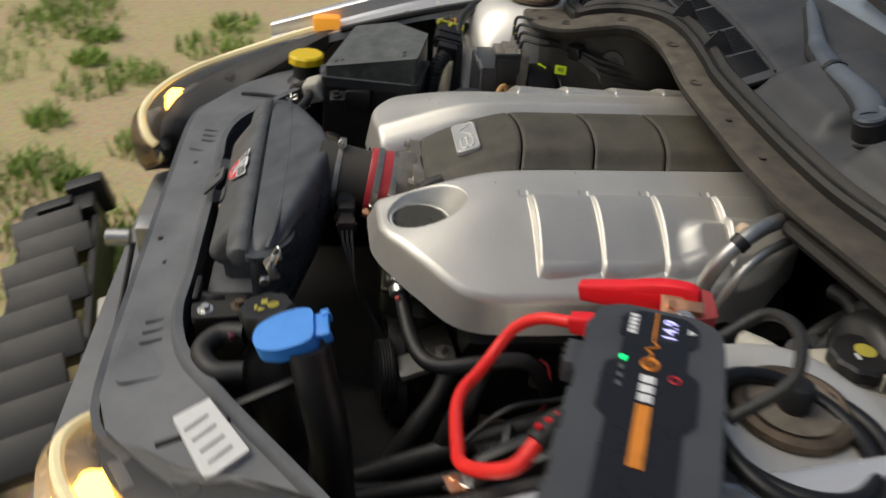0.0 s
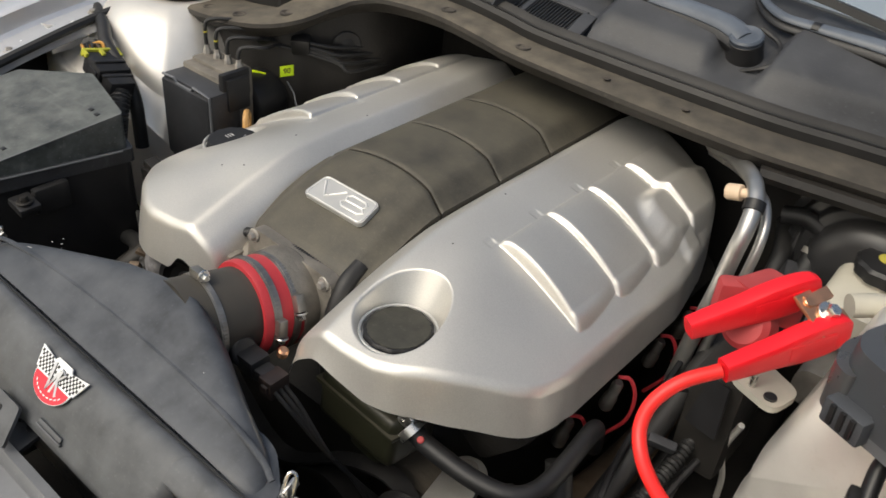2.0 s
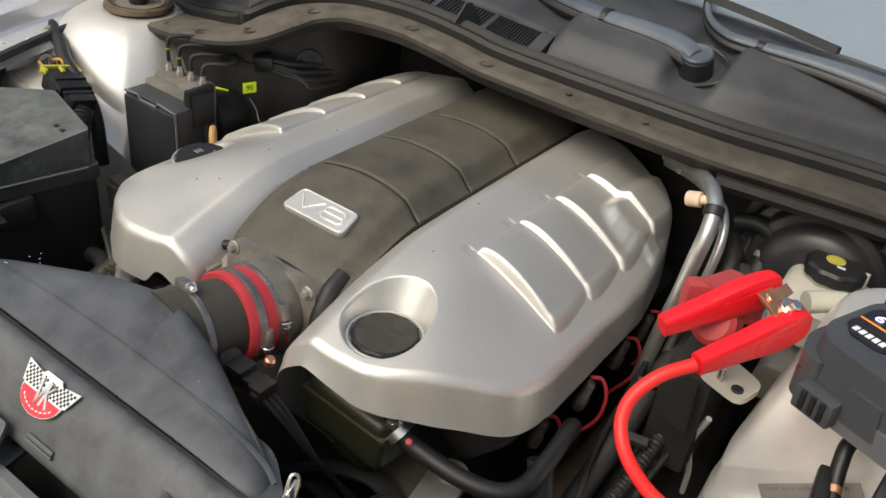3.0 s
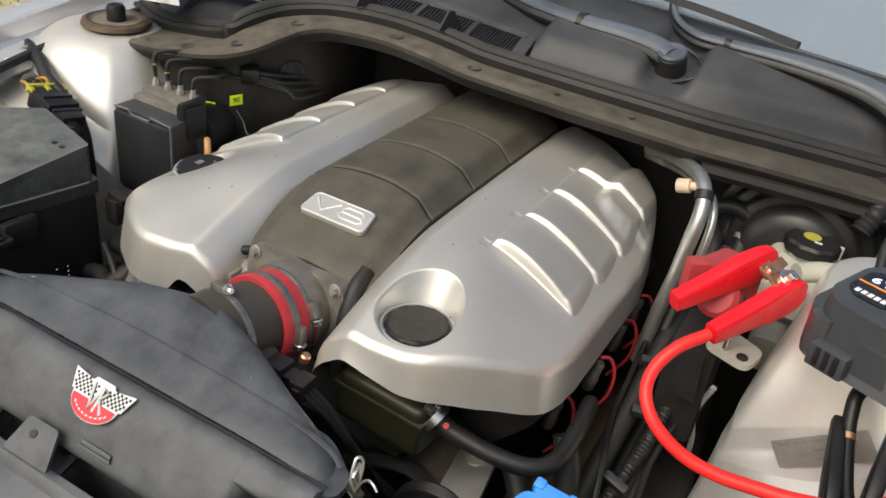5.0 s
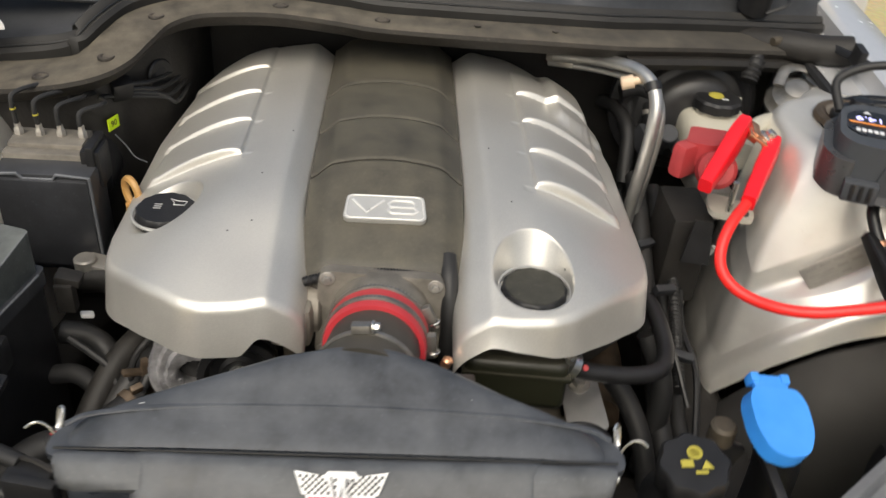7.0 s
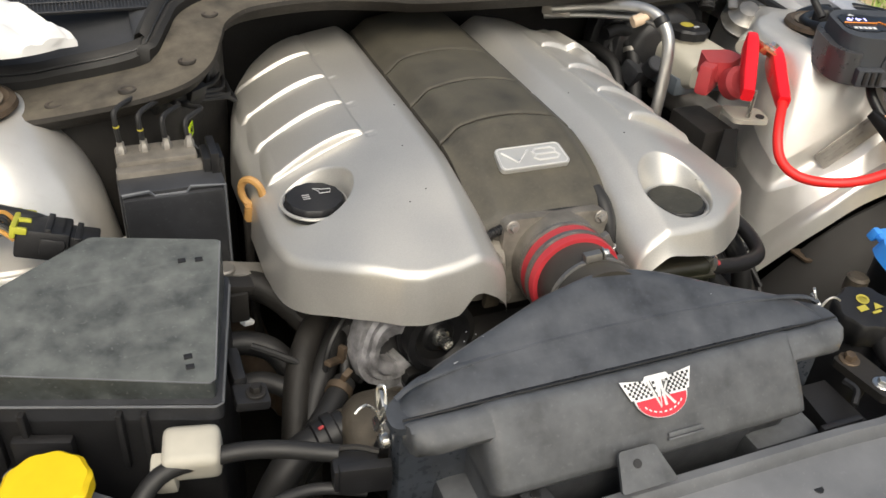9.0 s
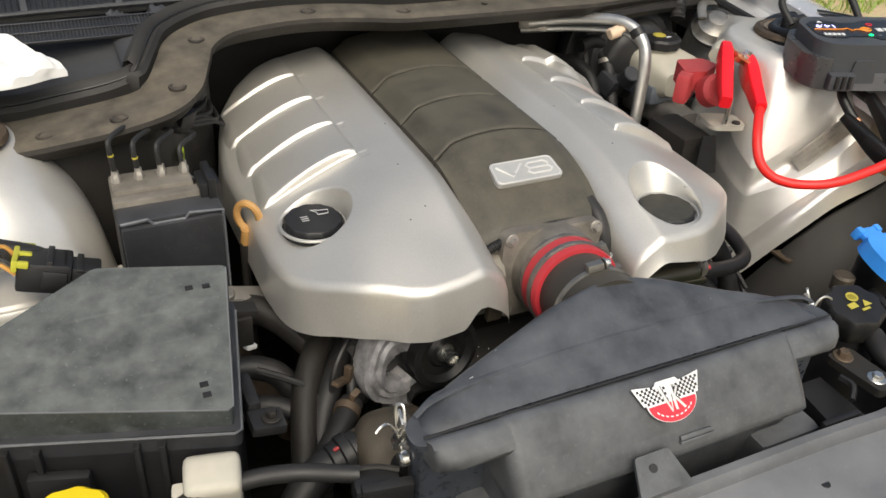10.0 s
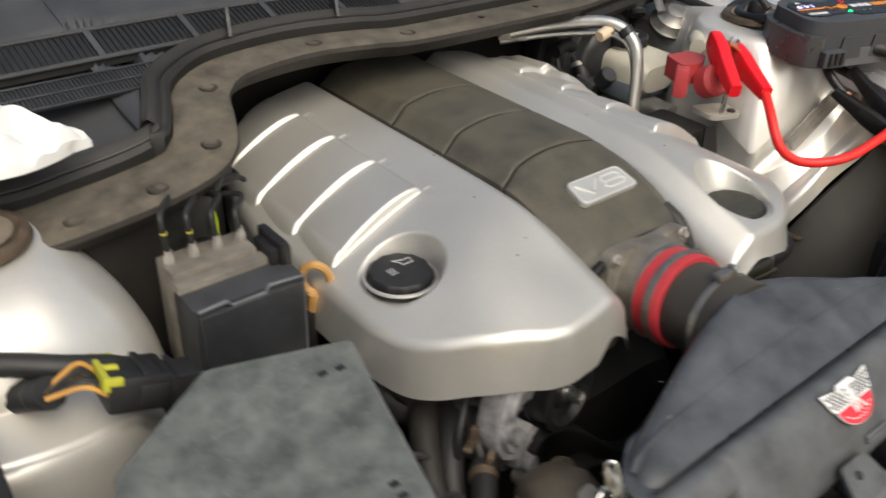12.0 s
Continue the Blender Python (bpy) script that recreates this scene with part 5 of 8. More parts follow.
def badge():
    m = at(0, -0.003, 0.8592, 17.0, 0, 0) @ Matrix.Diagonal((0.88, 0.76, 0.9, 1.0))
    poly = arc_poly([(-0.0545, -0.020), (-0.051, 0.0235), (0.051, 0.0235), (0.0545, -0.020), (0.050, -0.0265), (-0.050, -0.0265)][::-1], 0.010, 5)
    plate = part("badge", xf(prism(poly, -0.004, 0.0030, 0.0012), m), DARKBADGE, cover, "silver embossed V8 badge")
    rim = [(*p, 0.0032) for p in arc_poly([(-0.0515, -0.0185), (-0.0485, 0.0212), (0.0485, 0.0212), (0.0515, -0.0185), (0.047, -0.0240), (-0.047, -0.0240)], 0.009, 5)]
    part("badge_rim", xf(tube(rim + rim[:1], 0.0009, 8, 1), m), BADGE, plate)
    # wide raised letters with a sunk line round them
    strokes = [[(-0.043, 0.0125), (-0.0245, -0.0125), (-0.002, 0.0125)],
               [(0.007, 0.0), (0.004, 0.007), (0.010, 0.0125), (0.034, 0.0125), (0.040, 0.007), (0.038, 0.0), (0.007, 0.0)],
               [(0.007, 0.0), (0.003, -0.007), (0.009, -0.0125), (0.037, -0.0125), (0.043, -0.007), (0.038, 0.0)]]
    for word, pick in (("raised_letter", strokes[:1]), ("raised_digit", strokes[1:])):
        part(word, join(*[xf(tube([(x, y, 0.0030) for x, y in s], 0.0021, 8, 1, flat=0.8), m) for s in pick]), BADGE, plate, "raised letter V" if word == "raised_letter" else "raised digit 8")


badge()


def filler_cap(name, x, y, z, r, label, marks):
    ob = thing(name, (x, y, z - 0.03), label, "cap")
    body = part("cap_body", lathe([(r * 0.9, -0.03), (r * 0.97, 0.0), (r, 0.004), (r * 0.985, 0.010), (r * 0.93, 0.0125), (r * 0.4, 0.0115), (0.002, 0.0115)], at(x, y, z), 72, 12, 0.02), BLACK, ob)
    part("cap_well", lathe([(r * 1.065, -0.001), (r * 1.065, -0.004), (r * 0.9, -0.004)], at(x, y, z), 48), BLACKPRINT, ob)
    part("well_ring", tube([(x + (r + 0.0042) * math.cos(a), y + (r + 0.0042) * math.sin(a), z + (0.0045 if marks else 0.0080)) for a in np.linspace(0, 2 * math.pi, 65)], 0.0022 if marks else 0.0030, 8, 1), COVER_SILVER, ob)
    if marks:
        zz = z + 0.0126
        can = [(0.000, 0.000), (0.013, 0.000), (0.015, 0.008), (0.004, 0.009), (-0.006, 0.013), (0.000, 0.005), (0.000, 0.000)]
        part("oil_can_symbol", tube([(x + 0.008 + a, y + 0.006 + b, zz) for a, b in can], 0.0006, 5, 1), CAP_PRINT, body, "fine white oil can outline")
        for k in range(3):
            part("print_bar", cbox(0.009, 0.0011, 0.0006, at(x - 0.010, y + 0.006 - 0.0045 * k, zz), 0), CAP_PRINT, body)
    else:
        part("cap_disc", lathe([(r * 0.90, 0.0115), (r * 0.885, 0.0132), (r * 0.3, 0.0137), (0.002, 0.0137)], at(x, y, z), 72, 24, 0.015), CAP_DUSTY, body, "scuffed dusty disc")


filler_cap("oil_filler", -0.266, 0.040, 0.806, 0.036, "black oil filler cap set in the silver cover", True)
filler_cap("engine_filler", 0.172, -0.086, 0.8050, 0.0375, "round black cap in a recess of the silver cover", False)


def dipstick():
    ob = thing("dipstick", (-0.337, 0.112, 0.70), "tan plastic ring of the engine oil dipstick", "dipstick")
    ring = [(-0.329 + 0.0115 * math.cos(a), 0.112 - 0.0115 * math.cos(a), 0.792 + 0.019 * math.sin(a)) for a in np.linspace(0, 2 * math.pi, 29)]
    part("pull_ring", tube(ring, 0.0050, 8, 1), DIPSTICK, ob)
    part("stem", tube([(-0.333, 0.112, 0.774), (-0.334, 0.113, 0.764), (-0.335, 0.114, 0.752)], 0.0065, 10), DIPSTICK, ob)
    part("guide_tube", tube([(-0.336, 0.114, 0.754), (-0.335, 0.11, 0.60), (-0.32, 0.10, 0.45)], 0.006, 8), GRIME, ob)


dipstick()


# ---- intake ----
def throttle_body():
    ob = thing("throttle_body", (0.0, -0.09, 0.70), "cast aluminium throttle body behind the red coupler", "throttle")
    plate = arc_poly([(-0.075, -0.060), (0.068, -0.060), (0.072, 0.050), (-0.070, 0.056)], 0.016, 5)
    m = at(0.0, -0.082, 0.770, 84, 0, 0)
    part("flange", xf(prism(plate, -0.006, 0.010, 0.003), m), THROTTLE, ob)
    part("bore", lathe([(0.054, 0.0), (0.058, 0.005), (0.058, 0.035), (0.052, 0.036)], at(0, -0.078, 0.769, 96 - 6, 0, 0), 40), THROTTLE, ob)
    for x, z in ((-0.060, 0.047), (0.060, 0.042), (-0.064, -0.048), (0.060, -0.048)):
        part("flange_bolt", xf(bolt(0.005, 0.008, at(x, z, 0.010)), m), CAST, ob)
    part("motor_housing", lathe([(0.026, 0), (0.031, 0.004), (0.031, 0.05), (0.026, 0.058), (0.01, 0.060)], at(-0.066, -0.070, 0.765, 0, -90, 0), 28), THROTTLE, ob)
    part("motor_cap", box(-0.125, -0.075, -0.115, -0.060, 0.735, 0.790, 0.012), THROTTLE, ob)
    loom = [(-0.100, -0.080, 0.800), (-0.06, -0.076, 0.812), (-0.01, -0.073, 0.817), (0.040, -0.068, 0.815), (0.066, -0.058, 0.808)]
    part("loom_tube", tube(loom, 0.0058, 10, 6, 0.0006, 0.0036), BLACK, ob, "corrugated wiring tube")
    part("vent_hose", tube([(0.074, -0.045, 0.824), (0.076, -0.070, 0.812), (0.078, -0.088, 0.785), (0.080, -0.098, 0.745), (0.080, -0.100, 0.700)], 0.0105, 12), RUBBER, ob)
    part("lower_bracket", cbox(0.020, 0.010, 0.044, at(-0.096, -0.124, 0.756, 10, 0, 0), 0.003), CAST_BROWN, ob)
    part("bracket_tip", cyl(0.006, 0.012, at(0.072, -0.160, 0.760, 0, 20, 0)), BRASS, ob, "small brass plug")


throttle_body()


def coupler():
    ob = thing("intake_coupler", (0.0, -0.15, 0.71), "red silicone coupler joining intake hose and throttle", "hose coupler")
    a, b = Vector((0.0, -0.106, 0.768)), Vector((-0.005, -0.157, 0.7762))
    ax = (b - a).normalized()
    L = (b - a).length
    m = between(a, b)
    part("sleeve", lathe([(0.051, 0.0), (0.0555, 0.0005), (0.0565, 0.003), (0.0565, L * 0.33), (0.0560, L * 0.5), (0.0565, L * 0.75), (0.0565, L - 0.003), (0.0550, L), (0.050, L)], m, 56), RED_SIL, ob)
    worm_clamp(ob, a + ax * 0.012, ax, 0.0567, 0.010, -62)
    worm_clamp(ob, a + ax * 0.037, ax, 0.0567, 0.010, -82)
    return ob


coupler()


def intake_hose():
    ob = thing("intake_hose", (-0.01, -0.19, 0.72), "dark rubber intake hose with steel clamp", "hose")
    a, b = Vector((-0.004, -0.150, 0.7755)), Vector((-0.014, -0.235, 0.787))
    ax = (b - a).normalized()
    part("hose_wall", lathe([(0.044, 0), (0.0495, 0.0005), (0.0505, 0.02), (0.0525, 0.052), (0.055, 0.086)], between(a, b), 48), mat("aged_brown_rubber", (0.034, 0.031, 0.026), 0.5, 0, 0.15, 12, 0.3), ob)
    worm_clamp(ob, a + ax * 0.054, ax, 0.0530, 0.008, 8)
    sensor = part("air_sensor", join(cyl(0.016, 0.012, at(0.040, -0.190, 0.765, 0, 62, 0)), box(0.048, 0.074, -0.202, -0.176, 0.752, 0.774, 0.004), box(0.060, 0.090, -0.199, -0.179, 0.750, 0.766, 0.003)), BLACK, ob, "black air sensor with plug")
    part("sensor_plug", join(box(0.084, 0.104, -0.202, -0.176, 0.742, 0.766, 0.003), box(0.090, 0.100, -0.205, -0.173, 0.750, 0.760, 0.002)), mat("brown_plug", (0.030, 0.021, 0.018), 0.5, 0, 0.5, 80), sensor)
    for k in range(3):
        part("sensor_wire", tube([(0.102, -0.196 + 0.007 * k, 0.752), (0.125, -0.192 + 0.006 * k, 0.735), (0.150 + 0.006 * k, -0.175, 0.690), (0.17, -0.15, 0.64), (0.20, -0.13 + 0.01 * k, 0.57)], 0.0026, 6), RUBBER, sensor)


intake_hose()


def airbox():
    ob = thing("airbox", (CX, -0.31, 0.60), "black moulded intake airbox with a racing sticker", "airbox")
    c = -0.0275
    lid = [(-0.319, c - 0.252, c + 0.252, 0.62, 0.798, 8), (-0.312, c - 0.256, c + 0.256, 0.62, 0.802, 8), (-0.300, c - 0.256, c + 0.254, 0.63, 0.806, 7), (-0.287, c - 0.250, c + 0.245, 0.64, 0.812, 6), (-0.278, c - 0.236, c + 0.232, 0.64, 0.816, 5.5), (-0.268, c - 0.214, c + 0.210, 0.65, 0.820, 5),
           (-0.257, c - 0.182, c + 0.178, 0.66, 0.825, 4.5), (-0.244, c - 0.142, c + 0.146, 0.67, 0.831, 4), (-0.230, c - 0.100, c + 0.112, 0.69, 0.836, 3.4), (-0.222, c - 0.062, c + 0.086, 0.71, 0.8375, 2.7), (-0.217, c - 0.046, c + 0.074, 0.728, 0.836, 2.2), (-0.211, c - 0.040, c + 0.068, 0.733, 0.828, 2.0)]
    lid_ob = part("lid", superloft(lid, 96), BOX_LID, ob, "upper half tapering to the hose", 50)
    lipz = 0.792
    rim = arc_poly([(c - 0.262, -0.326), (c + 0.262, -0.326), (c + 0.262, -0.296), (c + 0.215, -0.262), (c - 0.215, -0.262), (c - 0.262, -0.296)], 0.02, 5)
    part("seam_flange", prism(rim, lipz - 0.010, lipz - 0.002, 0.003), BOX_LID, ob)
    part("seam_shadow", tube([(c - 0.252, -0.322, 0.797), (c - 0.1, -0.3235, 0.799), (c + 0.1, -0.3235, 0.799), (c + 0.252, -0.322, 0.797)], 0.0014, 6), BLACKPRINT, ob)
    front = [(0.0, 0.790), (-0.006, 0.797), (-0.014, 0.800), (-0.022, 0.798), (-0.040, 0.782), (-0.056, 0.762), (-0.067, 0.745), (-0.0695, 0.739), (-0.067, 0.733), (-0.052, 0.727), (-0.036, 0.60)]
    verts, faces, nx = [], [], 48
    for k, (dy, z) in enumerate(front):
        for i in range(nx):
            t = -1 + 2 * i / (nx - 1)
            x = c + 0.182 * math.copysign(abs(t) ** 0.9, t)
            edge = max(0.0, (abs(t) - 0.93) / 0.07)
            verts.append((x, -0.318 + dy + 0.011 * edge ** 2 * min(1.0, k / 3), z - 0.005 * edge ** 2 - 0.0014 * math.sin(k * 1.1) * math.cos(t * 2.6)))
    for k in range(len(front) - 1):
        faces += [(k * nx + i, k * nx + i + 1, (k + 1) * nx + i + 1, (k + 1) * nx + i) for i in range(nx - 1)]
    for e in (0, nx - 1):
        b = len(verts)
        for k in range(len(front)):
            x, y, z = verts[k * nx + e]
            verts.append((x, -0.290, min(z, 0.79)))
        for k in range(len(front) - 1):
            q = (k * nx + e, b + k, b + k + 1, (k + 1) * nx + e)
            faces.append(q if e else q[::-1])
    body = part("body", bm_data(verts, faces), BOX_BLACK, ob, "front half facing the radiator", 60)
    prof = [(-0.288, 0.780), (-0.318, 0.7892), (-0.324, 0.7960), (-0.332, 0.7990), (-0.340, 0.7970), (-0.350, 0.7882), (-0.3545, 0.7830), (-0.3535, 0.7775), (-0.345, 0.7720), (-0.300, 0.7640)]
    for s in (1, -1):  # the ends stop at a rounded shelf under the lid
        verts, faces, n = [], [], len(prof)
        for dx, back in ((0.172, 0.0), (0.205, 0.0), (0.228, 0.001), (0.238, 0.003), (0.245, 0.008), (0.249, 0.016), (0.250, 0.026)):
            verts += [(c + s * dx, min(max(y, -0.3545 + back), -0.288), z - 0.12 * back) for y, z in prof]
        for i in range(6):
            faces += [(i * n + k, i * n + (k + 1) % n, (i + 1) * n + (k + 1) % n, (i + 1) * n + k) for k in range(n)]
        faces.append(tuple(range(6 * n, 7 * n)))
        part("end_shelf", bm_data(verts, faces if s < 0 else [f[::-1] for f in faces]), BOX_BLACK, body, "", 50)
    recess = part("moulded_recess", cbox(0.040, 0.005, 0.003, at(c + 0.024, -0.3815, 0.7540, 52, 0, 0), 0.0013), BOX_BLACK, body)
    part("recess_lip", cbox(0.043, 0.003, 0.004, at(c + 0.024, -0.3842, 0.7508, 52, 0, 0), 0.0013), BOX_BLACK, recess)
    part("lid_ridge", tube([(c - 0.250, -0.2960, 0.7990), (c - 0.225, -0.2895, 0.8072), (c - 0.15, -0.282, 0.8122), (c - 0.05, -0.2785, 0.8140), (c + 0.05, -0.2785, 0.8140), (c + 0.15, -0.282, 0.8122), (c + 0.225, -0.2895, 0.8072), (c + 0.250, -0.2960, 0.7990)], 0.0032, 8, flat=0.55), BOX_LID, lid_ob)
    for x, y, z, w, a in ((-0.196, -0.262, 0.8200, 0.0016, 20), (-0.182, -0.258, 0.8223, 0.0020, 60), (-0.176, -0.262, 0.8213, 0.0012, 10), (-0.190, -0.252, 0.8224, 0.0014, 35), (-0.212, -0.281, 0.8133, 0.0050, 18), (0.090, -0.268, 0.8186, 0.0030, -30)):
        part("scuff", cbox(w, 0.0008, 0.0006, at(x, y, z, 28, 0, a), 0.0002), CAP_PRINT, lid_ob, "small pale scuff")
    tm = at(-0.066, -0.402, 0.746, 38, 0, 0)
    tab = part("mounting_tab", xf(prism(arc_poly([(-0.028, -0.020), (0.034, -0.020), (0.020, 0.018), (-0.020, 0.018)], 0.004), -0.002, 0.002, 0.001), tm), BOX_BLACK, body)
    part("tab_hole", xf(cyl(0.0045, 0.001, at(-0.004, 0.004, 0.0022), 0.0002, 16), tm), BLACKPRINT, tab)
    for s in (1, -1):
        part("end_block", box(c + s * 0.17 - 0.045, c + s * 0.17 + 0.045, -0.39, -0.31, 0.58, 0.70, 0.012), BOX_BLACK, body)
    # sticker: white outline, chequered corners, red half disc, plain strokes
    sm = at(-0.026, -0.3585 + 0.0020, 0.7868 - 0.0023, 41, 0, 0)
    out = [(-0.041, 0.021), (-0.015, 0.017), (-0.012, 0.021), (0.012, 0.021), (0.015, 0.017), (0.041, 0.021), (0.033, 0.001)]
    arc = [(0.030 * math.cos(a), 0.001 + 0.022 * math.sin(a)) for a in np.linspace(0, -math.pi, 18)]
    poly = (out + arc + [(-0.033, 0.001)])[::-1]
    stick = part("sticker", xf(prism(poly, 0.0035, 0.0048, 0), sm), PRINT, body, "white, red and chequered sticker", 0)
    half = [(0.0285 * math.cos(a), -0.001 + 0.0195 * math.sin(a)) for a in np.linspace(0, -math.pi, 22)]
    part("sticker_red", xf(prism(half[::-1], 0.0048, 0.0052, 0), sm), REDPRINT, stick, "", 0)
    checks = []
    for i in range(12):
        for j in range(6):
            for s in (1, -1):
                if (i + j) % 2 == 0:
                    x, y = 0.0035 + 0.0028 * i, 0.001 + 0.0028 * j
                    if y < 0.0135 + 0.0055 * i / 12 and x < 0.030 + 0.007 * (y / 0.02):
                        checks.append(xf(prism([(s * x, y), (s * (x + 0.0028), y), (s * (x + 0.0028), y + 0.0028), (s * x, y + 0.0028)], 0.0048, 0.0051, 0), sm))
    tagged(part("chequer_print", join(*checks), BLACKPRINT, stick, "", 0), kind="stuff")
    marks = [tube([(-0.011, 0.016, 0.0054), (-0.003, -0.010, 0.0054), (0.001, 0.012, 0.0054)], 0.0017, 4, 1), tube([(0.003, -0.010, 0.0054), (0.003, 0.015, 0.0054), (0.010, 0.012, 0.0054), (0.004, 0.003, 0.0054), (0.013, -0.010, 0.0054)], 0.0015, 4, 1)]
    shade = [tube([(-0.0105, 0.016, 0.0050), (-0.0022, -0.010, 0.0050), (0.0022, 0.012, 0.0050)], 0.0024, 4, 1, flat=0.1), tube([(0.0040, -0.010, 0.0050), (0.0040, 0.015, 0.0050), (0.0112, 0.012, 0.0050), (0.005, 0.003, 0.0050), (0.0142, -0.010, 0.0050)], 0.0022, 4, 1, flat=0.1)]
    for mark, under in zip(marks, shade):
        part("print_stroke", xf(mark, sm), PRINT, stick)
        part("print_shadow", xf(under, sm), BLACKPRINT, stick)
    for k in range(9):
        a = radians(215 + 13.75 * k)
        part("print_bar", xf(cbox(0.0030, 0.0012, 0.0003, at(0.0245 * math.cos(a), 0.001 + 0.0165 * math.sin(a), 0.0053, 0, 0, math.degrees(a) + 90), 0), sm), PRINT, stick)
    # over-centre spring clips at both ends
    for s in (-1, 1):
        def q(x, y, z):
            return (c + s * (0.262 + x), y, z)
        lever = part("spring_clip", join(cbox(0.003, 0.013, 0.034, Matrix.Translation(q(0.000, -0.291, 0.773)) @ pose(0, 0, 0, 22, s * -14, 0), 0.001), cbox(0.004, 0.017, 0.010, Matrix.Translation(q(-0.002, -0.284, 0.789)) @ pose(0, 0, 0, 22, s * -14, 0), 0.0015), cyl(0.008, 0.010, Matrix.Translation(q(-0.006, -0.300, 0.752)) @ pose(0, 0, 0, 0, s * 90, 0), 0.002, 18)), STEEL, ob, "bright steel over-centre clip")
        part("clip_wire", tube([q(-0.004, -0.296, 0.750), q(0.000, -0.290, 0.768), q(0.001, -0.283, 0.786), q(-0.001, -0.278, 0.800), q(-0.006, -0.282, 0.803), q(-0.005, -0.290, 0.790), q(-0.002, -0.296, 0.776)], 0.0017, 8), STEEL, lever)
        part("clip_wire", tube([q(0.001, -0.292, 0.772), q(0.006, -0.290, 0.785), q(0.013, -0.290, 0.793), q(0.020, -0.292, 0.794), q(0.026, -0.294, 0.790)], 0.0014, 8), STEEL, lever)
    return ob


airbox()


# ---- passenger side: fuse box, brake modulator, hoses ----
def fuse_box():
    ob = thing("fuse_box", (-0.50, -0.13, 0.45), "black fuse box with a dusty grey-black lid", "fuse box")
    top = [(-0.391, -0.050), (-0.430, -0.230), (-0.640, -0.165), (-0.625, -0.080), (-0.520, -0.018)]
    slope = lambda x, y: 0.19 * (y + 0.05)  # noqa: E731
    lid = part("lid", prism(arc_poly(top[::-1], 0.007, 4), 0.765, 0.838, 0.0035, 3, tilt=slope), LID_GREY, ob, "dusty grey lid with moulded marks")
    rim = [(-0.385, -0.044), (-0.4255, -0.239), (-0.647, -0.171), (-0.632, -0.075), (-0.520, -0.011)]
    part("lid_rim", prism(arc_poly(rim[::-1], 0.009, 4), 0.764, 0.784, 0.003), GREY_BLACK, lid)
    worn = [(-0.388, -0.060, 0.7835), (-0.4250, -0.2370, 0.7835), (-0.432, -0.2400, 0.7835), (-0.643, -0.1735, 0.7835)]
    part("worn_edge", tube(worn, 0.0014, 6, 1), GREY, lid)
    crest = [(x * 1.0, y, 0.8375 + slope(x, y)) for x, y in ((-0.3925, -0.052), (-0.4285, -0.226), (-0.434, -0.229), (-0.638, -0.166))]
    part("worn_crest", tube(crest, 0.0009, 6, 1), GREY, lid)
    body = [(-0.388, -0.048), (-0.430, -0.238), (-0.645, -0.170), (-0.628, -0.078), (-0.520, -0.014)]
    base = part("body", prism(arc_poly(body[::-1], 0.01, 4), 0.45, 0.764, 0.004, top=1.0), BLACK, ob)
    for t in (0.30, 0.40, 0.78, 0.90):
        p = Vector((-0.430, -0.242, 0.742)).lerp(Vector((-0.645, -0.174, 0.742)), t)
        part("rib", cbox(0.006, 0.010, 0.07, Matrix.Translation(p) @ pose(0, 0, 0, 0, 0, -17), 0.002), BLACK, base)
    part("latch", cbox(0.055, 0.012, 0.03, at(-0.585, -0.198, 0.735, 0, 0, -17), 0.004), BLACK, base)
    for x, y in ((-0.435, -0.072), (-0.418, -0.074), (-0.448, -0.195), (-0.448, -0.207)):
        part("moulded_mark", cbox(0.008, 0.006, 0.0014, at(x, y, 0.838 + slope(x, y) + 0.0004, 10.8, 0, 0), 0.0006), BLACK, lid)
    ear = part("mounting_ear", join(cbox(0.035, 0.03, 0.012, at(-0.395, -0.205, 0.752, 0, 10, 0), 0.004), cbox(0.014, 0.05, 0.04, at(-0.402, -0.165, 0.745), 0.005)), BLACK, ob)
    part("ear_bolt", bolt(0.006, 0.010, at(-0.390, -0.207, 0.758)), GRIME, ear)
    part("stay", join(cbox(0.022, 0.016, 0.040, at(-0.376, -0.030, 0.730), 0.003), cbox(0.03, 0.022, 0.012, at(-0.372, -0.022, 0.752, 0, 12, 0), 0.003)), GRIME, ob)


fuse_box()


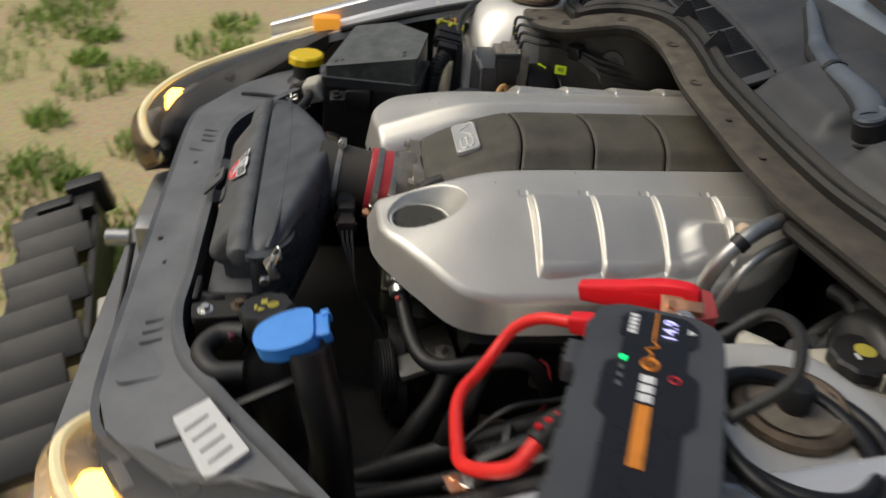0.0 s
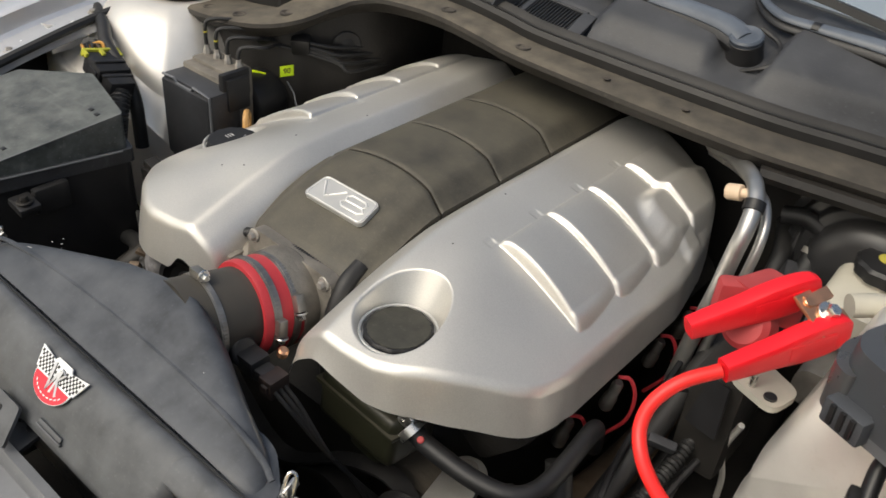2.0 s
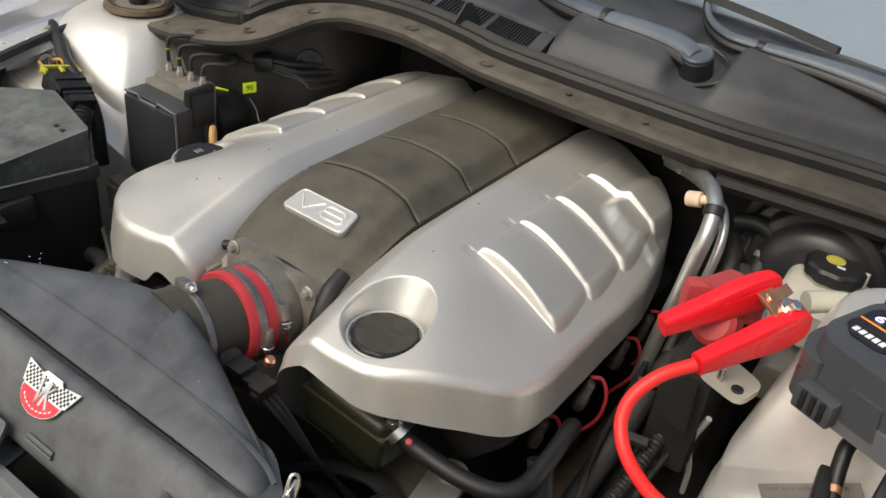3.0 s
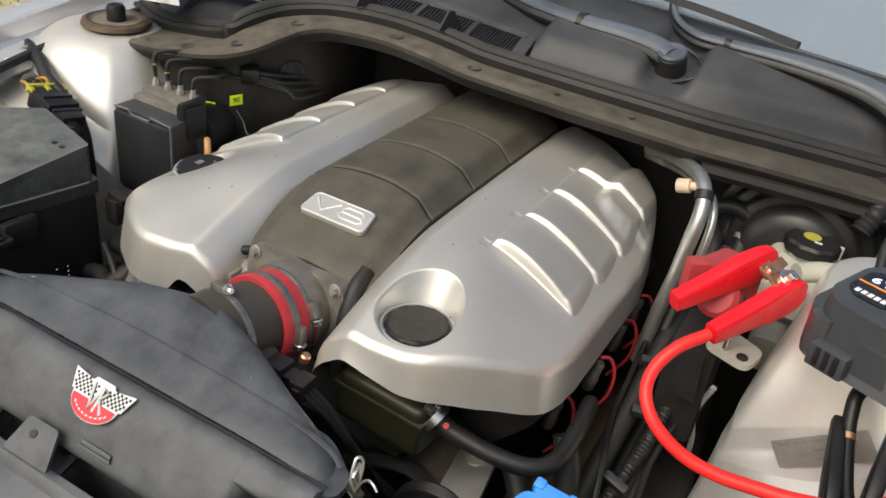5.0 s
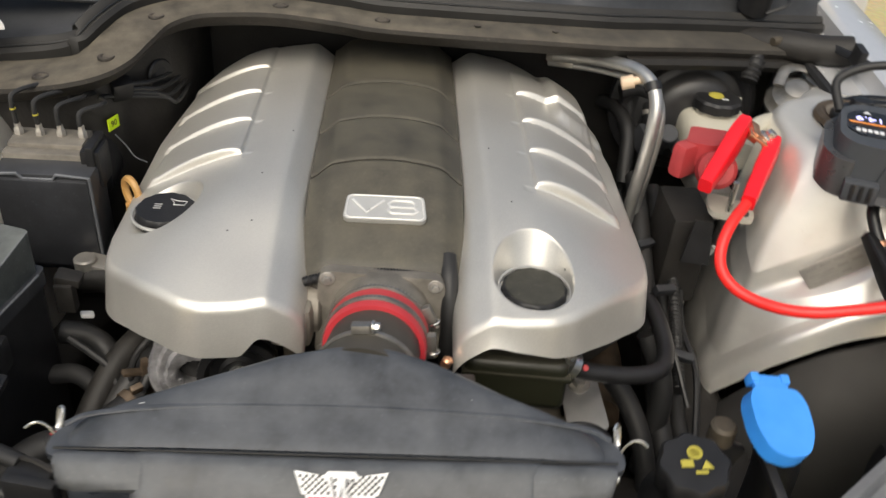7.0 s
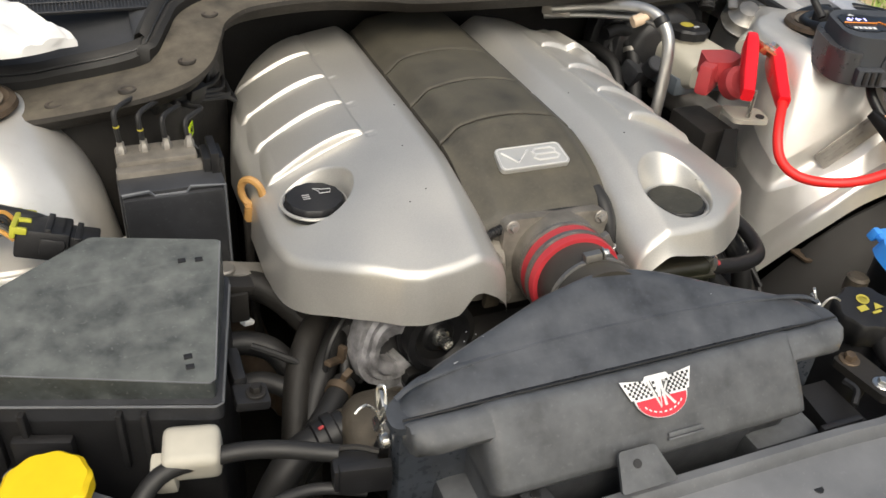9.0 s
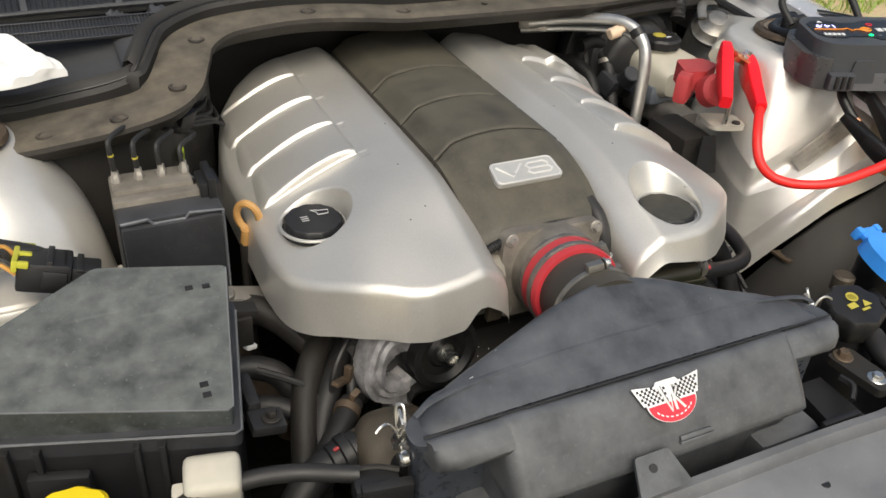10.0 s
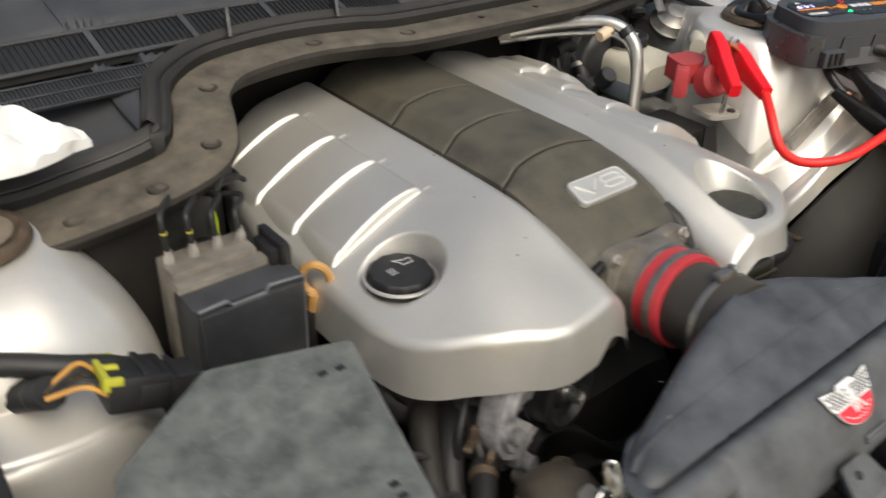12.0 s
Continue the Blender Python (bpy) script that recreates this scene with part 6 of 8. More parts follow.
def brake_modulator():
    ob = thing("brake_modulator", (-0.43, 0.12, 0.62), "black brake pressure modulator with steel lines", "brake unit")
    body = part("control_box", join(box(-0.485, -0.364, 0.076, 0.128, 0.690, 0.834, 0.005), box(-0.482, -0.367, 0.070, 0.080, 0.70, 0.828, 0.004)), GREY_BLACK, ob)
    part("box_edge", tube([(-0.366, 0.0745, 0.70), (-0.366, 0.0745, 0.832), (-0.405, 0.0745, 0.835), (-0.41, 0.0745, 0.828), (-0.446, 0.0745, 0.828), (-0.452, 0.0745, 0.835), (-0.482, 0.0745, 0.833)], 0.0022, 6, 1), GREY, body)
    block = part("valve_block", box(-0.482, -0.388, 0.128, 0.172, 0.720, 0.848, 0.004), THROTTLE, ob, "dusty aluminium valve block")
    part("block_seam", box(-0.484, -0.372, 0.112, 0.130, 0.78, 0.842, 0.003), THROTTLE, block)
    part("pump_motor", lathe([(0.040, 0), (0.046, 0.005), (0.046, 0.055), (0.038, 0.066), (0.012, 0.068)], at(-0.42, 0.170, 0.775, -90, 0, 0), 32), BLACK, ob)
    part("side_plug", join(box(-0.385, -0.360, 0.105, 0.145, 0.800, 0.852, 0.004), box(-0.376, -0.366, 0.10, 0.15, 0.82, 0.860, 0.002)), BLACK, ob)
    for k in range(4):
        x, y = -0.474 + 0.0265 * k, 0.152
        part("line_fitting", lathe([(0.0062, 0), (0.0062, 0.008), (0.0045, 0.010), (0.0042, 0.016)], at(x, y, 0.847), 6), CAST, block)
        top = 0.905 - 0.007 * k
        run = [(x, y, 0.855), (x - 0.002, y + 0.001, top - 0.016), (x + 0.001, y + 0.008, top - 0.004), (x + 0.022, y + 0.035, top - 0.004), (-0.425 + 0.012 * k, 0.222 + 0.004 * k, 0.887 - 0.007 * k), (-0.37 + 0.014 * k, 0.262 + 0.01 * k, 0.873 - 0.010 * k), (-0.335 + 0.008 * k, 0.31, 0.862 - 0.011 * k), (-0.315, 0.42, 0.850 - 0.011 * k)]
        part("brake_line", tube(run, 0.0032, 8), RUBBER, ob, "black coated brake line")
        if k < 2:
            part("paint_mark", lathe([(0.0038, -0.0011), (0.0038, 0.0011)], at(x - 0.0015, y + 0.0005, top - 0.022), 8), YPRINT, ob)
    for k in range(2):
        part("line_clip", cbox(0.020, 0.030, 0.030, at(-0.418 + 0.045 * k, 0.226 + 0.032 * k, 0.880 - 0.012 * k, 0, 20, -50), 0.004), BLACK, ob)
    tag = part("line_tag", xf(box(-0.0115, 0.0115, -0.0008, 0.0008, -0.009, 0.009, 0.0005), at(-0.383, 0.236, 0.826, 0, 0, 70)), LIME, ob, "fluorescent tag printed 90")
    text_mesh("tag_print", "90", 0.0125, at(-0.3819, 0.2356, 0.826, 90, 0, 70), BLACKPRINT, tag, 0.0002)
    part("line_tag", xf(box(-0.012, 0.010, -0.0008, 0.0008, -0.008, 0.008, 0.0005), at(-0.415, 0.205, 0.815, 0, 10, 40)), LIME, ob)
    part("hanging_strap", tube([(-0.383, 0.236, 0.808), (-0.372, 0.24, 0.79), (-0.36, 0.235, 0.775), (-0.345, 0.238, 0.765)], 0.0011, 6), GREY, ob)
    part("mount_bracket", join(cbox(0.05, 0.03, 0.01, at(-0.355, 0.055, 0.715, 0, 14, 0), 0.003), cyl(0.014, 0.03, at(-0.38, 0.05, 0.70))), CAST, ob)


brake_modulator()


def wing_connector():
    ob = thing("wiring_connector", (-0.58, 0.03, 0.76), "black wiring connector with yellow lock and orange wires", "connector")
    m = at(-0.568, 0.030, 0.824, -12, 14, -8) @ Matrix.Scale(0.82, 4)
    shell_ob = part("shell", xf(join(box(-0.03, 0.035, -0.032, 0.032, -0.022, 0.018, 0.005), box(0.03, 0.070, -0.024, 0.024, -0.026, 0.012, 0.004), box(0.0, 0.03, -0.036, 0.036, -0.014, 0.010, 0.003)), m), BLACK, ob)
    for k in range(3):
        part("shell_rib", xf(box(0.004 + 0.018 * k, 0.012 + 0.018 * k, -0.030, 0.030, 0.010, 0.022 - 0.004 * k, 0.002), m), BLACK, shell_ob)
    part("yellow_lock", xf(join(box(-0.036, -0.029, -0.036, 0.036, 0.006, 0.022, 0.002), box(-0.030, -0.012, 0.028, 0.036, 0.012, 0.021, 0.002), box(-0.030, -0.016, -0.036, -0.029, 0.012, 0.021, 0.002), box(-0.034, -0.014, -0.005, 0.003, 0.012, 0.022, 0.002)), m), LOCK, ob, "yellow locking slide")
    for k in range(8):
        y0 = -0.026 + 0.0075 * k
        p = [m @ Vector((-0.03, y0, 0.006 * (k % 2))), m @ Vector((-0.052, y0 * 0.9, 0.010 + 0.006 * (k % 3))), m @ Vector((-0.085, y0 * 0.4, -0.004))]
        part("wire", tube([tuple(q) for q in p], 0.0024, 6), (TAN, BLACK, RUBBER, TAN, RUST, TAN, BLACK, RUST)[k], ob)
    part("loom", tube([tuple(m @ Vector((-0.078, 0.0, -0.002))), (-0.655, 0.090, 0.800), (-0.685, 0.06, 0.75), (-0.69, 0.02, 0.66)], 0.014, 10, 6, 0.001, 0.006), RUBBER, ob)
    part("wing_loom", tube([(-0.765, 0.135, 0.850), (-0.715, 0.110, 0.852), (-0.663, 0.086, 0.852), (-0.612, 0.060, 0.842), (-0.565, 0.052, 0.822), (-0.532, 0.050, 0.78), (-0.520, 0.045, 0.70)], 0.011, 12), RUBBER, ob)
    part("loom_down", tube([tuple(m @ Vector((0.066, 0, -0.01))), (-0.50, 0.0, 0.775), (-0.505, -0.01, 0.70), (-0.52, -0.02, 0.5)], 0.016, 10, 6, 0.001, 0.006), RUBBER, ob)


wing_connector()


def washer_filler():
    ob = thing("coolant_bottle", (-0.58, -0.275, 0.55), "black neck with a bright yellow screw cap", "bottle")
    part("cap", lathe([(0.030, 0), (0.037, 0.002), (0.037, 0.016), (0.033, 0.020), (0.012, 0.021), (0.002, 0.021)], at(-0.580, -0.272, 0.752), 60, 10, 0.025), YELLOW, ob, "yellow ribbed cap")
    part("neck", lathe([(0.05, -0.2), (0.05, -0.05), (0.03, -0.03), (0.028, 0.0)], at(-0.580, -0.272, 0.752), 28), BLACK, ob)
    white = thing("relay", (-0.462, -0.243, 0.69), "off-white plastic relay clipped to the fuse box", "relay")
    part("case", join(xf(box(-0.026, 0.026, -0.020, 0.020, -0.022, 0.022, 0.010, 3), at(-0.458, -0.250, 0.742, 20, 0, -12)), xf(box(-0.034, -0.012, -0.02, 0.006, -0.032, 0.010, 0.005), at(-0.462, -0.254, 0.738, 20, 0, -12))), WHITE, white)
    knob = thing("drain_knob", (-0.52, -0.30, 0.68), "small black knob beside the yellow cap", "knob")
    part("knob_body", lathe([(0.010, 0), (0.013, 0.004), (0.013, 0.03), (0.008, 0.036)], at(-0.517, -0.293, 0.69), 16, 8, 0.05), BLACK, knob)


washer_filler()


def front_plumbing():
    ob = thing("coolant_hoses", (-0.32, -0.12, 0.5), "grimy black coolant hoses beside the engine", "hoses")
    lines = [
        ([(-0.385, 0.046, 0.700), (-0.350, 0.045, 0.700), (-0.318, 0.022, 0.690), (-0.285, -0.01, 0.66), (-0.25, -0.02, 0.60)], 0.019),
        ([(-0.262, -0.005, 0.685), (-0.300, -0.050, 0.675), (-0.325, -0.095, 0.650), (-0.345, -0.16, 0.60), (-0.37, -0.24, 0.50)], 0.0165),
        ([(-0.238, -0.015, 0.680), (-0.272, -0.062, 0.668), (-0.305, -0.105, 0.640), (-0.325, -0.15, 0.60), (-0.34, -0.2, 0.5)], 0.0150),
        ([(-0.275, -0.120, 0.660), (-0.300, -0.150, 0.655), (-0.345, -0.195, 0.635), (-0.385, -0.245, 0.60), (-0.42, -0.29, 0.52)], 0.0140),
        ([(-0.395, -0.020, 0.665), (-0.365, -0.022, 0.662), (-0.335, -0.040, 0.650), (-0.31, -0.07, 0.60)], 0.0150),
        ([(-0.395, -0.070, 0.640), (-0.36, -0.075, 0.645), (-0.325, -0.10, 0.63), (-0.30, -0.13, 0.57)], 0.0120),
        ([(-0.45, -0.20, 0.50), (-0.38, -0.19, 0.56), (-0.32, -0.16, 0.60), (-0.28, -0.13, 0.60)], 0.0150),
        ([(-0.225, -0.030, 0.690), (-0.250, -0.075, 0.690), (-0.268, -0.100, 0.675), (-0.275, -0.125, 0.655)], 0.0060),
    ]
    for pts, r in lines:
        part("hose", tube(pts, r, 14), GRIME if r > 0.016 else RUBBER, ob)
    part("vent_hose", tube([(-0.560, -0.330, 0.66), (-0.500, -0.272, 0.735), (-0.442, -0.262, 0.742), (-0.391, -0.268, 0.742), (-0.330, -0.292, 0.740)], 0.0088, 12), RUBBER, ob)
    part("thin_hose", tube([(-0.46, -0.345, 0.70), (-0.41, -0.315, 0.715), (-0.36, -0.305, 0.715), (-0.31, -0.318, 0.71)], 0.006, 10), RUBBER, ob)
    part("thin_hose", tube([(-0.52, -0.345, 0.68), (-0.44, -0.325, 0.70), (-0.37, -0.325, 0.70), (-0.30, -0.335, 0.70)], 0.007, 10), RUBBER, ob)
    fit = part("fitting_block", join(cbox(0.045, 0.03, 0.03, at(-0.318, -0.305, 0.728, 0, 0, -10), 0.006), cbox(0.05, 0.012, 0.034, at(-0.312, -0.318, 0.730, 0, 0, -10), 0.003)), BLACK, ob)
    part("fitting_clip", tube([(-0.335, -0.288, 0.744), (-0.315, -0.296, 0.748), (-0.295, -0.304, 0.744)], 0.0030, 6), GRIME, fit)
    part("clamp_band", lathe([(0.0142, -0.005), (0.0158, -0.005), (0.0158, 0.005), (0.0142, 0.005)], between((-0.285, -0.131, 0.659), (-0.300, -0.150, 0.655)), 24), RUST, ob)
    part("clamp_ear", cbox(0.014, 0.008, 0.012, at(-0.275, -0.128, 0.678, 20, 0, 40), 0.002), RUST, ob)
    part("hose_bracket", join(cbox(0.030, 0.010, 0.006, at(-0.282, -0.105, 0.682, 0, 20, 35), 0.002), cbox(0.008, 0.010, 0.022, at(-0.272, -0.100, 0.686, 0, 10, 35), 0.002)), RUST, ob)
    part("cable", tube([(-0.23, -0.04, 0.72), (-0.26, -0.07, 0.715), (-0.285, -0.09, 0.69), (-0.295, -0.10, 0.64)], 0.004, 8), RUBBER, ob)
    part("cable", tube([(-0.37, -0.06, 0.69), (-0.34, -0.075, 0.68), (-0.315, -0.09, 0.665), (-0.30, -0.12, 0.62)], 0.0045, 8), RUBBER, ob)
    part("white_tie", cbox(0.016, 0.010, 0.006, at(-0.365, -0.01, 0.686, 0, 20, 30), 0.002), LABEL, ob)
    stat = thing("thermostat_housing", (-0.27, -0.20, 0.60), "brown stained cast thermostat housing", "housing")
    part("dome", superloft([(-0.272, -0.300, -0.245, 0.660, 0.695, 3), (-0.250, -0.312, -0.232, 0.650, 0.716, 3), (-0.222, -0.312, -0.228, 0.648, 0.722, 3), (-0.196, -0.302, -0.232, 0.652, 0.712, 3), (-0.180, -0.29, -0.24, 0.66, 0.70, 3)], 28), CAST_BROWN, stat)
    part("dome_flange", xf(prism(arc_poly([(-0.052, -0.030), (0.052, -0.030), (0.052, 0.030), (-0.052, 0.030)], 0.02), -0.005, 0.005, 0.002), at(-0.268, -0.205, 0.672, 64, 0, 12)), CAST_BROWN, stat)
    for x, z in ((-0.040, 0.0), (0.040, 0.008)):
        part("housing_bolt", xf(bolt(0.005, 0.008, at(x, z, 0.005)), at(-0.268, -0.205, 0.672, 64, 0, 12)), CAST, stat)
    neck = part("outlet_neck", lathe([(0.018, 0.0), (0.021, 0.002), (0.021, 0.010), (0.024, 0.012), (0.024, 0.022), (0.021, 0.024), (0.021, 0.034), (0.018, 0.036)], between((-0.300, -0.216, 0.690), (-0.345, -0.222, 0.680)), 28), BLACK, stat, "black ringed coupling")
    part("outlet_hose", tube([(-0.325, -0.219, 0.684), (-0.350, -0.223, 0.678), (-0.375, -0.235, 0.66), (-0.41, -0.25, 0.60)], 0.018, 16), RUBBER, stat)
    part("flange_ear", join(xf(prism(arc_poly([(-0.012, -0.016), (0.012, -0.016), (0.010, 0.014), (-0.010, 0.014)], 0.006), -0.003, 0.003, 0.001), at(-0.262, -0.252, 0.716, 30, -8, 10)), bolt(0.005, 0.006, at(-0.262, -0.254, 0.719, 30, -8, 10))), CAST, stat, "pale cast flange ear")
    part("paint_dot", cbox(0.006, 0.004, 0.002, at(-0.330, -0.224, 0.7065, 0, -12, 8), 0.001), RED_DULL, neck)
    part("sensor", cyl(0.014, 0.035, at(-0.275, -0.258, 0.695, 60, 0, 30)), GRIME, stat)


front_plumbing()


def pulley_set():
    ob = thing("idler_pulley", (-0.16, -0.11, 0.62), "black ribbed idler pulley with a steel bolt", "pulley")
    m = at(-0.163, -0.098, 0.700, 84, 0, 10)
    part("wheel", lathe([(0.02, -0.004), (0.042, -0.004), (0.046, 0.0), (0.046, 0.004), (0.042, 0.006), (0.042, 0.024), (0.046, 0.026), (0.046, 0.030), (0.038, 0.032), (0.032, 0.024), (0.022, 0.022), (0.018, 0.026), (0.010, 0.026)], m, 48), BLACK, ob)
    part("pulley_bolt", xf(lathe([(0.0115, 0.024), (0.0115, 0.028), (0.0080, 0.029), (0.0080, 0.044), (0.0060, 0.045), (0.005, 0.040)], Matrix(), 24), m), STEEL, ob)
    alt = thing("alternator", (-0.215, -0.10, 0.55), "ribbed cast alternator body with purple-grey ring", "alternator")
    m2 = at(-0.210, -0.050, 0.655, 84, 0, 14)
    case = lathe([(0.03, -0.07), (0.050, -0.065), (0.056, -0.04), (0.056, 0.0), (0.050, 0.006), (0.046, 0.014), (0.048, 0.020), (0.041, 0.026), (0.042, 0.032), (0.034, 0.038), (0.02, 0.040)], m2, 56)
    for v in case.verts:
        v.co += 0.005 * noise.noise_vector(v.co * 75)
    part("case", case, PURPLE, alt)
    for k in range(8):
        a = 2 * math.pi * k / 8
        part("rib", xf(box(-0.004, 0.004, 0.030, 0.060, -0.03, 0.020, 0.002), m2 @ Matrix.Rotation(a, 4, "Z")), PURPLE, alt)
    arc, n = [], 40
    prof = [(0.020, 0.004), (0.024, 0.010), (0.031, 0.012), (0.034, 0.007), (0.040, 0.009), (0.043, 0.004), (0.050, 0.005), (0.052, -0.004), (0.050, -0.020), (0.020, -0.020)]
    for i in range(n + 1):
        a = radians(70 + 235 * i / n)
        swell = 1.0 + 0.32 * math.exp(-((i - 6) / 6) ** 2)
        arc += [(r * (swell if r > 0.03 else 1.0) * math.cos(a) + 0.0018 * noise.noise((i * 0.9, r * 300, 1)), r * (swell if r > 0.03 else 1.0) * math.sin(a) + 0.0018 * noise.noise((i * 0.9, r * 300, 7)), h + 0.0016 * noise.noise((i * 1.3, r * 260, 4))) for r, h in prof]
    w = len(prof)
    loops = [(i * w + k, i * w + (k + 1) % w, (i + 1) * w + (k + 1) % w, (i + 1) * w + k) for i in range(n) for k in range(w)]
    part("cast_bracket", xf(bm_data(arc, loops + [tuple(range(w))[::-1], tuple(range(n * w, n * w + w))]), at(-0.212, -0.106, 0.686, 84, 0, 12)), ROUGH_CAST, alt, "pale rough cast bracket", 50)
    part("bracket_foot", xf(join(box(-0.012, 0.016, -0.070, -0.040, -0.016, 0.004, 0.005), cyl(0.011, 0.016, at(0.004, -0.066, 0.0))), at(-0.212, -0.106, 0.686, 84, 0, 12)), ROUGH_CAST, alt)
    part("lug", join(cyl(0.014, 0.03, at(-0.205, -0.105, 0.595, 84, 0, 10)), cbox(0.03, 0.02, 0.04, at(-0.208, -0.09, 0.615), 0.008)), CAST, alt)
    belt = thing("drive_belt", (0.0, -0.12, 0.4), "black ribbed drive belt round the front pulleys", "belt")
    pts = [(0.25, 0.60), (0.27, 0.56), (0.25, 0.50), (0.12, 0.36), (0.0, 0.30), (-0.12, 0.38), (-0.20, 0.62), (-0.17, 0.652), (-0.12, 0.62), (0.0, 0.52), (0.12, 0.60), (0.20, 0.635)]
    part("belt_loop", strip([(x, -0.115, z) for x, z in pts + pts[:1]], [(-0.012, -0.002), (-0.012, 0.002), (0.012, 0.002), (0.012, -0.002)], 5), RUBBER, belt)
    crank = thing("crank_pulley", (0.0, -0.11, 0.20), "dark crank and pump pulleys at the engine front", "pulley")
    for x, z, r in ((0.0, 0.38, 0.08), (0.10, 0.50, 0.06), (0.24, 0.555, 0.055), (-0.10, 0.50, 0.055)):
        part("pulley_wheel", lathe([(0.01, 0.0), (r * 0.6, 0.002), (r * 0.9, 0.012), (r, 0.012), (r, 0.036), (r * 0.9, 0.038), (r * 0.5, 0.03), (0.012, 0.03)], at(x, -0.09, z, 90, 0, 0), 40), GRIME, crank)


pulley_set()


# ---- driver side front: reservoirs, hoses, tensioner ----
def power_steering():
    ob = thing("steering_reservoir", (0.16, -0.11, 0.62), "olive translucent fluid reservoir under the engine cover", "reservoir")
    part("tank", xf(box(-0.060, 0.060, -0.036, 0.036, -0.032, 0.035, 0.012, 3), at(0.160, -0.100, 0.706, -6, 0, -4)), OLIVE, ob)
    part("tank_seam", xf(box(-0.063, 0.063, -0.039, 0.039, 0.012, 0.018, 0.002), at(0.160, -0.100, 0.706, -6, 0, -4)), OLIVE, ob)
    part("tank_foot", xf(box(-0.02, 0.03, -0.02, 0.02, -0.060, -0.03, 0.01), at(0.160, -0.100, 0.706, -6, 0, -4)), OLIVE, ob)
    hose = thing("coolant_hose", (0.27, -0.08, 0.6), "thick black hose curving under the cover", "hose")
    part("hose_run", tube([(0.215, -0.112, 0.728), (0.245, -0.110, 0.714), (0.300, -0.102, 0.702), (0.338, -0.088, 0.698), (0.355, -0.062, 0.699), (0.358, -0.02, 0.706), (0.354, 0.03, 0.708), (0.348, 0.06, 0.69), (0.338, 0.09, 0.63)], 0.0108, 16), BLACK, hose)
    part("hose_run", tube([(0.345, -0.01, 0.692), (0.365, -0.03, 0.65), (0.372, -0.05, 0.60), (0.36, -0.07, 0.5)], 0.015, 16), RUBBER, hose)
    part("hose_run", tube([(0.300, -0.045, 0.645), (0.325, -0.065, 0.615), (0.345, -0.10, 0.57), (0.355, -0.14, 0.50)], 0.014, 16), RUBBER, hose)
    part("spring_clamp", join(lathe([(0.0165, -0.005), (0.018, -0.005), (0.018, 0.005), (0.0165, 0.005)], between((0.222, -0.112, 0.726), (0.245, -0.110, 0.712)), 28), cbox(0.010, 0.008, 0.014, at(0.218, -0.122, 0.742, 20, 0, 0), 0.002), cbox(0.006, 0.008, 0.018, at(0.226, -0.118, 0.746, 20, 20, 0), 0.002)), STEEL, hose)
    part("paint_dot", lathe([(0.004, 0), (0.003, 0.0012), (0.0005, 0.0015)], at(0.240, -0.119, 0.7275, 30, 10, 0), 10), RED_DULL, hose)
    tens = thing("belt_tensioner", (0.26, -0.06, 0.50), "cast grey belt tensioner bracket with bolt", "tensioner")
    part("bracket", xf(prism(arc_poly([(-0.026, -0.062), (0.026, -0.062), (0.024, 0.014), (0.008, 0.024), (-0.012, 0.022), (-0.024, 0.008)], 0.008), -0.004, 0.004, 0.0015), at(0.258, -0.055, 0.633, 16, -6, 4)), ALU, tens, "light grey cast bracket plate")
    part("bracket_bolt", bolt(0.0085, 0.012, at(0.257, -0.052, 0.637, 16, -6, 4)), CAST, tens)
    part("bracket_rear", xf(prism(arc_poly([(-0.03, -0.03), (0.03, -0.03), (0.03, 0.03), (-0.03, 0.03)], 0.012), -0.005, 0.005, 0.002), at(0.205, -0.060, 0.612, 24, 12, 8)), CAST_BROWN, tens)
    part("tensioner_pulley", lathe([(0.012, 0.0), (0.040, 0.002), (0.050, 0.004), (0.052, 0.008), (0.050, 0.010), (0.052, 0.012), (0.050, 0.014), (0.052, 0.016), (0.050, 0.018), (0.052, 0.020), (0.050, 0.022), (0.052, 0.026), (0.046, 0.028), (0.012, 0.024)], at(0.245, -0.118, 0.592, 90, 0, 4), 48), BLACK, tens, "black ribbed pulley and belt")
    part("small_fitting", lathe([(0.006, 0), (0.011, 0.003), (0.011, 0.012), (0.007, 0.016)], at(0.312, -0.050, 0.612, 30, 20, 0), 12), CAST_BROWN, tens)
    part("arm", prism(arc_poly([(0.20, -0.12), (0.25, -0.14), (0.26, -0.08), (0.215, -0.07)], 0.012), 0.56, 0.60, 0.008), CAST_BROWN, tens)
    part("cross_member", superloft([(-0.24, 0.18, 0.42, 0.44, 0.56, 4), (-0.10, 0.20, 0.36, 0.42, 0.52, 4)], 20), GRIME, tens)
    pipe = thing("oil_cooler_pipe", (0.38, -0.1, 0.5), "thin aluminium cooler pipe between engine and rail", "pipe")
    part("pipe_run", tube([(0.412, 0.22, 0.56), (0.418, 0.15, 0.542), (0.422, 0.07, 0.532), (0.426, 0.0, 0.526), (0.43, -0.06, 0.50)], 0.0085, 12), ALU, pipe)
    part("pipe_fitting", lathe([(0.009, 0), (0.012, 0.002), (0.012, 0.03), (0.009, 0.032)], between((0.424, 0.03, 0.529), (0.426, 0.0, 0.526)), 18), CAST, pipe)
    loom = thing("wiring_loom", (0.40, 0.0, 0.5), "black wiring loom along the inner wing", "loom")
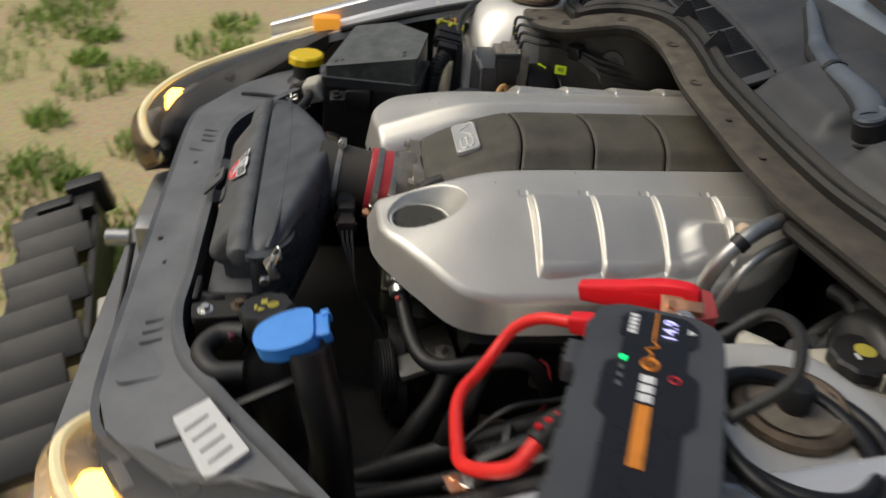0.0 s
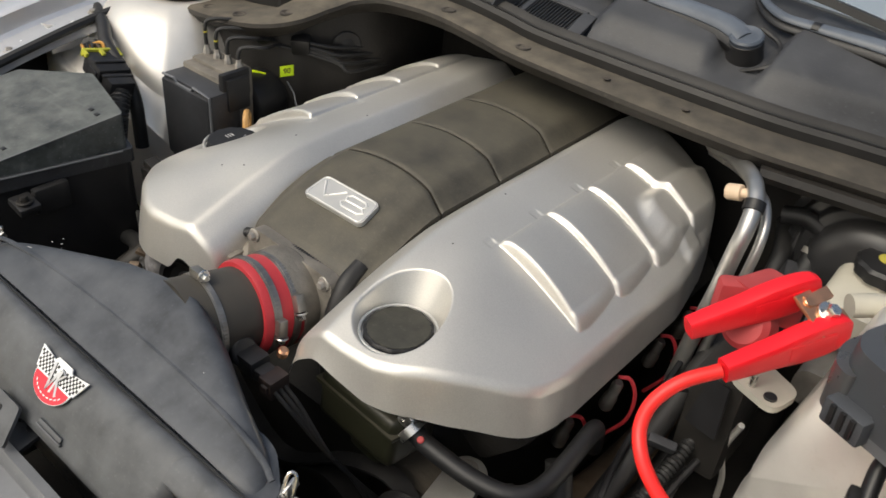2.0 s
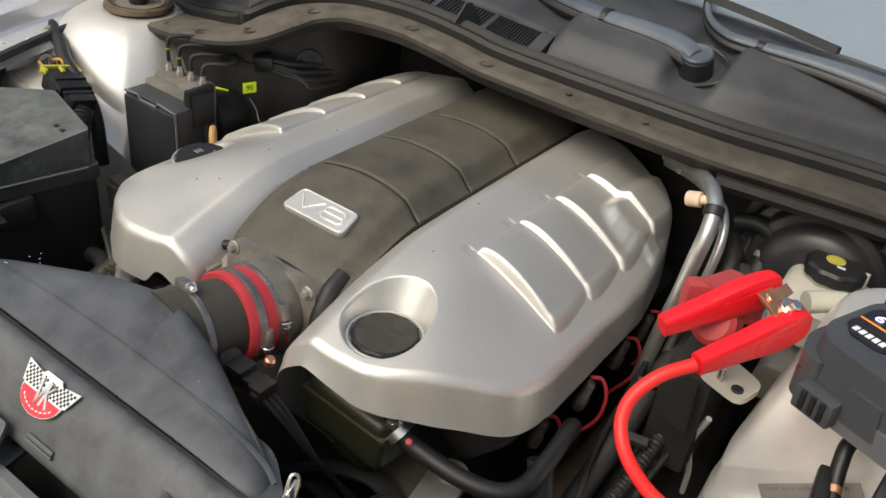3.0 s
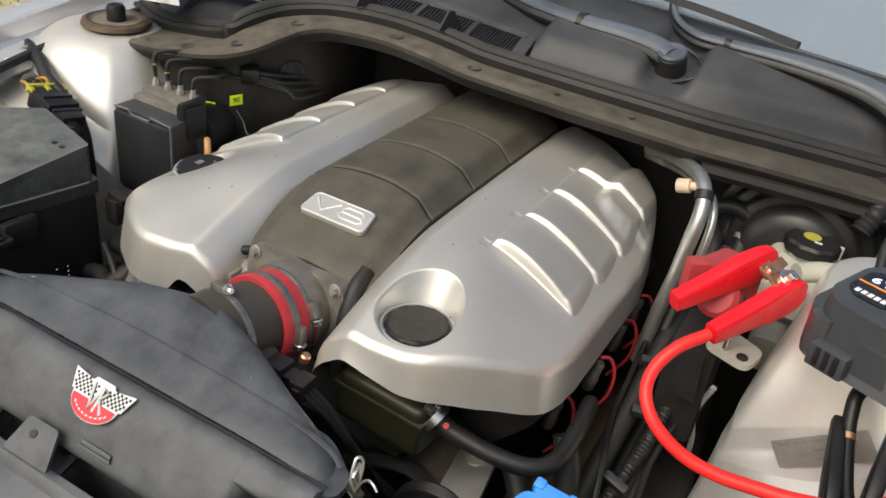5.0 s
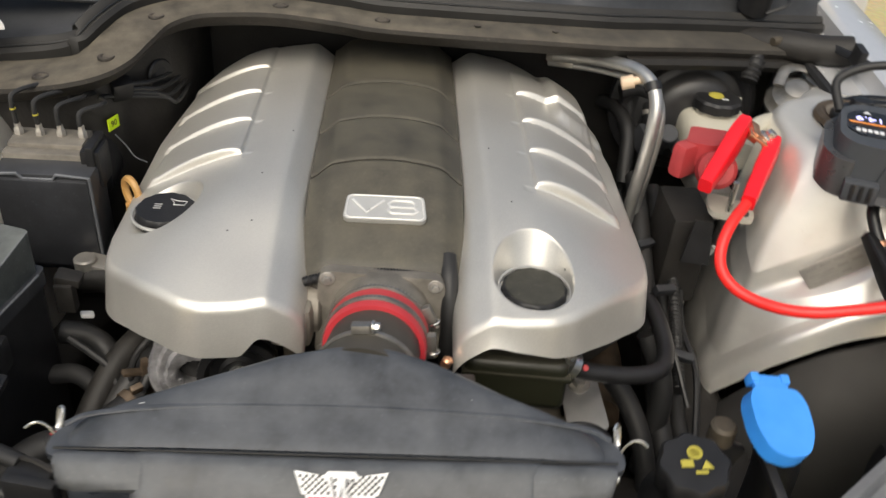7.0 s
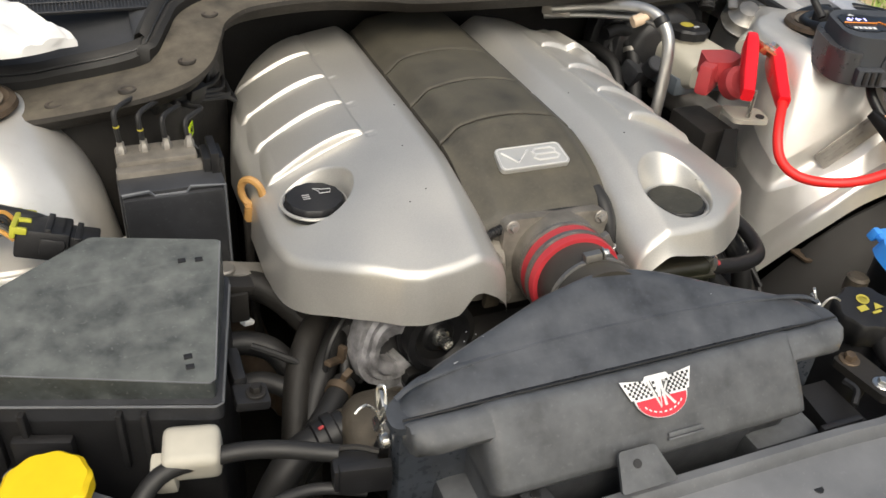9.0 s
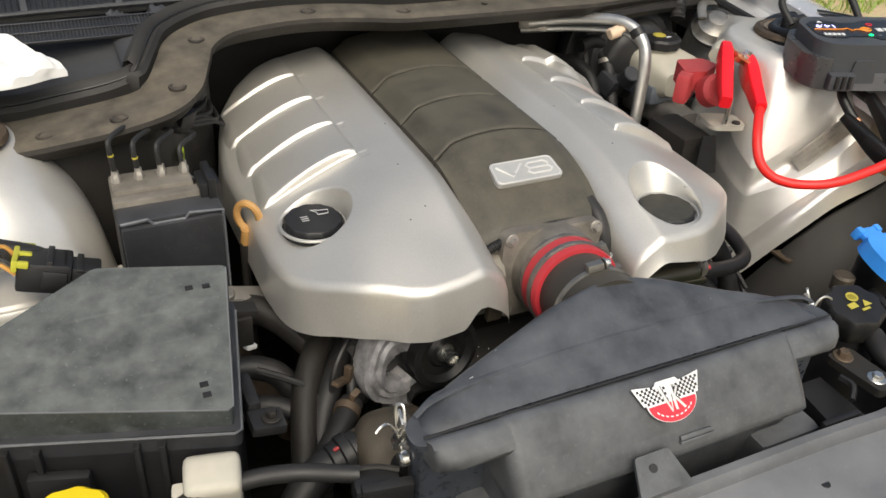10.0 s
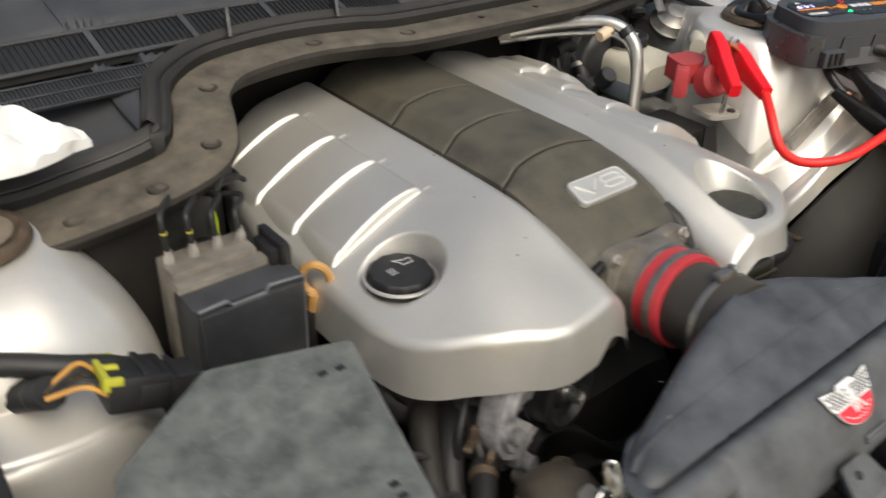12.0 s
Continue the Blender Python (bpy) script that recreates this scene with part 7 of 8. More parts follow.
    for k, (dx, r) in enumerate(((0.0, 0.015), (0.034, 0.012), (0.018, 0.013))):
        part("loom_run", tube([(0.392 + dx, 0.33, 0.73 - 0.02 * k), (0.388 + dx, 0.24, 0.70 - 0.02 * k), (0.385 + dx, 0.16, 0.66 - 0.03 * k), (0.38 + dx, 0.04, 0.61 - 0.03 * k), (0.378 + dx, -0.08, 0.56 - 0.02 * k), (0.385 + dx, -0.20, 0.52)], r, 12), RUBBER, loom)
    part("corrugated_run", tube([(0.435, 0.26, 0.70), (0.428, 0.17, 0.665), (0.420, 0.08, 0.63), (0.405, -0.02, 0.60)], 0.0085, 10, 6, 0.0012, 0.006), RUBBER, loom)
    part("thin_cable", tube([(0.362, 0.30, 0.72), (0.366, 0.20, 0.69), (0.372, 0.10, 0.655), (0.39, 0.02, 0.655), (0.41, -0.05, 0.60)], 0.004, 8), BLACK, loom)
    part("thin_cable", tube([(0.45, 0.20, 0.66), (0.435, 0.10, 0.62), (0.44, 0.02, 0.60), (0.43, -0.06, 0.55)], 0.005, 8), BLACK, loom)
    for x, y, z, a in ((0.405, 0.12, 0.665, 20), (0.412, 0.02, 0.628, -15), (0.385, 0.19, 0.695, 35)):
        part("loom_clip", cbox(0.034, 0.012, 0.014, at(x, y, z, 20, 8, a), 0.003), GREY_BLACK, loom)
    heat = thing("heater_hoses", (0.40, 0.42, 0.6), "black heater hoses and pipes at the bulkhead", "hoses")
    part("hose_run", tube([(0.40, 0.50, 0.80), (0.415, 0.46, 0.815), (0.425, 0.42, 0.80), (0.42, 0.38, 0.74), (0.40, 0.33, 0.68)], 0.013, 12), RUBBER, heat)
    part("hose_run", tube([(0.36, 0.50, 0.78), (0.375, 0.46, 0.79), (0.39, 0.41, 0.77), (0.385, 0.36, 0.70)], 0.012, 12), RUBBER, heat)
    part("valve_body", join(cbox(0.05, 0.04, 0.035, at(0.425, 0.395, 0.765, 20, 10, 20), 0.006), cyl(0.016, 0.03, at(0.44, 0.375, 0.775, 40, 0, 0))), GREY_BLACK, heat)
    part("hose_clip", lathe([(0.0133, -0.004), (0.0148, -0.004), (0.0148, 0.004), (0.0133, 0.004)], between((0.425, 0.42, 0.80), (0.423, 0.40, 0.77)), 20), CAST, heat)


power_steering()


def coolant_tank():
    ob = thing("expansion_tank", (0.30, -0.29, 0.55), "black coolant tank with yellow warning print on its cap", "tank")
    cx, cy = 0.312, -0.292
    cap = part("cap", lathe([(0.030, -0.035), (0.034, -0.03), (0.035, 0.0), (0.032, 0.004), (0.012, 0.0045), (0.002, 0.0045)], at(cx, cy, 0.765, 8, -6, 0), 64, 8, 0.05), BLACK, ob)
    top = at(cx, cy, 0.7705, 8, -6, 0) @ Matrix.Diagonal((0.66, 0.66, 1.0, 1.0))
    part("warning_disc", xf(lathe([(0.0115, 0), (0.0115, 0.0006), (0.008, 0.0006), (0.008, 0)], at(0.002, 0.014, 0), 24), top), YPRINT, cap)
    part("warning_triangle", xf(prism([(0.006, -0.014), (0.024, -0.014), (0.015, 0.0)], 0, 0.0007, 0), top), YPRINT, cap)
    part("warning_panel", xf(prism([(-0.022, -0.010), (-0.004, -0.010), (-0.004, 0.002), (-0.022, 0.002)], 0, 0.0007, 0), top), YPRINT, cap)
    part("warning_bar", xf(prism([(-0.004, -0.022), (0.014, -0.022), (0.014, -0.017), (-0.004, -0.017)], 0, 0.0007, 0), top), YPRINT, cap)
    part("neck", lathe([(0.045, -0.20), (0.045, -0.07), (0.030, -0.05), (0.028, -0.02)], at(cx, cy, 0.765, 8, -6, 0), 28), BLACK, ob)
    part("overflow_hose", tube([(0.325, -0.318, 0.735), (0.318, -0.352, 0.728), (0.345, -0.372, 0.722), (0.380, -0.352, 0.720), (0.385, -0.315, 0.722)], 0.014, 14), RUBBER, ob)
    part("hose_plug", join(cbox(0.010, 0.008, 0.008, at(0.338, -0.335, 0.742, 0, 20, 30), 0.002)), mat("dark_red_plug", (0.10, 0.02, 0.04), 0.5), ob)
    br = thing("radiator_bracket", (0.262, -0.36, 0.66), "grimy steel radiator bracket with two bolts", "bracket")
    part("plate", prism(arc_poly([(0.246, -0.322), (0.284, -0.322), (0.290, -0.392), (0.256, -0.396)], 0.008), 0.722, 0.732, 0.002), GRIME, br)
    part("bracket_bolt", bolt(0.007, 0.010, at(0.263, -0.332, 0.731)), RUST, br)
    part("bracket_bolt", bolt(0.0065, 0.008, at(0.270, -0.376, 0.731)), STEEL, br)
    part("stay_clip", join(tube([(0.225, -0.385, 0.722), (0.238, -0.372, 0.728), (0.236, -0.355, 0.728)], 0.004, 6), box(0.17, 0.225, -0.402, -0.394, 0.70, 0.718, 0.003)), BLACK, br)
    part("air_seal", prism([(0.19, -0.40), (0.24, -0.40), (0.24, -0.33), (0.20, -0.33)], 0.60, 0.705, 0.006), BLACK, br)


coolant_tank()


def washer_cap():
    ob = thing("washer_cap", (0.405, -0.245, 0.70), "bright blue flip cap of the washer bottle", "cap")
    m = at(0.400, -0.256, 0.794, 18, 6, 2) @ Matrix.Diagonal((0.94, 0.80, 1.0, 1.0))
    poly = [(-0.026, 0.040), (-0.034, 0.020), (-0.033, -0.020), (-0.022, -0.050), (0.0, -0.058), (0.022, -0.050), (0.034, -0.020), (0.034, 0.020), (0.026, 0.040)]
    part("flap", xf(prism(arc_poly(poly, 0.014, 4), -0.011, 0.009, 0.006, 4, top=0.97), m), BLUE, ob)
    part("flap_tab", xf(join(box(-0.020, 0.020, 0.036, 0.060, -0.004, 0.004, 0.003), box(-0.023, -0.012, 0.048, 0.062, -0.010, 0.006, 0.003), box(0.012, 0.023, 0.048, 0.062, -0.010, 0.006, 0.003)), m), BLUE, ob)
    part("neck", tube([(0.415, -0.235, 0.785), (0.43, -0.225, 0.74), (0.45, -0.21, 0.66), (0.46, -0.20, 0.50)], 0.026, 18), BLACK, ob)
    part("neck_plug", lathe([(0.012, 0), (0.014, 0.002), (0.014, 0.022), (0.011, 0.025)], at(0.362, -0.232, 0.735), 16), CAST_BROWN, ob)
    part("neck_bracket", join(cbox(0.03, 0.012, 0.05, at(0.375, -0.225, 0.70, 0, 20, 0), 0.004), cbox(0.012, 0.09, 0.010, at(0.415, -0.285, 0.715, 20, 0, 10), 0.003)), BLACK, ob)


washer_cap()


# ---- driver side rear: brake reservoir, pipes, terminal ----
def brake_reservoir():
    ob = thing("brake_booster", (0.50, 0.44, 0.60), "black brake servo drum at the bulkhead", "brake servo")
    m = at(0.490, 0.430, 0.795, -90, 0, 0)
    part("drum", lathe([(0.03, -0.034), (0.052, -0.032), (0.068, -0.026), (0.074, -0.018), (0.076, -0.006), (0.080, -0.002), (0.088, -0.001), (0.092, 0.002), (0.094, 0.010), (0.098, 0.013), (0.106, 0.014), (0.110, 0.018), (0.112, 0.034), (0.118, 0.05), (0.116, 0.075), (0.10, 0.10)], m, 64), SERVO, ob)
    part("rim", lathe([(0.115, 0.034), (0.124, 0.038), (0.124, 0.048), (0.115, 0.052)], m, 64), SERVO, ob)
    res = thing("brake_reservoir", (0.515, 0.385, 0.76), "aged white brake fluid reservoir with black cap", "reservoir")
    tank = part("tank", superloft([(0.305, 0.478, 0.560, 0.765, 0.812, 4), (0.325, 0.465, 0.575, 0.755, 0.826, 4), (0.40, 0.462, 0.572, 0.752, 0.828, 4), (0.432, 0.472, 0.56, 0.757, 0.822, 4)], 32), RESERVOIR, res)
    part("neck", cyl(0.030, 0.02, at(0.515, 0.385, 0.818), 0.003), RESERVOIR, tank)
    cap = part("cap", lathe([(0.030, 0), (0.036, 0.001), (0.0365, 0.015), (0.033, 0.019), (0.01, 0.0195), (0.002, 0.0195)], at(0.515, 0.385, 0.832), 60, 10, 0.03), BLACK, res)
    part("cap_symbol", lathe([(0.012, 0.0), (0.012, 0.0008)], at(0.512, 0.388, 0.8513), 24), YPRINT, cap)
    part("cap_bar", cbox(0.010, 0.004, 0.0008, at(0.522, 0.374, 0.8518), 0), PRINT, cap)
    part("level_tab", cbox(0.014, 0.004, 0.022, at(0.548, 0.392, 0.838), 0.001), RESERVOIR, tank)
    part("lower_cylinder", superloft([(0.26, 0.485, 0.535, 0.70, 0.75, 3), (0.42, 0.48, 0.54, 0.695, 0.755, 3)], 24), CAST, res)
    part("lower_band", box(0.461, 0.576, 0.318, 0.434, 0.746, 0.782, 0.008), mat("grey_blue_reservoir", (0.13, 0.15, 0.17), 0.5, 0, 0.2, 20), tank)
    hose = thing("vacuum_hose", (0.44, 0.42, 0.78), "black vacuum hose with steel clip", "hose")
    part("hose_run", tube([(0.37, 0.43, 0.83), (0.40, 0.435, 0.835), (0.432, 0.435, 0.822), (0.455, 0.43, 0.80)], 0.012, 14), RUBBER, hose)
    part("hose_clip", lathe([(0.0125, -0.005), (0.014, -0.005), (0.014, 0.005), (0.0125, 0.005)], between((0.432, 0.435, 0.822), (0.445, 0.433, 0.811)), 24), STEEL, hose)
    white = thing("white_hose", (0.575, 0.27, 0.85), "short off-white hose behind the terminal", "hose")
    part("hose_run", tube([(0.512, 0.235, 0.868), (0.535, 0.255, 0.870), (0.565, 0.272, 0.868), (0.60, 0.285, 0.858)], 0.013, 14), RESERVOIR, white)


brake_reservoir()


def ac_pipes():
    ob = thing("air_con_pipe", (0.36, 0.30, 0.65), "bare aluminium air conditioning pipe with brass-capped port", "pipe")
    part("pipe_run", tube([(0.255, 0.430, 0.885), (0.30, 0.390, 0.900), (0.335, 0.345, 0.912), (0.358, 0.312, 0.916), (0.372, 0.286, 0.908), (0.378, 0.265, 0.888), (0.377, 0.252, 0.855), (0.373, 0.245, 0.80), (0.366, 0.238, 0.74), (0.360, 0.228, 0.66)], 0.0100, 18), ALU, ob)
    part("second_pipe", tube([(0.25, 0.448, 0.866), (0.31, 0.400, 0.880), (0.360, 0.340, 0.892), (0.380, 0.310, 0.892), (0.392, 0.286, 0.876), (0.394, 0.270, 0.84), (0.389, 0.260, 0.79), (0.381, 0.252, 0.73), (0.375, 0.242, 0.65)], 0.0060, 14), ALU, ob)
    part("service_port", lathe([(0.006, 0), (0.006, 0.012), (0.010, 0.013), (0.010, 0.029), (0.009, 0.031)], between((0.362, 0.302, 0.908), (0.329, 0.303, 0.898)), 18), PORT, ob, "pale tan service port cap")
    part("pipe_clip", lathe([(0.0102, -0.007), (0.0124, -0.006), (0.0124, 0.006), (0.0102, 0.007)], between((0.3735, 0.282, 0.9055), (0.378, 0.265, 0.888)), 24), BLACK, ob)
    part("pipe_flange", join(cbox(0.05, 0.02, 0.03, at(0.268, 0.438, 0.884, 0, 0, -38), 0.004), bolt(0.006, 0.01, at(0.262, 0.425, 0.898, 50, 0, -30))), CAST, ob)
    lab = thing("cable_bundle", (0.42, 0.43, 0.70), "black cables with a small white paper label", "cables")
    for k in range(4):
        part("cable", tube([(0.40 + 0.012 * k, 0.46, 0.83), (0.395 + 0.014 * k, 0.435, 0.78), (0.40 + 0.013 * k, 0.42, 0.70), (0.39 + 0.01 * k, 0.40, 0.58)], 0.0065, 8), RUBBER, lab)
    tag = part("paper_tag", cbox(0.038, 0.002, 0.058, at(0.422, 0.438, 0.744, 10, 8, 0), 0.0006), LABEL, lab, "white paper label, print too small to read")
    for k in range(3):
        part("print_bar", cbox(0.004, 0.001, 0.034 - 0.008 * k, at(0.414 + 0.009 * k, 0.4365, 0.747, 10, 8, 0), 0), BLACKPRINT, tag)


ac_pipes()


def regulator():
    ob = thing("fuel_regulator", (0.615, 0.36, 0.82), "round zinc-plated pressure regulator with bracket", "regulator")
    part("drum", lathe([(0.020, -0.03), (0.038, -0.024), (0.043, -0.018), (0.043, -0.012), (0.038, -0.008), (0.034, 0.004), (0.024, 0.010), (0.018, 0.018), (0.008, 0.020)], at(0.631, 0.376, 0.864, 24, -14, 0), 40), BAND, ob)
    part("bracket", tube([(0.604, 0.385, 0.876), (0.622, 0.412, 0.892), (0.655, 0.418, 0.892), (0.682, 0.400, 0.87)], 0.009, 8, 5, flat=0.35), BAND, ob)
    part("hose", tube([(0.565, 0.41, 0.87), (0.575, 0.43, 0.90), (0.56, 0.455, 0.905), (0.53, 0.47, 0.885)], 0.014, 12, 6, 0.0015, 0.008), RUBBER, ob)
    part("pipe", tube([(0.625, 0.335, 0.86), (0.655, 0.315, 0.872), (0.69, 0.32, 0.875)], 0.011, 12), GRIME, ob)
    part("valve_stub", lathe([(0.010, 0), (0.010, 0.02), (0.006, 0.024)], at(0.640, 0.352, 0.850, 60, 0, 20), 16), STEEL, ob)
    top = thing("wing_sealing_foam", (0.66, 0.47, 0.9), "black foam and ducting at the wing top", "trim")
    part("duct", tube([(0.56, 0.50, 0.90), (0.62, 0.46, 0.915), (0.68, 0.43, 0.92), (0.72, 0.42, 0.925)], 0.024, 14), GRIME, top)
    part("rod", tube([(0.60, 0.442, 0.925), (0.64, 0.455, 0.928), (0.685, 0.452, 0.925)], 0.007, 10), CAST_BROWN, top)
    part("hinge", join(cbox(0.03, 0.09, 0.012, at(0.705, 0.395, 0.928, 0, 20, 20), 0.003), cbox(0.012, 0.03, 0.03, at(0.70, 0.36, 0.94, 10, 0, 0), 0.003)), BLACK, top)


regulator()


def terminal():
    ob = thing("jump_terminal", (0.46, 0.19, 0.70), "faded red cover of the remote battery terminal", "terminal")
    part("cover", join(prism(arc_poly([(0.405, 0.185), (0.425, 0.235), (0.475, 0.225), (0.480, 0.195), (0.44, 0.175)], 0.008), 0.838, 0.871, 0.008, 3), xf(box(-0.030, 0.030, -0.012, 0.012, -0.03, 0.02, 0.008), at(0.418, 0.192, 0.850, 0, 0, 35))), RED_DULL, ob)
    part("boot", lathe([(0.022, 0), (0.026, 0.004), (0.026, 0.028), (0.02, 0.034), (0.006, 0.035)], at(0.446, 0.168, 0.838, 60, 0, -10), 28), RED_DULL, ob)
    part("bracket", prism(arc_poly([(0.445, 0.137), (0.502, 0.118), (0.514, 0.165), (0.455, 0.192)], 0.016), 0.782, 0.790, 0.002), WHITE, ob)
    part("bracket_hole", cyl(0.007, 0.003, at(0.492, 0.135, 0.7895), 0.0005, 16), BLACKPRINT, ob)
    part("stud", lathe([(0.004, 0), (0.004, 0.05)], at(0.470, 0.138, 0.788), 12), STEEL, ob)
    part("relay_box", box(0.405, 0.465, 0.15, 0.25, 0.62, 0.765, 0.008), GRIME, ob)
    part("clear_tab", xf(prism([(-0.02, -0.03), (0.02, -0.03), (0.012, 0.035), (-0.012, 0.035)], 0, 0.004, 0.001), at(0.44, 0.132, 0.74, 80, 0, -10)), BLACK, ob)


terminal()


def spring_clamp(name, label, arm_a, arm_b, plastic, metal, joint, slim=1.0):
    """A battery clamp: two flat moulded handles, each from its jaw end to its toe, riveted at a copper jaw."""
    ob = thing(name, (joint[0], joint[1], joint[2] - 0.06), label, "clamp")
    for head, toe in (arm_a, arm_b):
        m = between(head, toe)
        L = (Vector(toe) - Vector(head)).length
        side = (m.to_3x3().inverted() @ Vector((0, 0, 1)))
        turn = Matrix.Rotation(math.atan2(side.y, side.x), 4, "Z")
        prof = [(0.0, 0.012, 0.007), (0.06, 0.018, 0.009), (0.20, 0.021, 0.0105), (0.40, 0.020, 0.011), (0.60, 0.016, 0.0105), (0.85, 0.013, 0.010), (1.0, 0.011, 0.009)]
        verts, faces, seg = [], [], 16
        for f, w, h in spline(prof, 3):
            w, h = w * slim, h * slim
            for k in range(seg):
                a = 2 * math.pi * (k + 0.5) / seg
                c, s = math.cos(a), math.sin(a)
                verts.append((w * math.copysign(abs(c) ** 0.4, c), h * math.copysign(abs(s) ** 0.4, s), f * L))
        rows = len(verts) // seg
        for i in range(rows - 1):
            faces += [(i * seg + k, i * seg + (k + 1) % seg, (i + 1) * seg + (k + 1) % seg, (i + 1) * seg + k) for k in range(seg)]
        faces += [tuple(range(seg))[::-1], tuple(range(len(verts) - seg, len(verts)))]
        handle = part("handle", xf(bm_data(verts, faces), m @ turn), plastic, ob, "", 30)
        part("grip_panel", xf(box(-0.010 * slim, 0.010 * slim, -0.0115 * slim, 0.0115 * slim, L * 0.15, L * 0.52, 0.002), m @ turn), plastic, handle)
    heads = Vector(arm_a[0]), Vector(arm_b[0])
    mid = (heads[0] + heads[1]) / 2
    across = (heads[1] - heads[0])
    frame_m = Matrix.Translation(Vector(joint)) @ across.to_track_quat("X", "Z").to_matrix().to_4x4()
    w = across.length / 2
    jaw = part("jaw", join(xf(box(-w * 0.95, w * 0.95, -0.012, 0.012, -0.002, 0.002, 0.001), frame_m), xf(box(-w * 0.8, -w * 0.25, -0.004, 0.034, -0.010, 0.004, 0.002), frame_m), xf(box(w * 0.25, w * 0.8, -0.004, 0.034, -0.010, 0.004, 0.002), frame_m)), metal, ob, "copper jaw")
    part("jaw_bolt", xf(bolt(0.0075, 0.012, at(w * 0.25, 0.012, 0.002)), frame_m), STEEL, jaw)
    part("jaw_rivet", xf(cyl(0.0055, 0.004, at(-w * 0.5, -0.002, 0.001), 0.001, 14), frame_m), BRASS, jaw)
    return ob


spring_clamp("red_battery_clamp", "bright red jump lead clamp gripping the terminal", ((0.483, 0.193, 0.901), (0.405, 0.085, 0.860)), ((0.525, 0.182, 0.878), (0.456, 0.062, 0.852)), RED, BRASS, (0.497, 0.158, 0.892))


def red_lead():
    ob = thing("red_jump_lead", (0.42, -0.05, 0.75), "thick red rubber jump lead looping to the starter pack", "cable")
    part("lead", tube([(0.455, 0.062, 0.851), (0.431, 0.035, 0.838), (0.417, 0.013, 0.817), (0.417, -0.003, 0.796), (0.430, -0.019, 0.781), (0.452, -0.037, 0.775), (0.482, -0.058, 0.778), (0.515, -0.070, 0.784), (0.552, -0.076, 0.794), (0.593, -0.080, 0.806), (0.640, -0.083, 0.828), (0.674, -0.066, 0.855), (0.690, -0.045, 0.878), (0.680, -0.026, 0.896), (0.664, -0.004, 0.902)], 0.0073, 16), RED_CABLE, ob)
    part("lead_sleeve", tube([(0.681, -0.028, 0.895), (0.670, -0.012, 0.901), (0.655, 0.010, 0.904)], 0.0115, 12), RUBBER, ob)
    for k in range(3):
        part("sleeve_mark", cbox(0.006, 0.004, 0.004, at(0.676 - 0.007 * k, -0.026 + 0.010 * k, 0.911, 0, 0, -60), 0.001), RED, ob)


red_lead()


BUMPER = mat("jump_starter_pale_grey_rubber", (0.10, 0.105, 0.115), 0.5, 0.0, 0.15, 20, 0.2, (0.2, 0.2, 0.2), 0.1, 500)


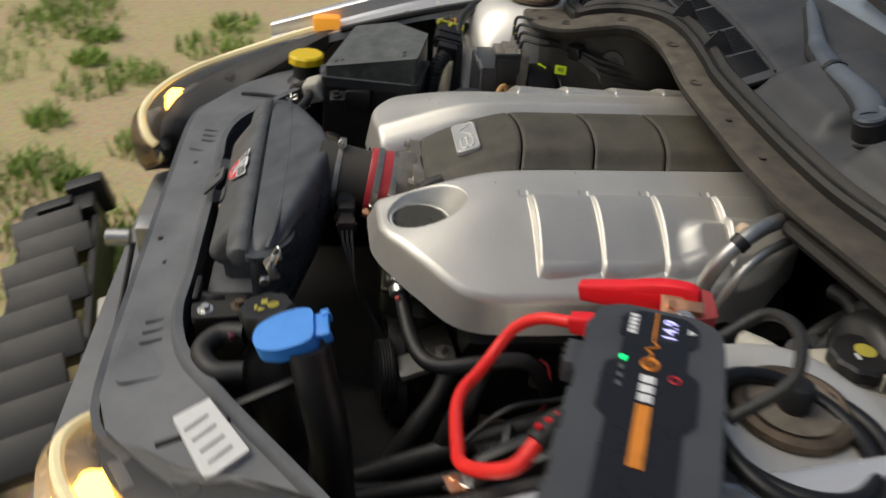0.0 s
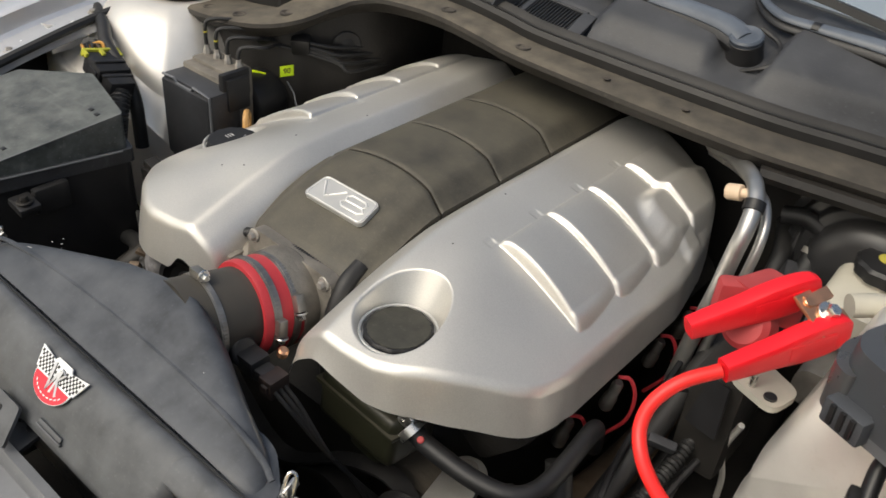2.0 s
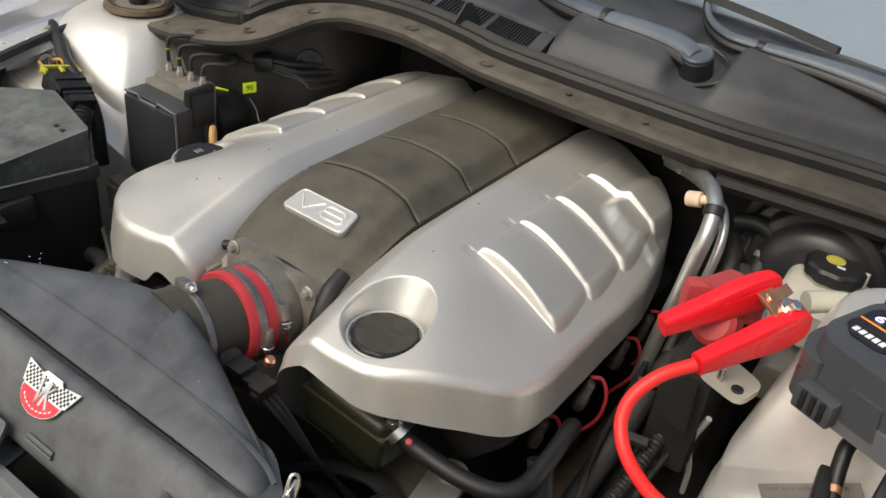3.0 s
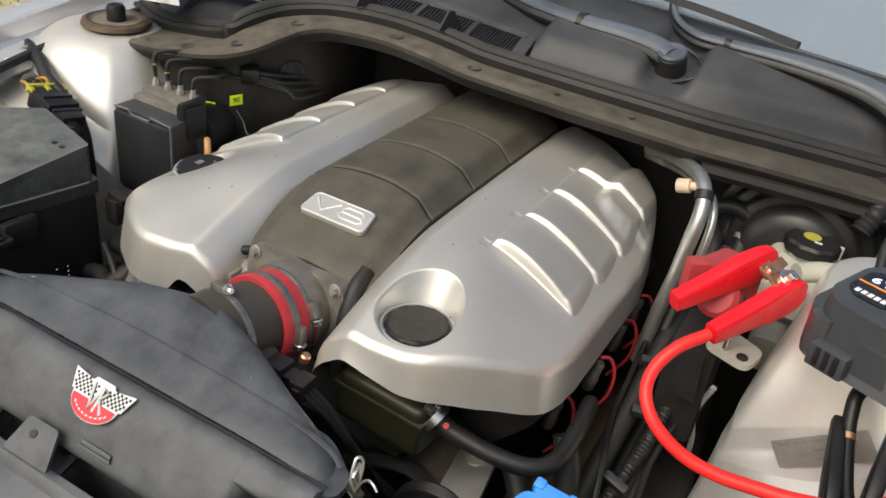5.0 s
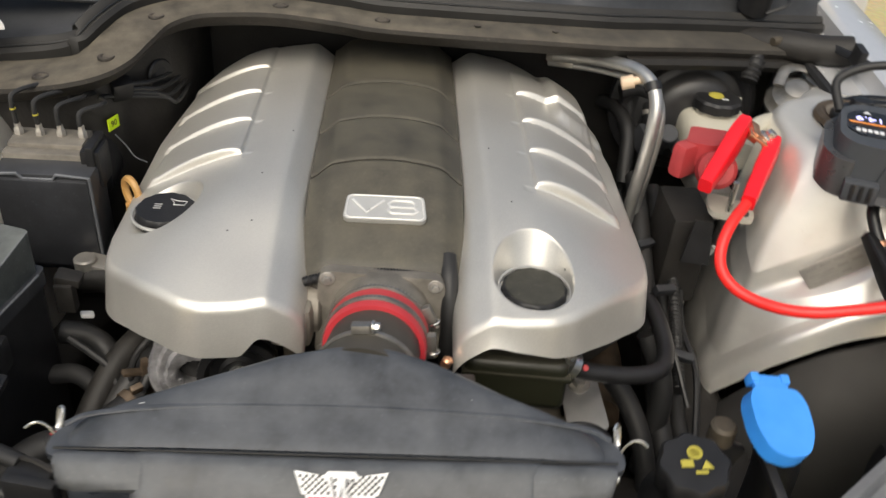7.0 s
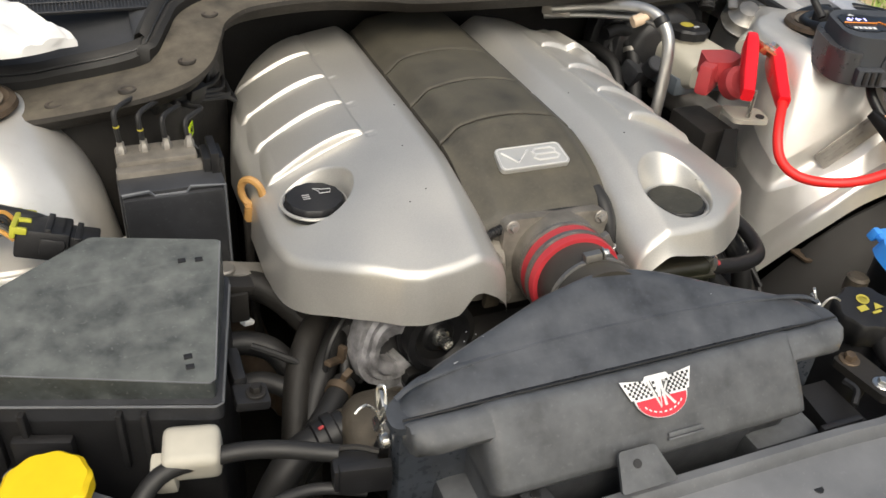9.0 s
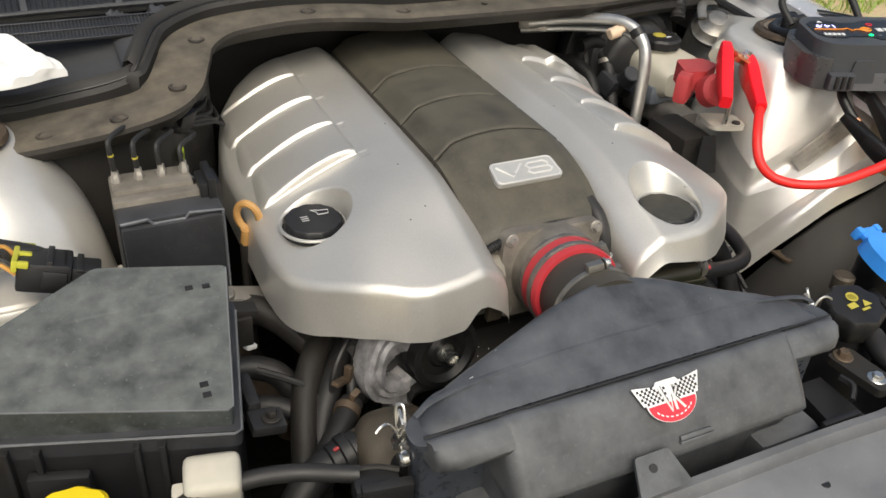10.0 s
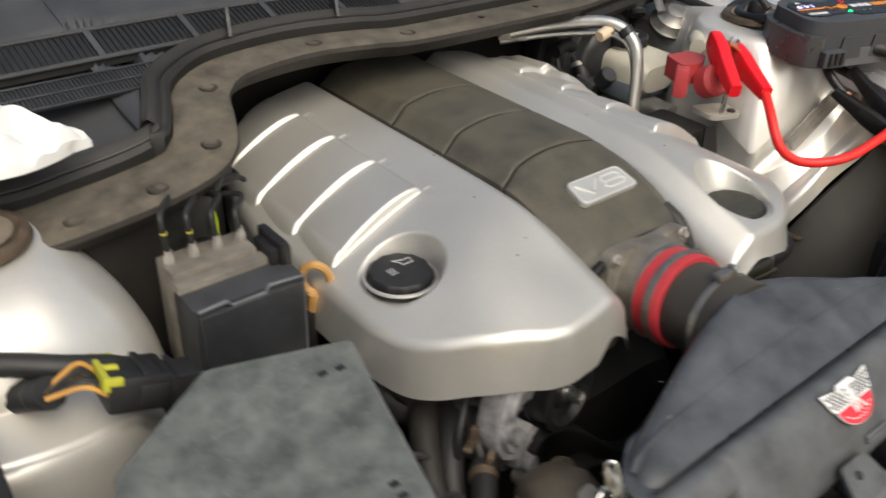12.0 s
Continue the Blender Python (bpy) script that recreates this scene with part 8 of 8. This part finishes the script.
def jump_starter():
    ob = thing("jump_starter", (0.735, 0.020, 0.87), "grey and black portable jump starter pack with lit display", "jump starter")
    m = at(0.696, 0.056, 0.921, 1, -2, -23) @ Matrix.Diagonal((1.0, 0.86, 1.0, 1.0))
    half = [(-0.150, -0.045), (-0.134, -0.072), (-0.10, -0.077), (0.10, -0.077), (0.160, -0.072), (0.178, -0.045), (0.178, 0.045), (0.160, 0.072), (0.10, 0.077), (-0.10, 0.077), (-0.134, 0.072), (-0.150, 0.045)]
    body = part("case", xf(prism(arc_poly(half, 0.02, 3), -0.036, 0.034, 0.012, 4, top=0.95), m), STARTER, ob)
    part("case_base", xf(prism(arc_poly([(x * 1.015, y * 1.02) for x, y in half], 0.02, 3), -0.038, -0.010, 0.008, 3), m), BUMPER, body)
    face = [(-0.134, -0.022), (-0.120, -0.040), (-0.092, -0.040), (-0.085, -0.034), (-0.05, -0.034), (-0.043, -0.048), (0.02, -0.048), (0.03, -0.036), (0.145, -0.036), (0.145, 0.036), (0.03, 0.036), (0.02, 0.048), (-0.043, 0.048), (-0.05, 0.034), (-0.085, 0.034), (-0.092, 0.044), (-0.120, 0.044), (-0.134, 0.030)]
    panel = part("face_plate", xf(prism(arc_poly(face, 0.006, 3), 0.030, 0.0355, 0.001), m), FACEPLATE, body, "gloss black control face")
    z = 0.0362
    part("orange_line", xf(tube([(-0.132, -0.002, z), (-0.085, -0.002, z), (-0.078, 0.004, z), (-0.072, -0.008, z), (-0.066, -0.002, z), (-0.045, -0.002, z)], 0.0012, 5, 1), m), ORANGE, panel)
    part("orange_ring", xf(tube([(-0.050 + 0.008 * math.cos(a), -0.002 + 0.008 * math.sin(a), z) for a in np.linspace(0, 6.283, 20)], 0.0016, 5, 1), m), ORANGE, panel)
    part("orange_bar", xf(cbox(0.075, 0.014, 0.0008, at(0.045, -0.002, z), 0), m), ORANGE, panel)
    for k in range(3):
        part("letter_bar", xf(cbox(0.010, 0.014, 0.0008, at(-0.028 + 0.013 * k, -0.002, z), 0.0002), m), PRINT, panel)
    for k in range(5):
        part("letter_bar", xf(cbox(0.005, 0.009, 0.0008, at(-0.122 + 0.0068 * k, -0.026, z), 0.0002), m), PRINT, panel)
    text_mesh("display_digits", "14.9", 0.020, m @ at(-0.108, 0.014, z + 0.0004, 0, 0, 180), LEDTXT, panel, 0.0003)
    part("bolt_symbol", xf(prism([(-0.116, 0.033), (-0.107, 0.033), (-0.1115, 0.041)], z - 0.0004, z + 0.0004, 0), m), PRINT, panel)
    part("power_light", xf(lathe([(0.0035, z - 0.0004), (0.0035, z + 0.0008)], at(-0.052, -0.030, 0), 14), m), LEDGREEN, panel)
    for k in range(3):
        part("light_bar", xf(cbox(0.006, 0.004, 0.0008, at(-0.038 + 0.012 * k, -0.030, z), 0), m), GREY, panel)
    part("red_symbol", xf(tube([(-0.035 + 0.005 * math.cos(a), 0.024 + 0.005 * math.sin(a), z) for a in np.linspace(0, 6.283, 14)], 0.0009, 5, 1), m), REDPRINT, panel)
    for s in (-1, 1):
        for k in range(4):
            part("side_lug", xf(prism(arc_poly([(-0.021, -0.020), (0.021, -0.020), (0.016, 0.016), (-0.016, 0.016)], 0.004), -0.003, 0.0022, 0.001), m @ at(-0.070 + 0.058 * k, s * 0.0765, -0.006, 90 if s < 0 else -90, 0, 0)), STARTER, body)
    end = [(-0.156, -0.040), (-0.140, -0.074), (-0.118, -0.080), (-0.118, 0.080), (-0.140, 0.074), (-0.156, 0.040)]
    part("end_bumper", xf(prism(arc_poly(end[::-1], 0.012, 4), -0.036, 0.012, 0.010, 3), m), SMOKED, body, "smoked clear end bumper")
    vent = part("port_cover", xf(box(-0.020, 0.020, -0.020, 0.0, -0.034, -0.008, 0.003), m @ at(-0.105, -0.074, 0)), STARTER, body, "grey louvred port cover")
    for k in range(3):
        part("louvre", xf(box(-0.0025, 0.0025, -0.004, 0.0, -0.010, 0.010, 0.001), m @ at(-0.114 + 0.010 * k, -0.0935, -0.019)), BLACK, vent)
    part("carry_loop", tube([tuple(m @ Vector(p)) for p in ((-0.14, 0.07, 0.02), (-0.15, 0.11, 0.05), (-0.10, 0.135, 0.07), (-0.04, 0.13, 0.06), (-0.02, 0.08, 0.02))], 0.006, 10), RUBBER, ob)


jump_starter()


def black_lead():
    ob = thing("black_jump_lead", (0.70, 0.18, 0.85), "coiled black rubber jump lead on the strut tower", "cable")
    ring = []
    for k in range(46):
        a = 2 * math.pi * k / 21
        r = 0.070 + 0.012 * math.sin(a * 0.7)
        ring.append((0.700 + (r + 0.012) * math.cos(a), 0.205 + r * math.sin(a), 0.892 + 0.0006 * k + 0.008 * math.sin(a * 1.3)))
    part("lead", tube(ring, 0.0085, 12, 2), LEAD_BLACK, ob)
    part("tail", tube([(0.650, 0.085, 0.880), (0.626, 0.066, 0.872), (0.611, 0.048, 0.860), (0.611, 0.030, 0.845), (0.615, 0.012, 0.831), (0.621, -0.012, 0.818), (0.628, -0.036, 0.806), (0.634, -0.052, 0.800)], 0.0075, 12), LEAD_BLACK, ob)
    part("crimp_band", lathe([(0.0077, -0.0035), (0.0086, -0.0035), (0.0086, 0.0035), (0.0077, 0.0035)], between((0.6155, 0.010, 0.8298), (0.6175, 0.002, 0.8262)), 18), BRASS, ob, "copper crimp band")


black_lead()
spring_clamp("black_battery_clamp", "black jump lead clamp resting on the wing", ((0.620, -0.070, 0.792), (0.603, 0.026, 0.836)), ((0.648, -0.066, 0.800), (0.652, 0.030, 0.862)), LEAD_BLACK, BRASS, (0.628, -0.082, 0.786), 0.72)



def plate():
    ob = thing("identity_plate", (0.575, 0.05, 0.80), "brushed metal identity plate on the silver tower", "nameplate")
    along, out = Vector((0.716, -0.15, 0.68)).normalized(), Vector((-0.10, -0.94, 0.32))
    up = out.cross(along).normalized()
    m = Matrix.Translation((0.603, 0.0465, 0.777)) @ Matrix((along, up, along.cross(up))).transposed().to_4x4()
    base = part("plate_sheet", xf(box(-0.055, 0.055, -0.016, 0.016, -0.001, 0.001, 0.0006), m), PLATE, ob)
    for r in range(3):
        for k in range(5 - r):
            part("print_bar", xf(cbox(0.014, 0.0035, 0.0006, at(-0.040 + 0.019 * k, 0.011 - 0.010 * r, 0.0013), 0), m), CAST, base)


plate()
